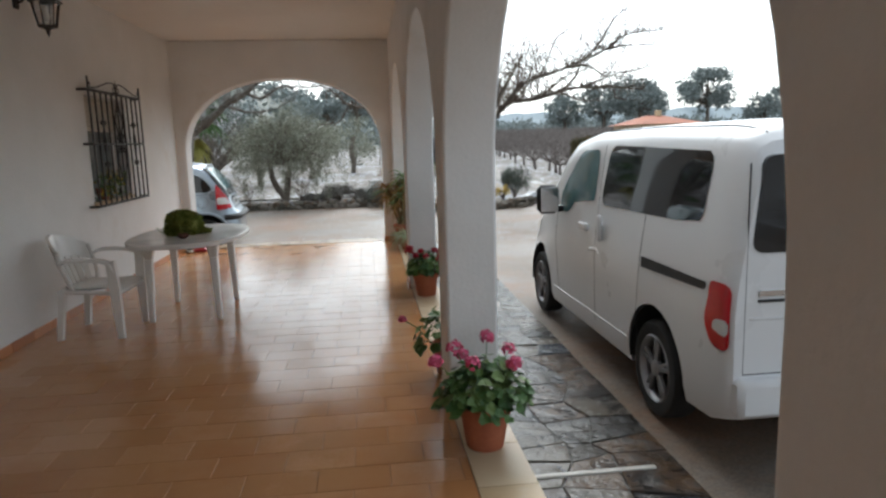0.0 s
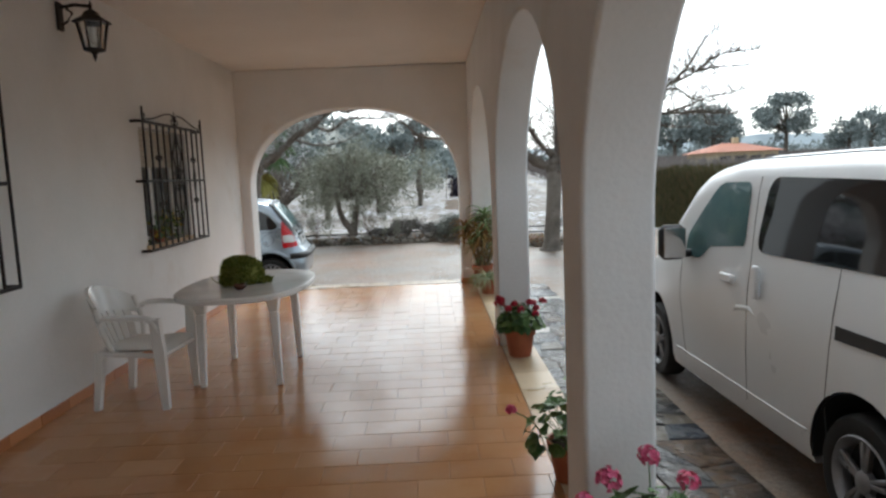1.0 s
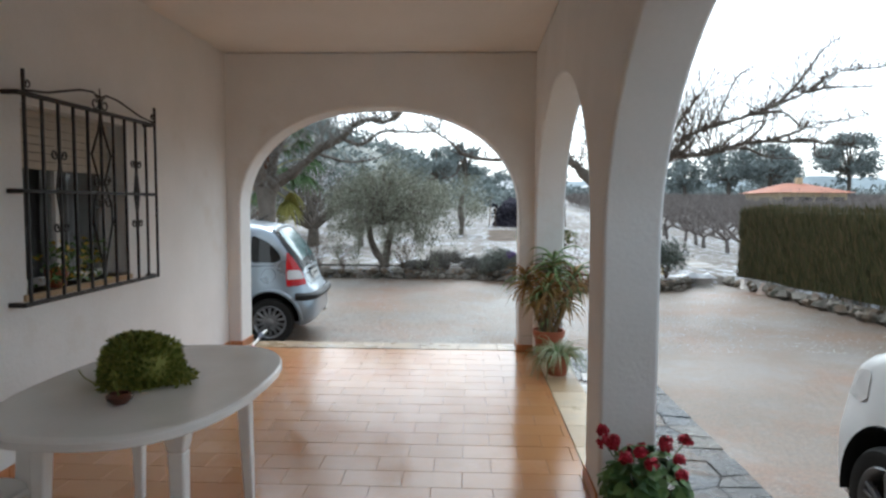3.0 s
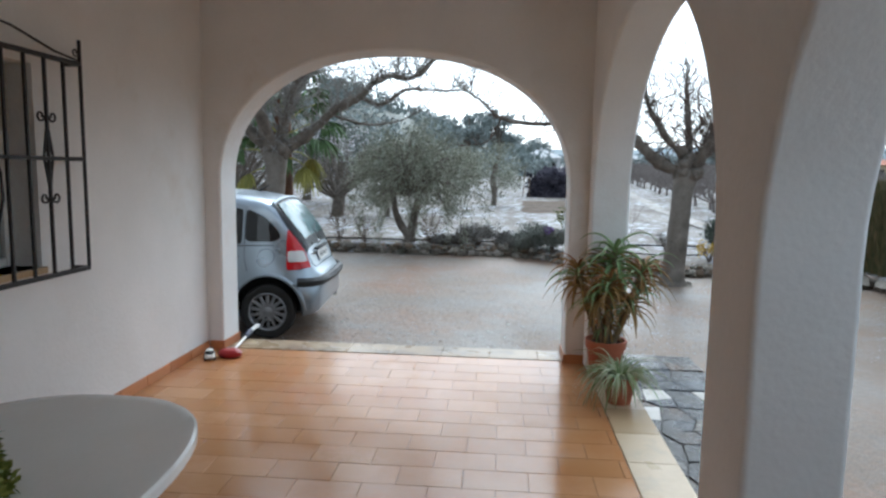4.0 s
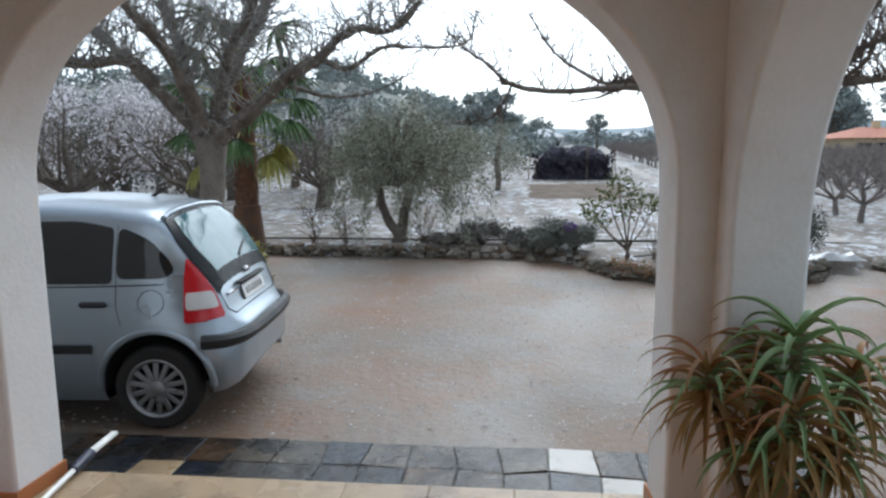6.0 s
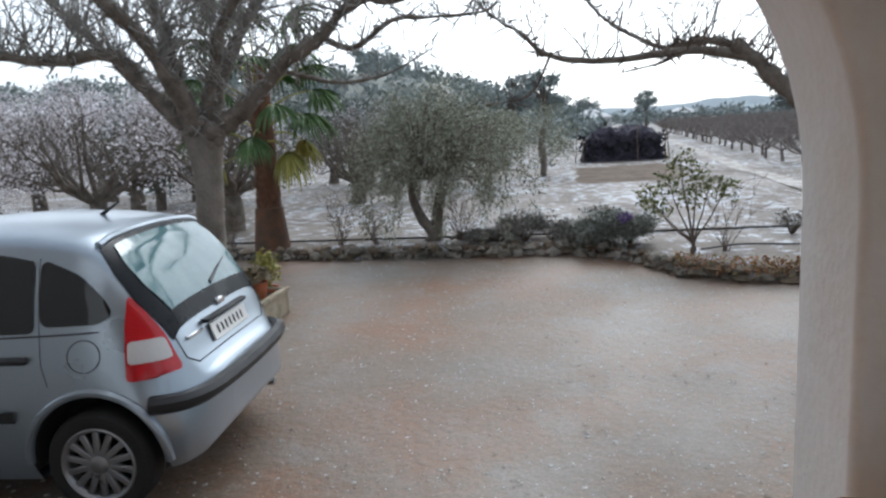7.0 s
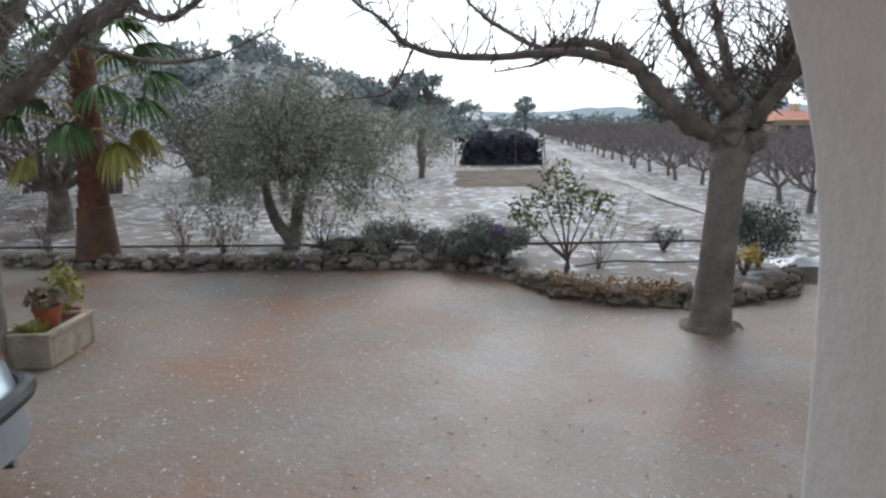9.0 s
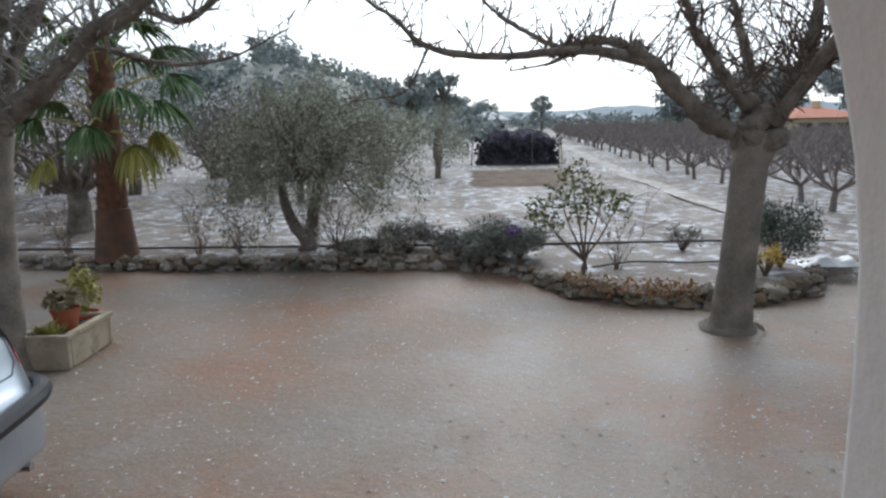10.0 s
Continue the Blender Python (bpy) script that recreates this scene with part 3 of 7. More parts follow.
class Shell:
    """A car body: half-width and roof height along its length y (0 at the rear), and one cross-section shape."""

    def __init__(self, top, half, low, shape):
        self.top, self.half, self.low, self.shape = top, half, low, shape

    def width(self, y, z):
        zt, zb = lerp_tab(self.top, y), lerp_tab(self.low, y)
        v = max(0, min(1, (z - zb) / (zt - zb)))
        return lerp_tab(self.half, y) * lerp_tab(self.shape, v)

    def roof(self, x, y):
        """The height of the upper surface at x across and y along."""
        zt, zb, h = lerp_tab(self.top, y), lerp_tab(self.low, y), lerp_tab(self.half, y)
        lo, hi = 0.6, 1.0
        for _ in range(24):
            mid = (lo + hi) / 2
            if h * lerp_tab(self.shape, mid) > abs(x):
                lo = mid
            else:
                hi = mid
        return zb + (zt - zb) * lo

    def body(self, ys):
        acc = Acc()
        vs = [0, 0.06, 0.12, 0.2, 0.3, 0.4, 0.48, 0.56, 0.64, 0.72, 0.8, 0.86, 0.9, 0.93, 0.955, 0.975, 0.99, 1.0]
        n = 2 * len(vs)
        for y in ys:
            zt, zb, h = lerp_tab(self.top, y), lerp_tab(self.low, y), lerp_tab(self.half, y)
            right = [(h * lerp_tab(self.shape, v), y, zb + (zt - zb) * v) for v in vs]
            acc.v += right + [(-x, yy, z) for x, yy, z in right[::-1]]
        for i in range(len(ys) - 1):
            for k in range(n):
                acc.f.append((i * n + k, i * n + (k + 1) % n, (i + 1) * n + (k + 1) % n, (i + 1) * n + k))
        acc.f.append(tuple(range(n)))
        acc.f.append(tuple((len(ys) - 1) * n + k for k in range(n))[::-1])
        return acc

    def side_patch(self, poly, s=-1, off=0.004, rows=14, cols=14, thick=0.0):
        """A panel that lies on the side (s = -1 or 1); poly is its outline in (y, z)."""
        acc = Acc()
        zs = [p[1] for p in poly]
        z0, z1 = min(zs), max(zs)
        k = 0
        for j in range(rows + 1):
            z = z0 + (z1 - z0) * (0.5 - 0.5 * math.cos(math.pi * j / rows)) * 0.998 + 0.001 * (z1 - z0)
            cr = []
            for (ya, za), (yb, zb) in zip(poly, poly[1:] + poly[:1]):
                if (za - z) * (zb - z) <= 0 and za != zb:
                    cr.append(ya + (yb - ya) * (z - za) / (zb - za))
            if len(cr) < 2:
                continue
            a, b = min(cr), max(cr)
            for i in range(cols + 1):
                y = a + (b - a) * i / cols
                acc.v.append((s * (self.width(y, z) + off), y, z))
            k += 1
        for j in range(k - 1):
            for i in range(cols):
                o = j * (cols + 1) + i
                acc.f.append((o, o + 1, o + cols + 2, o + cols + 1))
        return acc

    def top_patch(self, edge, off=0.004, rows=14, cols=16):
        """A panel on the upper surface between rows (y, xmin, xmax)."""
        acc = Acc()
        for j in range(rows + 1):
            u = j / rows * (len(edge) - 1)
            i0 = min(int(u), len(edge) - 2)
            y, a, b = (edge[i0][q] + (edge[i0 + 1][q] - edge[i0][q]) * (u - i0) for q in range(3))
            for i in range(cols + 1):
                x = a + (b - a) * i / cols
                acc.v.append((x, y - off * 0.7, self.roof(x, y) + off))
        for j in range(rows):
            for i in range(cols):
                o = j * (cols + 1) + i
                acc.f.append((o, o + 1, o + cols + 2, o + cols + 1))
        return acc


def rounded(poly, r=0.05, n=5):
    """An outline with its corners rounded."""
    out = []
    k = len(poly)
    for i in range(k):
        p0, p, p1 = (Vector(poly[(i + d) % k]).to_2d() for d in (-1, 0, 1))
        a, b = p0 - p, p1 - p
        q = min(r, a.length * 0.45, b.length * 0.45)
        a, b = p + a.normalized() * q, p + b.normalized() * q
        for j in range(n + 1):
            t = j / n
            c = a * (1 - t) ** 2 + p * 2 * t * (1 - t) + b * t * t
            out.append((c.x, c.y))
    return out


def line_patch(shell, pts, s=-1, w=0.006, off=0.002):
    """A thin shut line on the side of a body."""
    acc = Acc()
    fine = []
    for (ya, za), (yb, zb) in zip(pts, pts[1:]):
        n = max(2, int(math.hypot(yb - ya, zb - za) / 0.05))
        fine += [(ya + (yb - ya) * i / n, za + (zb - za) * i / n) for i in range(n)]
    fine.append(pts[-1])
    acc.tube([(s * (shell.width(y, z) + off - w / 2), y, z) for y, z in fine], w / 2, 6)
    return acc


def well(x, y, z, r, side, deep, out):
    """The dark lining of a wheel arch: the upper part of a drum."""
    a = Acc()
    n = 24
    for i in range(n + 1):
        w = radians(-8 + 196 * i / n)
        for q in (-deep, out):
            a.v.append((x + side * q, y + r * math.cos(w), z + r * math.sin(w)))
    a.f = [(2 * i, 2 * i + 1, 2 * i + 3, 2 * i + 2) for i in range(n)]
    a.f.append(tuple(2 * i for i in range(n + 1)))
    return a


def wheel(parent, x, y, z, r, w, side, spokes, rim_r, style):
    """A wheel with tyre, rim and spokes; side is -1 or 1, outwards."""
    m = pose(x, y, z, 0, 90 * side, 0)
    prof = [(rim_r * 0.98, -w / 2 + 0.012), (rim_r * 1.06, -w / 2), (r * 0.93, -w / 2 + 0.003), (r * 0.985, -w / 2 + 0.025), (r, -w / 4), (r, w / 4), (r * 0.985, w / 2 - 0.025),
            (r * 0.93, w / 2 - 0.003), (rim_r * 1.06, w / 2), (rim_r * 0.98, w / 2 - 0.012)]
    wh = part("wheel", Acc().lathe(prof, 40, m, True), RUBBER, parent)
    wh.name = "wheel"
    rim = Acc().lathe([(rim_r * 1.02, w / 2 - 0.006), (rim_r * 0.98, w / 2 + 0.002), (rim_r * 0.9, w / 2 - 0.012), (rim_r * 0.86, w / 2 - 0.05), (rim_r * 0.88, -w / 2 + 0.02), (rim_r, -w / 2 + 0.02)], 40, m)
    hubz = w / 2 - 0.015
    rim.lathe([(0.001, hubz + 0.012), (0.04, hubz + 0.012), (0.055, hubz), (0.06, hubz - 0.03)], 20, m)
    for i in range(spokes):
        a = 360 * i / spokes
        if style == "cover":
            rim.box((0.04, -0.015, hubz - 0.022), (rim_r * 0.93, 0.021, hubz + 0.004), 0.006, m @ pose(0, 0, 0, 0, 0, a))
        else:
            for d in (-9, 9):
                rim.box((0.045, -0.013, hubz - 0.03), (rim_r * 0.93, 0.013, hubz + 0.002), 0.006, m @ pose(0, 0, 0, 0, 0, a + d * 0.8))
    part("rim", rim, ALLOY, wh, "silver wheel trim with spokes")
    part("brake_disc", Acc().lathe([(0.001, hubz - 0.06), (rim_r * 0.9, hubz - 0.06)], 30, m), DARK, wh)
    return wh


def build_van():
    van = thing("van", "white passenger van with dark rear windows and a dented sliding door", "van", pose(2.77 + 0.85, 2.45, ZG + 0.01))
    L = 4.40
    top = [(0, 1.66), (0.04, 1.78), (0.12, 1.835), (0.35, 1.86), (1.2, 1.875), (2.3, 1.86), (2.75, 1.80), (3.0, 1.68), (3.35, 1.42), (3.62, 1.20), (3.75, 1.13), (4.0, 1.04), (4.2, 0.93), (4.32, 0.8), (4.4, 0.62)]
    half = [(0, 0.815), (0.025, 0.836), (0.08, 0.846), (0.2, 0.85), (1, 0.85), (3.3, 0.85), (3.8, 0.83), (4.1, 0.78), (4.28, 0.68), (4.4, 0.5)]
    low = [(0, 0.34), (0.2, 0.27), (0.7, 0.24), (3.9, 0.22), (4.2, 0.22), (4.4, 0.28)]
    shape = [(0, 0.955), (0.06, 0.985), (0.2, 0.998), (0.4, 1.0), (0.5, 0.99), (0.56, 0.975), (0.72, 0.94), (0.86, 0.90), (0.92, 0.875), (0.955, 0.835), (0.975, 0.76), (0.99, 0.56), (1.0, 0.001)]
    sh = Shell(top, half, low, shape)
    ys = sorted(set([0, 0.02, 0.04, 0.08, 0.12, 0.2] + [0.3 + 0.1 * i for i in range(40)] + [4.24, 4.28, 4.32, 4.36, 4.4]))
    ys = [y for y in ys if y <= L]
    me = sh.body(ys).mesh("body", WHITE_PAINT, 40)
    cut = [Acc().lathe([(0.001, -0.26), (0.40, -0.26), (0.40, 0.2), (0.001, 0.2)], 40, pose(s * 0.80, y, 0.33, 0, 90 * s, 0)) for y in (0.87, 3.60) for s in (-1, 1)]
    me = bool_cut(me, cut)
    me.shade_smooth()
    me.set_sharp_from_angle(angle=radians(35))
    body = part("body", me, None, van, "white painted body")
    for s in (-1, 1):
        for y in (0.87, 3.60):
            part("wheel_well", well(s * 0.80, y, 0.33, 0.392, s, 0.25, 0.03), DARK, van)
            wheel(van, s * 0.745, y, 0.315, 0.315, 0.185, s, 5, 0.215, "alloy")
        part("rear_side_window", sh.side_patch(rounded([(0.36, 1.30), (0.34, 1.70), (1.84, 1.72), (1.90, 1.27)], 0.1), s), CARGLASS, van, "dark tinted rear side glass")
        part("front_side_window", sh.side_patch(rounded([(2.04, 1.27), (2.06, 1.69), (2.50, 1.68), (2.98, 1.28), (2.98, 1.13), (2.7, 1.13), (2.5, 1.26)], 0.07), s), BLUEGLASS, van, "rain-spotted front side glass with sky reflection in its colour")
        part("window_pillar", line_patch(sh, [(1.06, 1.31), (1.05, 1.70)], s, 0.02, 0.004), BLACK_PLASTIC, van)
        part("slide_rail", sh.side_patch([(0.26, 0.965), (0.22, 0.98), (0.23, 1.015), (1.06, 1.015), (1.06, 0.945)], s, 0.007, 5, 12), BLACK_PLASTIC, van, "black sliding-door rail")
        part("shut_line", line_patch(sh, [(1.12, 0.40), (1.14, 0.6), (1.1, 0.95), (1.08, 1.28)], s), GAP, van)
        part("shut_line", line_patch(sh, [(1.95, 0.34), (1.95, 1.2), (1.97, 1.72)], s), GAP, van)
        part("shut_line", line_patch(sh, [(2.92, 0.36), (3.02, 0.8), (3.05, 1.1)], s), GAP, van)
        part("sill_line", line_patch(sh, [(1.3, 0.40), (3.1, 0.38)], s, 0.02, 0.006), WHITE_PAINT, van)
        for y0 in (1.82, 2.2):
            part("door_handle", Acc().box((s * 0.862 - 0.014, y0 - (0.03 if y0 < 2.1 else 0.09), 1.0 if y0 < 2.1 else 1.04), (s * 0.862 + 0.02, y0 + (0.03 if y0 < 2.1 else 0.09), 1.2 if y0 < 2.1 else 1.10), 0.012), WHITE_PAINT, van)
        mir = part("door_mirror", Acc().box((-0.10, -0.05, -0.14), (0.10, 0.06, 0.12), 0.04, pose(s * 0.97, 2.86, 1.25)), BLACK_PLASTIC, van, "black door mirror")
        part("mirror_glass", Acc().box((-0.08, -0.058, -0.12), (0.08, -0.052, 0.10), 0.002, pose(s * 0.97, 2.86, 1.25)), CHROME, mir)
        part("mirror_arm", Acc().tube([(s * 0.82, 2.89, 1.15), (s * 0.93, 2.87, 1.15)], 0.03, 8), BLACK_PLASTIC, mir)
        tl = part("tail_light", sh.side_patch(rounded([(0.012, 0.69), (0.012, 1.04), (0.19, 1.04), (0.19, 0.94), (0.23, 0.82), (0.15, 0.70)], 0.05), s, 0.012, 12, 10), REDLIGHT, van, "red tail lamp cluster")
        part("clear_lens", sh.side_patch(rounded([(0.015, 0.77), (0.015, 0.86), (0.12, 0.85), (0.14, 0.79)], 0.03), s, 0.017, 6, 6), CLEARLIGHT, tl)
        part("roof_line", Acc().tube([(s * 0.63, y, sh.roof(0.63, y) + 0.004) for y in [0.1 + 0.15 * i for i in range(18)]], 0.004, 6), BLACK_PLASTIC, van)
        part("headlamp", sh.side_patch(rounded([(3.85, 0.78), (3.9, 0.95), (4.22, 0.88), (4.28, 0.74)], 0.05), s, 0.006, 8, 8), CLEARLIGHT, van)
        part("door_dent", Acc().tube([(s * (sh.width(y, z) - 0.012), y, z) for y, z in ((1.75, 0.84), (1.92, 0.92), (2.08, 0.90), (2.22, 0.80))], [0.003, 0.022, 0.02, 0.002], 8), WHITE_PAINT, van, "scraped dent")
    part("windscreen", sh.top_patch([(3.66, -0.6, 0.6), (3.4, -0.66, 0.66), (3.1, -0.62, 0.62), (2.88, -0.56, 0.56)], 0.006), CARGLASS, van, "dark windscreen")
    part("rear_window", Acc().prism(rounded([(-0.745, 1.20), (0.745, 1.20), (0.70, 1.68), (-0.70, 1.68)], 0.07), pose(0, 0.03, 0, 90, 0, 0), 0.036), CARGLASS, van, "dark rear window")
    part("rear_bumper", Acc().box((-0.815, -0.075, 0.36), (0.815, 0.10, 0.565), 0.03), WHITE_PAINT, van, "white rear bumper")
    for x in (-0.765, 0.765):
        part("tailgate_seam", Acc().box((x - 0.0016, -0.001, 0.58), (x + 0.0016, 0.01, 1.64), 0.0005), GAP, van)
    part("tailgate_seam", Acc().box((-0.765, -0.002, 0.575), (0.765, 0.01, 0.581), 0.001), GAP, van)
    part("tailgate_crease", Acc().box((-0.74, -0.006, 0.86), (0.74, 0.01, 0.875), 0.004), WHITE_PAINT, van)
    part("model_badge", Acc().box((-0.70, -0.008, 0.98), (-0.45, 0.004, 1.012), 0.002), CHROME, van, "unreadable chrome badge bar")
    part("model_badge", Acc().box((-0.70, -0.008, 0.95), (-0.56, 0.004, 0.965), 0.002), BLACK_PLASTIC, van, "unreadable dark badge bar")
    part("grille", Acc().box((-0.45, L - 0.06, 0.5), (0.45, L + 0.01, 0.66), 0.03), BLACK_PLASTIC, van)
    return van


def build_hatchback():
    car = thing("hatchback", "silver rounded hatchback car with black bumper strips", "car", pose(-1.26, 11.87, ZG + 0.01, 0, 0, 95))
    L = 3.85
    top = [(0, 0.60), (0.03, 0.69), (0.08, 0.73), (0.12, 0.81), (0.16, 0.93), (0.20, 1.03), (0.26, 1.13), (0.36, 1.275), (0.46, 1.40), (0.55, 1.485), (0.65, 1.53), (0.9, 1.57), (1.3, 1.595), (1.7, 1.585), (2.1, 1.51), (2.4, 1.41), (2.75, 1.2), (2.95, 1.09), (3.2, 1.0), (3.5, 0.88), (3.7, 0.74), (3.85, 0.52)]
    half = [(0, 0.34), (0.008, 0.46), (0.02, 0.555), (0.04, 0.64), (0.07, 0.70), (0.11, 0.75), (0.17, 0.785), (0.3, 0.815), (0.7, 0.83), (3.0, 0.83), (3.4, 0.8), (3.65, 0.70), (3.85, 0.5)]
    low = [(0, 0.36), (0.02, 0.32), (0.06, 0.28), (0.14, 0.25), (0.5, 0.2), (3.5, 0.2), (3.85, 0.24)]
    shape = [(0, 0.93), (0.08, 0.975), (0.25, 1.0), (0.4, 0.995), (0.5, 0.975), (0.6, 0.945), (0.75, 0.885), (0.87, 0.82), (0.93, 0.765), (0.96, 0.70), (0.98, 0.58), (0.992, 0.38), (1.0, 0.001)]
    sh = Shell(top, half, low, shape)
    ys = [0, 0.004, 0.008, 0.014, 0.02, 0.03, 0.04, 0.055, 0.07, 0.09, 0.11, 0.13, 0.15, 0.17, 0.22, 0.28, 0.34, 0.4, 0.46, 0.53, 0.6, 0.67, 0.74, 0.82, 0.9] + [1.0 + 0.1 * i for i in range(29)] + [3.85]
    me = sh.body(ys).mesh("body", SILVER, 40)
    R, RY, FY = 0.295, 0.57, 3.03
    cut = [Acc().lathe([(0.001, -0.25), (0.37, -0.25), (0.37, 0.2), (0.001, 0.2)], 40, pose(s * 0.78, y, 0.31, 0, 90 * s, 0)) for y in (RY, FY) for s in (-1, 1)]
    me = bool_cut(me, cut)
    me.shade_smooth()
    me.set_sharp_from_angle(angle=radians(35))
    part("body", me, None, car, "silver painted body")
    for s in (-1, 1):
        for y in (RY, FY):
            part("wheel_well", well(s * 0.78, y, 0.31, 0.364, s, 0.24, 0.015), DARK, car)
            part("arch_lip", Acc().tube([(s * (sh.width(y, 0.31 + 0.39 * math.sin(a)) - 0.012), y + 0.39 * math.cos(a), 0.31 + 0.39 * math.sin(a)) for a in [math.pi * i / 20 for i in range(21)]], 0.026, 8), SILVER, car)
            wheel(car, s * 0.735, y, R, R, 0.175, s, 14, 0.205, "cover")
        part("rear_quarter_window", sh.side_patch(rounded([(0.43, 1.09), (0.47, 1.17), (0.60, 1.31), (0.81, 1.40), (0.81, 1.05), (0.50, 1.05)], 0.06), s), CARGLASS, car)
        part("rear_door_window", sh.side_patch(rounded([(0.84, 1.02), (0.84, 1.395), (1.1, 1.435), (1.6, 1.435), (1.6, 1.02)], 0.04), s), CARGLASS, car)
        part("front_door_window", sh.side_patch(rounded([(1.68, 1.02), (1.68, 1.435), (2.1, 1.39), (2.65, 1.08), (2.65, 1.02)], 0.04), s), CARGLASS, car)
        part("shut_line", line_patch(sh, [(0.78, 0.74), (0.81, 0.85), (0.82, 1.40)], s), GAP, car)
        part("shut_line", line_patch(sh, [(1.64, 0.3), (1.64, 1.44)], s), GAP, car)
        part("shut_line", line_patch(sh, [(2.85, 0.3), (2.85, 0.9)], s), GAP, car)
        part("belt_line", line_patch(sh, [(0.5, 1.01), (1.1, 1.0), (2.7, 1.0)], s, 0.012, 0.002), BLACK_PLASTIC, car)
        part("rub_strip", sh.side_patch([(0.98, 0.55), (0.98, 0.61), (1.62, 0.61), (1.62, 0.55)], s, 0.012, 4, 8), BLACK_PLASTIC, car)
        part("rub_strip", sh.side_patch([(1.67, 0.55), (1.67, 0.61), (2.55, 0.61), (2.55, 0.55)], s, 0.012, 4, 8), BLACK_PLASTIC, car)
        part("door_handle", Acc().box((s * 0.825 - 0.02, 0.87, 0.865), (s * 0.825 + 0.022, 1.05, 0.905), 0.014), BLACK_PLASTIC, car)
        if s < 0:
            part("fuel_flap", line_patch(sh, [(0.58 + 0.085 * math.cos(math.pi * i / 14), 0.89 + 0.085 * math.sin(math.pi * i / 14)) for i in range(29)], s, 0.006, 0.003), GAP, car)
        tl = part("tail_light", sh.side_patch(rounded([(0.125, 0.755), (0.16, 0.85), (0.20, 0.95), (0.265, 1.05), (0.34, 1.15), (0.375, 1.18), (0.375, 1.05), (0.36, 0.745)], 0.03), s, 0.008, 16, 10), REDLIGHT, car, "red and clear tail lamp")
        part("clear_lens", sh.side_patch(rounded([(0.16, 0.835), (0.205, 0.95), (0.358, 0.95), (0.352, 0.835)], 0.02), s, 0.012, 6, 8), CLEARLIGHT, tl)
    part("rear_window", sh.top_patch([(0.225, -0.52, 0.52), (0.34, -0.57, 0.57), (0.44, -0.56, 0.56), (0.515, -0.51, 0.51)], 0.016), BLUEGLASS, car, "wide sloping rear window with sky reflection in its colour")
    part("window_surround", sh.top_patch([(0.178, -0.62, 0.62), (0.34, -0.66, 0.66), (0.46, -0.64, 0.64), (0.57, -0.57, 0.57)], 0.010), BLACKBAND, car, "black window surround")
    part("wiper", Acc().tube([(0.0, 0.225, sh.roof(0, 0.225) + 0.03), (0.2, 0.26, sh.roof(0.2, 0.26) + 0.03), (0.42, 0.30, sh.roof(0.42, 0.3) + 0.025)], [0.016, 0.01, 0.006], 6), BLACK_PLASTIC, car)
    part("number_plate", Acc().box((-0.26, -0.006, -0.055), (0.26, 0.006, 0.055), 0.004, pose(0, 0.118, 0.85, -18, 0, 0)), PLASTIC, car, "white number plate with dark bars")
    for i in range(7):
        part("plate_bar", Acc().box((-0.2 + i * 0.06, -0.009, -0.026), (-0.178 + i * 0.06, -0.0065, 0.026), 0.001, pose(0, 0.118, 0.85, -18, 0, 0)), BLACK_PLASTIC, car)
    part("plate_recess", Acc().box((-0.30, 0.115, 0.918), (0.30, 0.165, 0.942), 0.006), BLACK_PLASTIC, car)
    part("badge_bar", Acc().box((-0.05, 0.155, 0.965), (0.05, 0.20, 1.01), 0.01), CHROME, car, "plain chrome badge")
    part("name_bar", Acc().box((-0.52, 0.134, 0.885), (-0.34, 0.17, 0.903), 0.003), CHROME, car, "unreadable chrome lettering bar")
    half_strip = [(-0.80, 0.25), (-0.785, 0.18), (-0.75, 0.11), (-0.70, 0.068), (-0.635, 0.036), (-0.55, 0.016), (-0.44, 0.002), (-0.25, -0.010), (0.0, -0.014)]
    run_ = smooth_line([(x, y, 0.615) for x, y in half_strip] + [(-x, y, 0.615) for x, y in half_strip[-2::-1]])
    strip = Acc().tube(run_, 0.05, 8)
    part("bumper_strip", strip, BLACK_PLASTIC, car, "black rear bumper strip")
    part("tailgate_seam", Acc().tube([(x, y, sh.roof(x, y) + 0.001) for x, y in [(-0.56, 0.3), (-0.60, 0.2), (-0.58, 0.13), (-0.5, 0.10), (0.0, 0.095), (0.5, 0.10), (0.58, 0.13), (0.60, 0.2), (0.56, 0.3)]], 0.005, 5), GAP, car)
    part("roof_spoiler", Acc().tube([(x, 0.55, sh.roof(x, 0.55) + 0.012) for x in [-0.58 + 0.058 * i for i in range(21)]], 0.022, 8), SILVER, car)
    part("aerial", Acc().tube([(0, 0.98, 1.52), (0, 0.88, 1.555), (0, 0.74, 1.64)], [0.03, 0.014, 0.004], 8), BLACK_PLASTIC, car)
    part("exhaust", Acc().tube([(0.45, 0.03, 0.27), (0.45, 0.2, 0.27)], 0.025, 10), CHROME, car)
    part("windscreen", sh.top_patch([(2.80, -0.6, 0.6), (2.6, -0.62, 0.62), (2.3, -0.55, 0.55), (2.15, -0.5, 0.5)], 0.006), CARGLASS, car)
    return car


build_van()
build_hatchback()


# ---------- windows with iron grilles ----------
def scroll(acc, c, r, a0, turns, axis_u, axis_v, tube_r=0.005):
    pts = []
    for i in range(15):
        u = i / 14
        a = a0 + turns * 2 * math.pi * u
        q = r * (1 - 0.65 * u)
        pts.append(Vector(c) + axis_u * (q * math.cos(a)) + axis_v * (q * math.sin(a)))
    acc.tube(pts, tube_r, 5)


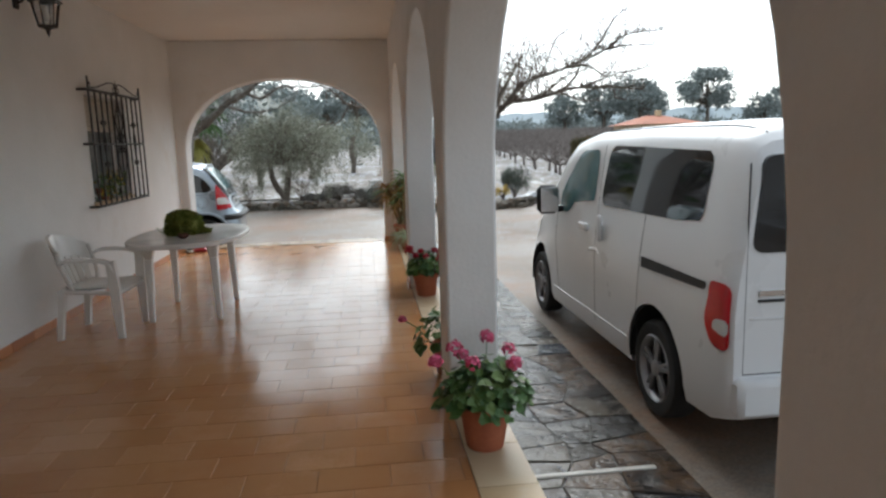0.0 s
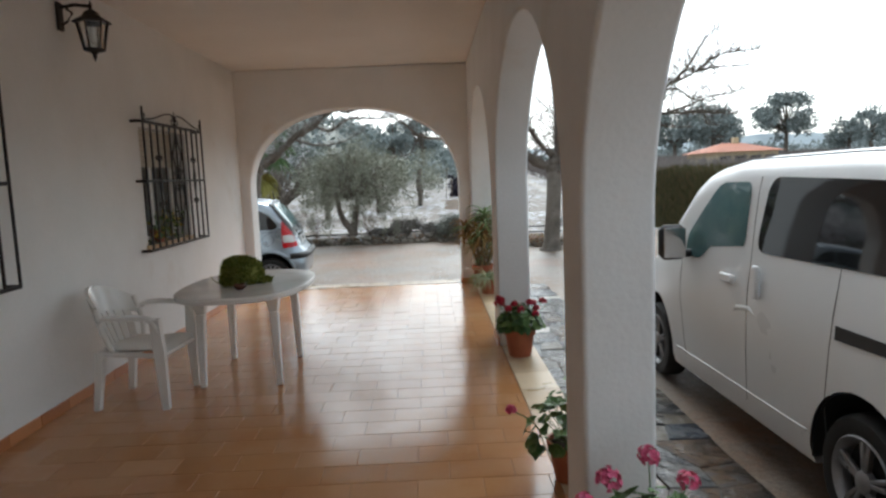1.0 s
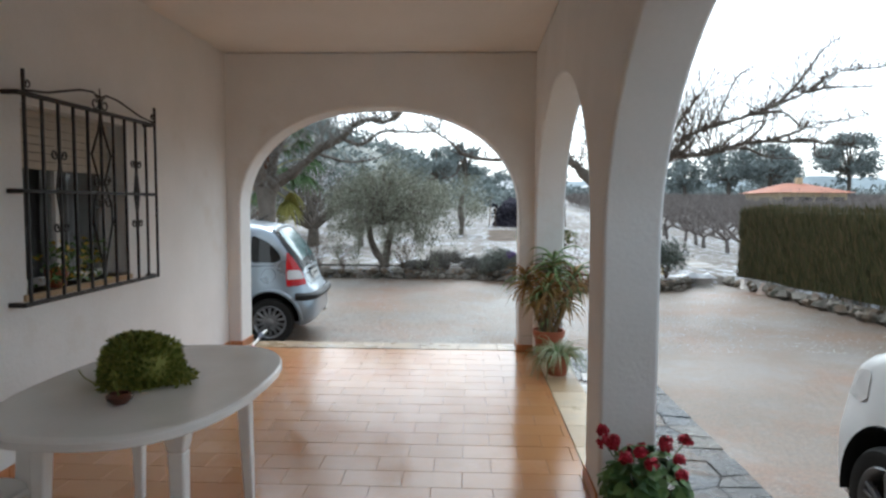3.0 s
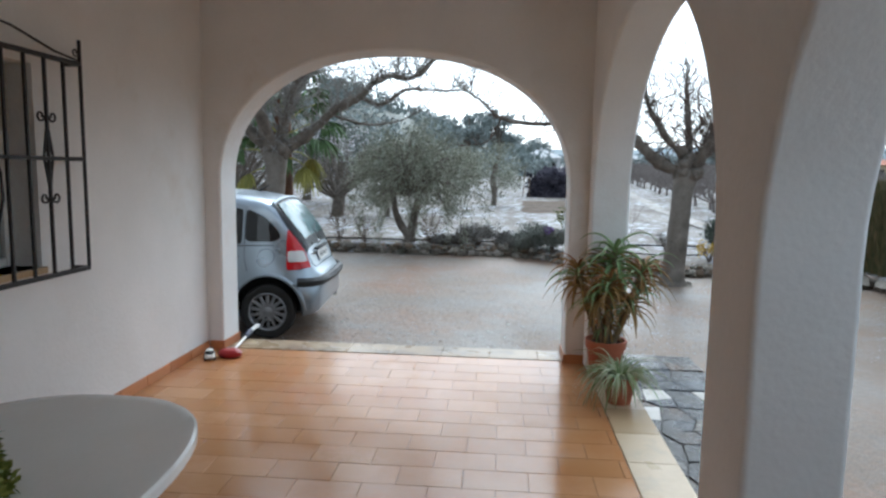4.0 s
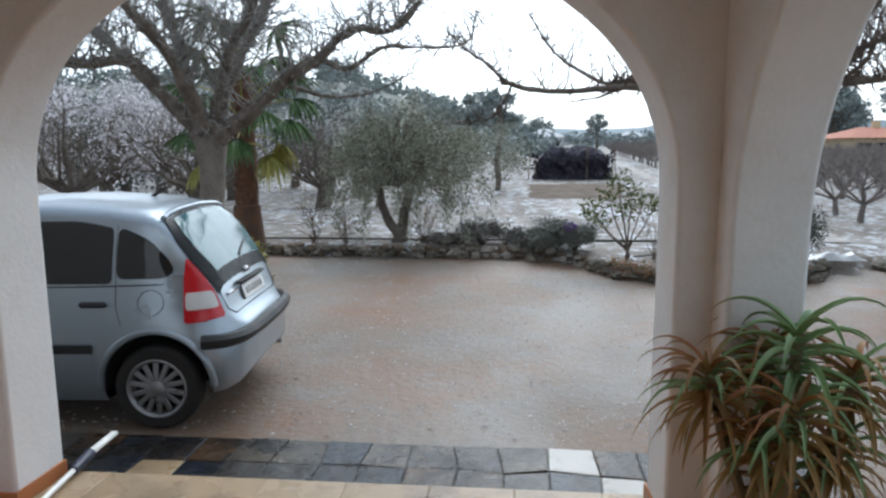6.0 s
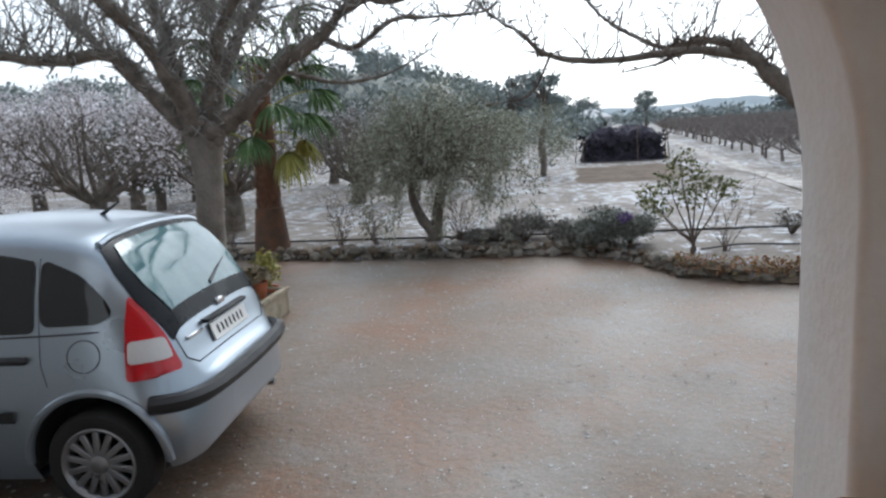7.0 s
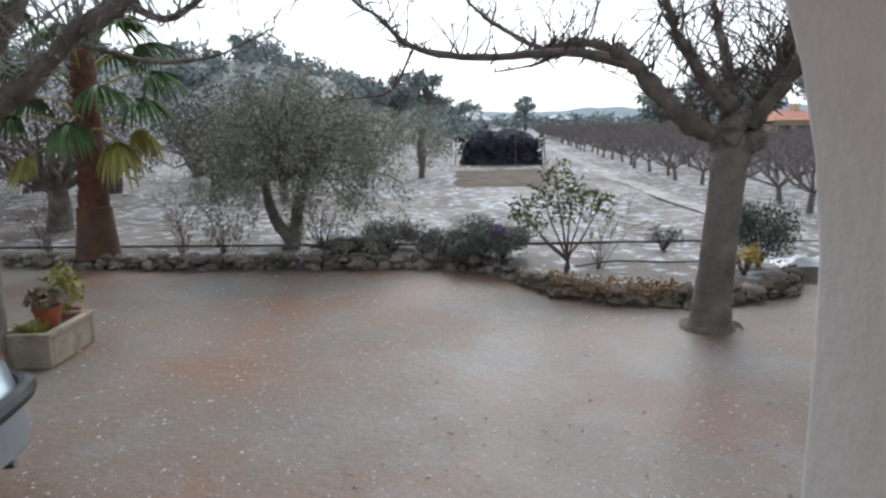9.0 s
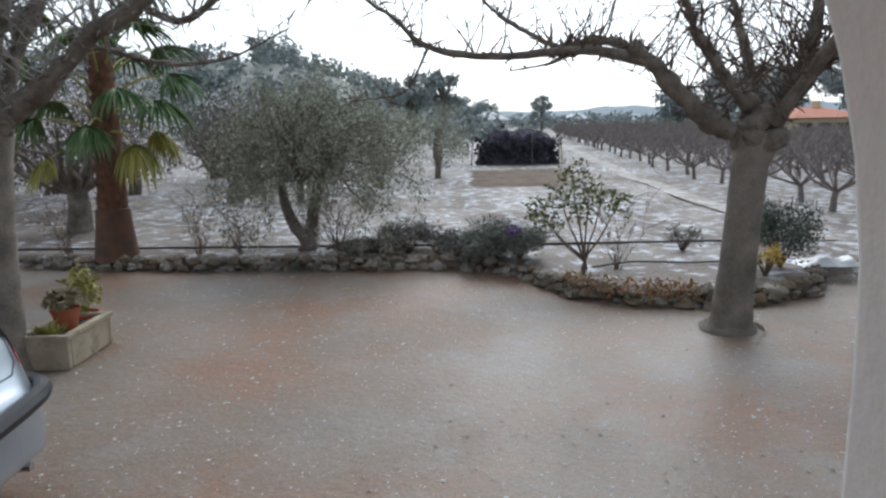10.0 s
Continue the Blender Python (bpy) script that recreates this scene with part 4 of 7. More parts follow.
def window(name, y0, y1, gy0, gy1):
    win = thing(name, "recessed window with half-lowered cream roller shutter and dark glass", "window", kind="structure")
    xr = XW - 0.16
    fr = Acc()
    for lo, hi in (((xr - 0.05, y0, WZ0), (xr, y0 + 0.05, WZ1)), ((xr - 0.05, y1 - 0.05, WZ0), (xr, y1, WZ1)), ((xr - 0.05, y0 + 0.05, WZ0), (xr, y1 - 0.05, WZ0 + 0.05)),
                   ((xr - 0.05, y0 + 0.05, WZ1 - 0.05), (xr, y1 - 0.05, WZ1)), ((xr - 0.05, (y0 + y1) / 2 - 0.03, WZ0 + 0.05), (xr + 0.004, (y0 + y1) / 2 + 0.03, WZ1 - 0.05))):
        fr.box(lo, hi, 0.004)
    part("window_frame", fr, PLASTIC, win, "white window frame")
    for a, b in ((y0 + 0.05, (y0 + y1) / 2 - 0.03), ((y0 + y1) / 2 + 0.03, y1 - 0.05)):
        g = part("pane", Acc().box((xr - 0.03, a, WZ0 + 0.05), (xr - 0.024, b, WZ1 - 0.05), 0), GLASS, win)
        g.visible_shadow = False
    slat = Acc().box((0, 0, 0), (0.012, y1 - y0 - 0.02, 0.048), 0.005).mesh("slat", SHUTTER)
    for i in range(7):
        o = new("slat", slat)
        o.parent, o.location = win, (xr + 0.02, y0 + 0.01, WZ1 - 0.05 - i * 0.05)
    part("window_sill", Acc().box((XW - 0.2, y0 - 0.03, WZ0 - 0.04), (XW + 0.015, y1 + 0.03, WZ0), 0.006), SILLSTONE, win, "pale stone sill")
    cu = Acc()
    n = 40
    for i in range(n + 1):
        yy = y0 + 0.52 + (y1 - y0 - 0.6) * i / n
        xx = xr - 0.10 + 0.025 * math.sin(i * 1.3)
        cu.v += [(xx, yy, WZ0 + 0.06), (xx, yy, WZ1)]
    cu.f = [(2 * i, 2 * i + 2, 2 * i + 3, 2 * i + 1) for i in range(n)]
    part("curtain", cu, CURTAIN, win, "hanging grey curtain")

    gr = thing("window_grille", "black wrought-iron window grille with scrolls and a crested top", "grille", group="window grilles")
    X, Z0, Z1 = XW + 0.085, 0.94, 2.075
    U, V = Vector((0, 1, 0)), Vector((0, 0, 1))
    part("frame_bar", Acc().box((X - 0.012, gy0 - 0.06, Z1 - 0.012), (X + 0.012, gy1, Z1 + 0.012), 0.003), IRON, gr)
    part("frame_bar", Acc().box((X - 0.012, gy0 - 0.06, Z0 - 0.012), (X + 0.012, gy1, Z0 + 0.012), 0.003), IRON, gr)
    part("frame_bar", Acc().box((X - 0.008, gy0 - 0.04, 1.545), (X + 0.008, gy1, 1.565), 0.003), IRON, gr)
    n = 11
    for i in range(n):
        yy = gy0 + (gy1 - gy0) * i / (n - 1)
        hi = Z1 + (0.13 if i in (0, n - 1) else 0)
        part("bar", Acc().box((X - 0.008, yy - 0.008, Z0), (X + 0.008, yy + 0.008, hi), 0.002), IRON, gr)
    for yy, zz in ((gy0 - 0.05, Z1), (gy0 - 0.05, Z0), (gy0 - 0.03, 1.555), (gy1 - 0.01, Z1), (gy1 - 0.01, Z0), (gy1 - 0.01, 1.555)):
        part("wall_lug", Acc().box((XW - 0.03, yy - 0.012, zz - 0.012), (X + 0.008, yy + 0.012, zz + 0.012), 0.002), IRON, gr)
    mid = (gy0 + gy1) / 2
    crest = Acc()
    for s in (-1, 1):
        e = gy0 if s < 0 else gy1
        crest.tube([(X, e - s * 0.02, Z1 + 0.02), (X, e - s * 0.2, Z1 + 0.035), (X, mid + s * 0.22, Z1 + 0.105), (X, mid + s * 0.08, Z1 + 0.115), (X, mid, Z1 + 0.09)], 0.007, 6)
        scroll(crest, (X, mid + s * 0.055, Z1 + 0.05), 0.045, math.pi / 2, s * 1.2, U, V)
        scroll(crest, (X, e - s * 0.035, Z1 + 0.06), 0.026, 0 if s > 0 else math.pi, -s * 1.1, U, V)
    crest.tube([(X, mid, Z1), (X, mid, Z1 + 0.15)], [0.012, 0.003], 6)
    part("crest", crest, IRON, gr)
    for yy in (gy0 + (gy1 - gy0) * 0.2, gy0 + (gy1 - gy0) * 0.8):
        orn = Acc()
        orn.tube([(X, yy, 1.74), (X, yy - 0.035, 1.56), (X, yy, 1.38)], 0.007, 5)
        orn.tube([(X, yy, 1.74), (X, yy + 0.035, 1.56), (X, yy, 1.38)], 0.007, 5)
        for zz in (1.77, 1.35):
            for s in (-1, 1):
                scroll(orn, (X, yy + s * 0.045, zz), 0.03, 0 if s < 0 else math.pi, s * 1.1, U, V, 0.006)
        part("ornament", orn, IRON, gr)
    orn = Acc()
    for s in (-1, 1):
        orn.tube([(X, mid, 2.06), (X, mid + s * 0.03, 1.95), (X, mid + s * 0.11, 1.8), (X, mid + s * 0.03, 1.62), (X, mid + s * 0.10, 1.48), (X, mid + s * 0.11, 1.36), (X, mid + s * 0.02, 1.1), (X, mid, 0.96)], 0.008, 6)
        scroll(orn, (X, mid + s * 0.06, 1.63), 0.04, 0, s * 1.2, U, V, 0.006)
        scroll(orn, (X, mid + s * 0.06, 1.49), 0.04, math.pi, -s * 1.2, U, V, 0.006)
    part("ornament", orn, IRON, gr)


window("window_1", *WIN[0], 2.95, 4.41)
window("window_2", *WIN[1], 6.33, 7.79)


# ---------- wall lantern ----------
def build_lantern():
    ln = thing("wall_lantern", "black iron wall lantern with clear glass on a bracket", "lantern", pose(XW, 5.30, 2.42))
    part("wall_plate", Acc().box((-0.005, -0.04, 0.2), (0.02, 0.04, 0.40), 0.01), IRON, ln)
    arm = Acc().tube([(0.01, 0, 0.36), (0.12, 0, 0.375), (0.23, 0, 0.36)], 0.012, 8)
    arm.tube([(0.01, 0, 0.24), (0.06, 0, 0.26), (0.10, 0, 0.32), (0.06, 0, 0.35)], 0.009, 6)
    part("arm", arm, IRON, ln)
    m = Matrix.Translation((0.23, 0, 0)) @ pose(0, 0, 0, 0, 0, 30)
    part("cap", Acc().lathe([(0.002, 0.40), (0.012, 0.37), (0.008, 0.345), (0.045, 0.32), (0.06, 0.295), (0.125, 0.255), (0.125, 0.245), (0.05, 0.25)], 6, m), IRON, ln, smooth=20)
    cage = Acc()
    bars = []
    for i in range(6):
        a = math.pi / 3 * i
        bars.append(Acc().tube([m @ Vector((0.10 * math.cos(a), 0.10 * math.sin(a), 0.25)), m @ Vector((0.065 * math.cos(a), 0.065 * math.sin(a), 0.06))], 0.007, 5))
    cage.lathe([(0.072, 0.07), (0.072, 0.055), (0.03, 0.045), (0.014, 0.03), (0.016, 0.02), (0.002, -0.02)], 6, m)
    cg = part("cage", cage, IRON, ln, smooth=20)
    for bar in bars:
        part("bar", bar, IRON, cg)
    g = part("glass", Acc().lathe([(0.094, 0.25), (0.06, 0.062)], 6, m), GLASS, ln, "clear glass panes", 20)
    g.visible_shadow = False
    part("bulb", Acc().lathe([(0.001, 0.10), (0.02, 0.11), (0.03, 0.14), (0.02, 0.18), (0.016, 0.22)], 12, m), PLASTIC, ln)


build_lantern()


# ---------- table and chair ----------
def build_table():
    TX, TY, H = -0.60, 5.65, 0.718
    tb = thing("garden_table", "white plastic oval garden table with tapered legs", "table", pose(TX, TY, 0))
    a, b = 0.485, 0.745
    n = 64

    def ring(k, z):
        out = []
        for i in range(n):
            w = 2 * math.pi * i / n
            c, s = math.cos(w), math.sin(w)
            out.append((a * k * math.copysign(abs(c) ** 0.78, c), b * k * math.copysign(abs(s) ** 0.78, s), z))
        return out

    acc = Acc()
    rings = [ring(0.02, H - 0.002), ring(0.9, H - 0.003), ring(0.93, H), ring(0.985, H), ring(1.0, H - 0.008), ring(1.0, H - 0.035), ring(0.985, H - 0.04), ring(0.97, H - 0.02), ring(0.02, H - 0.02)]
    for r in rings:
        acc.v += r
    for j in range(len(rings) - 1):
        acc.f += [(j * n + i, j * n + (i + 1) % n, (j + 1) * n + (i + 1) % n, (j + 1) * n + i) for i in range(n)]
    part("tabletop", acc, PLASTIC, tb)
    for x, y in ((0.285, -0.40), (0.285, 0.365), (-0.285, 0.385), (-0.285, -0.39)):
        leg = Acc()
        for u0, u1, w0, w1 in ((0, 0.8, 0.042, 0.064), (0.8, 1.0, 0.064, 0.11)):
            pts = []
            for u, w in ((u0, w0), (u1, w1)):
                cx, cy = x * (1 - 0.06 * u), y * (1 - 0.06 * u)
                z = (H - 0.025) * u
                pts += [(cx - w / 2, cy - w / 2, z), (cx + w / 2, cy - w / 2, z), (cx + w / 2, cy + w / 2, z), (cx - w / 2, cy + w / 2, z)]
            leg.add(pts, [(0, 1, 5, 4), (1, 2, 6, 5), (2, 3, 7, 6), (3, 0, 4, 7), (3, 2, 1, 0), (4, 5, 6, 7)])
        lo = part("leg", leg, PLASTIC, tb, smooth=20)
        md = lo.modifiers.new("soft", "BEVEL")
        md.width, md.segments = 0.008, 2
    return H


TABLE_H = build_table()


def build_chair():
    """Local axes: the seat faces +x."""
    ch = thing("garden_chair", "white plastic garden armchair with slotted back", "chair", pose(-1.205, 5.08, 0, 0, 0, -3))
    st = Acc()
    nx_, ny_ = 10, 10
    for k in (0, 1):
        for i in range(nx_ + 1):
            for j in range(ny_ + 1):
                u, v = i / nx_, j / ny_ * 2 - 1
                x = -0.20 + 0.44 * u
                w = 0.215 + 0.03 * u
                z = 0.415 + 0.012 * v * v - 0.018 * math.sin(math.pi * u) - (0.03 * max(0, u - 0.85) / 0.15) - 0.012 * k
                st.v.append((x, v * w, z))
    m_ = (nx_ + 1) * (ny_ + 1)
    for k in (0, 1):
        for i in range(nx_):
            for j in range(ny_):
                o = k * m_ + i * (ny_ + 1) + j
                st.f.append((o, o + 1, o + ny_ + 2, o + ny_ + 1))
    part("seat", st, PLASTIC, ch)
    apron = Acc().tube([(-0.2, -0.22, 0.385), (0.235, -0.245, 0.365), (0.235, 0.245, 0.365), (-0.2, 0.22, 0.385), (-0.2, -0.22, 0.385)], 0.02, 6)
    part("seat_rim", apron, PLASTIC, ch)

    def back_pt(v, u):
        """v across from -1 to 1, u up from 0 to 1."""
        w = 0.22 + 0.05 * math.sin(math.pi * min(1, u * 1.2) * 0.8)
        x = -0.20 - 0.15 * u + 0.16 * v * v * (0.5 + 0.5 * u)
        top = 0.82 - 0.11 * abs(v) ** 2.2
        return Vector((x, v * w, 0.40 + (top - 0.40) * u))

    for k in range(7):
        v = -0.72 + 0.24 * k
        sl = Acc()
        for u in (0.0, 0.15, 0.3, 0.45, 0.6):
            for dv, dx in ((-0.085, 0), (0.085, 0), (0.085, -0.012), (-0.085, -0.012)):
                sl.v.append(back_pt(v + dv, u) + Vector((dx, 0, 0)))
        for i in range(4):
            for q in range(4):
                sl.f.append((i * 4 + q, i * 4 + (q + 1) % 4, i * 4 + 4 + (q + 1) % 4, i * 4 + 4 + q))
        part("back_slat", sl, PLASTIC, ch)
    tr = Acc()
    for i in range(25):
        v = -1 + 2 * i / 24
        for u, dx in ((0.56, 0.004), (1.0, 0.004), (1.0, -0.022), (0.56, -0.018)):
            tr.v.append(back_pt(v, u) + Vector((dx, 0, 0)))
    for i in range(24):
        for q in range(4):
            tr.f.append((i * 4 + q, i * 4 + (q + 1) % 4, i * 4 + 4 + (q + 1) % 4, i * 4 + 4 + q))
    part("top_rail", tr, PLASTIC, ch)
    for s in (-1, 1):
        part("back_stile", Acc().tube([back_pt(s, u) for u in (0, 0.25, 0.5, 0.75, 0.98)], 0.018, 8), PLASTIC, ch)
        arm = Acc()
        path = [back_pt(s, 0.72), Vector((-0.12, s * 0.295, 0.655)), Vector((0.0, s * 0.31, 0.66)), Vector((0.14, s * 0.295, 0.65)), Vector((0.21, s * 0.287, 0.625)), Vector((0.245, s * 0.282, 0.57))]
        path = smooth_line(path, 4)
        for p in path:
            for dy, dz in ((-0.03, 0), (0.03, 0), (0.034, -0.025), (-0.034, -0.025)):
                arm.v.append(p + Vector((0, dy, dz)))
        for i in range(len(path) - 1):
            for q in range(4):
                arm.f.append((i * 4 + q, i * 4 + (q + 1) % 4, i * 4 + 4 + (q + 1) % 4, i * 4 + 4 + q))
        part("armrest", arm, PLASTIC, ch)
        fl = Acc()
        for x, y, z, wx, wy in ((0.235, s * 0.252, 0, 0.045, 0.035), (0.225, s * 0.262, 0.40, 0.075, 0.045), (0.22, s * 0.285, 0.63, 0.065, 0.05)):
            fl.v += [(x - wx / 2, y - wy / 2, z), (x + wx / 2, y - wy / 2, z), (x + wx / 2, y + wy / 2, z), (x - wx / 2, y + wy / 2, z)]
        fl.f = [(i * 4 + q, i * 4 + (q + 1) % 4, i * 4 + 4 + (q + 1) % 4, i * 4 + 4 + q) for i in range(2) for q in range(4)] + [(3, 2, 1, 0)]
        part("front_leg", fl, PLASTIC, ch, smooth=25)
        bl = Acc()
        for x, y, z, wx, wy in ((-0.25, s * 0.235, 0, 0.04, 0.04), (-0.205, s * 0.215, 0.40, 0.06, 0.05)):
            bl.v += [(x - wx / 2, y - wy / 2, z), (x + wx / 2, y - wy / 2, z), (x + wx / 2, y + wy / 2, z), (x - wx / 2, y + wy / 2, z)]
        bl.f = [(q, (q + 1) % 4, 4 + (q + 1) % 4, 4 + q) for q in range(4)] + [(3, 2, 1, 0)]
        part("back_leg", bl, PLASTIC, ch, smooth=25)


build_chair()


# ---------- potted plants ----------
def pot(parent, r, h, z=0.0):
    prof = [(0.001, z), (r * 0.70, z), (r * 0.73, z + 0.01), (r * 0.95, z + h * 0.78), (r * 1.02, z + h * 0.79), (r * 1.06, z + h * 0.98), (r * 1.03, z + h), (r * 0.93, z + h * 0.99), (r * 0.9, z + h * 0.86)]
    p = part("pot", Acc().lathe(prof, 30), POT, parent, "terracotta pot")
    part("soil", Acc().lathe([(0.001, z + h * 0.9), (r * 0.92, z + h * 0.88)], 18), SOIL, p)
    return z + h * 0.9


def round_leaf(acc, c, nrm, r):
    t = nrm.cross(Vector((0.2, 0.3, 0.9)))
    t = t.normalized() if t.length > 0.01 else Vector((1, 0, 0))
    b = nrm.cross(t)
    k = 8
    vs = [c - nrm * r * 0.18]
    for i in range(k):
        a = 2 * math.pi * i / k
        q = r * (0.9 + 0.2 * math.sin(i * 2.4 + c.x * 40))
        vs.append(c + t * q * math.cos(a) + b * q * math.sin(a) + nrm * r * 0.08 * (i % 2))
    acc.add(vs, [(0, 1 + i, 1 + (i + 1) % k) for i in range(k)])


def geranium(x, y, z, r, h, spread, height, petals, flowers, label, leaves=190, lean=(0, 0)):
    g = thing("potted_geranium", label, "plant", pose(x, y, z, 0, 0, rnd(0, 360)), group="potted geraniums")
    top = pot(g, r, h)
    leaf, stem = Acc(), Acc()
    for _ in range(leaves):
        d = rdir()
        d.z = abs(d.z) * 0.95 - 0.12
        q = spread * (0.55 + 0.45 * random.random() ** 0.5)
        p = Vector((d.x * q + lean[0] * d.z, d.y * q + lean[1] * d.z, top + 0.05 + d.z * height * rnd(0.55, 1.0)))
        round_leaf(leaf, p, (d + Vector((0, 0, 0.7)) + rdir() * 0.5).normalized(), rnd(0.022, 0.042))
        if random.random() < 0.35:
            stem.tube([(d.x * 0.03, d.y * 0.03, top), p * 0.6 + Vector((0, 0, top * 0.35)), p], 0.0025, 3)
    part("foliage", leaf, LEAF, g, "rounded green leaves", 0)
    part("stems", stem, LEAF, g)
    for fx, fy, fz, fr in flowers:
        fl = Acc()
        c = Vector((fx, fy, top + fz))
        for _ in range(46):
            d = rdir()
            d.z = abs(d.z) * 1.2 - 0.35
            d.normalize()
            round_leaf(fl, c + d * fr * rnd(0.6, 1.0), (d + rdir() * 0.3).normalized(), rnd(0.009, 0.015))
        fh = part("flower_head", fl, petals, g, smooth=0)
        part("flower_stalk", Acc().tube([(fx * 0.3, fy * 0.3, top), c * 0.7 + Vector((0, 0, top * 0.3)), c], 0.003, 4), LEAF, fh)
    return g


def flowers_round(n, spread, height, fr):
    out = []
    for i in range(n):
        a = 2.4 * i + 0.4
        q = spread * (0.35 + 0.65 * random.random())
        out.append((q * math.cos(a), q * math.sin(a), height * rnd(0.55, 1.1), fr * rnd(0.8, 1.15)))
    return out


geranium(1.535, 2.46, 0, 0.125, 0.22, 0.24, 0.26, PINK, flowers_round(8, 0.27, 0.27, 0.04), "terracotta pot of pink-flowering geranium beside a pillar", 280)
geranium(1.545, 5.73, 0, 0.125, 0.23, 0.20, 0.22, RED, flowers_round(15, 0.24, 0.26, 0.032), "terracotta pot of dark red geranium beside a pillar", 190)
geranium(1.50, 3.52, 0, 0.12, 0.20, 0.25, 0.34, PINK, flowers_round(3, 0.38, 0.36, 0.03), "leggy potted geranium behind a pillar with few flowers", 110)


def build_aloe():
    al = thing("potted_aloe", "tall reddish-green aloe in a terracotta pot by the arch", "plant", pose(1.53, 9.13, 0))
    top = pot(al, 0.145, 0.30)
    heads = [((0.03, -0.06, 0.72), 0.34, 28, ALOE), ((-0.22, 0.02, 0.56), 0.32, 56, ALOE_RED), ((-0.02, -0.2, 0.52), 0.30, 40, ALOE_RED), ((0.24, 0.0, 0.58), 0.32, 50, ALOE_RED), ((0.02, 0.14, 0.62), 0.32, 40, ALOE_RED),
             ((-0.10, -0.12, 0.40), 0.28, 44, ALOE_RED), ((0.14, -0.12, 0.36), 0.28, 42, ALOE_RED), ((0.0, 0.0, 0.16), 0.22, 30, ALOE_RED)]
    for (hx, hy, hz), ln, n, mt in heads:
        st = part("stem", Acc().tube([(hx * 0.2, hy * 0.2, top - 0.02), (hx * 0.7, hy * 0.7, top + hz * 0.5), (hx, hy, top + hz)], 0.02, 7), DRYLEAF, al)
        for i in range(n):
            a = Acc()
            w = 2.4 * i + rnd(-0.2, 0.2)
            u = i / n
            d = Vector((math.cos(w), math.sin(w), 1.3 - 1.7 * u))
            a.blade((hx, hy, top + hz * (0.75 + 0.25 * (1 - u))), d, ln * rnd(0.75, 1.1), 0.036 if mt is ALOE else 0.025, 0.75, 8, 4.0)
            part("leaf", a, ALOE if i % 5 == 0 else mt, st)


build_aloe()


def build_spider():
    sp = thing("potted_spider_plant", "striped spider plant arching over a small terracotta pot", "plant", pose(1.545, 8.60, 0))
    top = pot(sp, 0.11, 0.19)
    a = Acc()
    for i in range(170):
        w = rnd(0, 2 * math.pi)
        a.blade((0.03 * math.cos(w), 0.03 * math.sin(w), top), (math.cos(w), math.sin(w), rnd(0.5, 2.2)), rnd(0.22, 0.42), 0.013, rnd(1.5, 3.0), 7, 0.5)
    part("leaves", a, SPIDER, sp, "pale striped arching leaves")


build_spider()


def build_fern():
    fe = thing("potted_palm", "green arching plant in a pot on the porch floor", "plant", pose(-0.80, 2.02, 0))
    top = pot(fe, 0.14, 0.26)
    a = Acc()
    for i in range(44):
        w = rnd(0, 2 * math.pi)
        a.blade((0, 0, top), (math.cos(w), math.sin(w), rnd(0.6, 1.6)), rnd(0.3, 0.42), 0.03, rnd(1.6, 2.6), 8, 0.6)
    part("leaves", a, PALMLEAF, fe)


build_fern()


def build_cushion():
    cu = thing("cushion_plant", "mossy green mounded plant spread on the table", "plant", pose(-0.66, 5.62, TABLE_H))
    a = Acc()
    for i in range(5200):
        d = rdir()
        d.z = abs(d.z)
        q = rnd(0.55, 1.0) ** 0.4
        w = 0.155 + 0.02 * math.sin(3 * math.atan2(d.y, d.x))
        k = max(abs(d.x), abs(d.y), d.z) ** 0.35
        d = d / k
        p = Vector((d.x * w * q, d.y * w * q, 0.01 + min(d.z, 0.98) * 0.20 * q))
        if i % 9 == 0:
            ang = rnd(-0.6, 1.0)
            p = Vector((math.cos(ang) * rnd(0.12, 0.24), math.sin(ang) * rnd(0.12, 0.2), rnd(0.006, 0.03)))
        dd = (d + rdir() * 0.7).normalized()
        a.leaf(p, dd, rdir(), rnd(0.02, 0.034), rnd(0.010, 0.016))
    part("core", Acc().lathe([(0.001, 0.17), (0.09, 0.165), (0.135, 0.13), (0.15, 0.02), (0.14, 0.0)], 20), CUSHION, cu)
    part("leaves", a, CUSHION, cu, "tiny mossy leaves", 0)
    part("sprig", Acc().tube([(-0.12, -0.1, 0.01), (-0.17, -0.12, 0.05), (-0.19, -0.12, 0.08)], 0.003, 4), CUSHION, cu)
    bw = thing("small_bowl", "small glazed brown bowl with a green sprig on the table", "bowl", pose(-0.58, 5.32, TABLE_H))
    part("bowl", Acc().lathe([(0.001, 0.0), (0.028, 0.0), (0.047, 0.018), (0.05, 0.03), (0.038, 0.042), (0.034, 0.04), (0.038, 0.03), (0.001, 0.012)], 24), BROWN, bw)
    sp = Acc().tube([(0, 0, 0.012), (-0.012, 0, 0.06), (-0.02, 0.0, 0.12)], 0.003, 5)
    for i in range(14):
        sp.leaf(Vector((-0.012 - i * 0.0008, 0, 0.05 + i * 0.006)), rdir(), rdir(), 0.02, 0.008)
    part("sprig", sp, CUSHION, bw)


build_cushion()

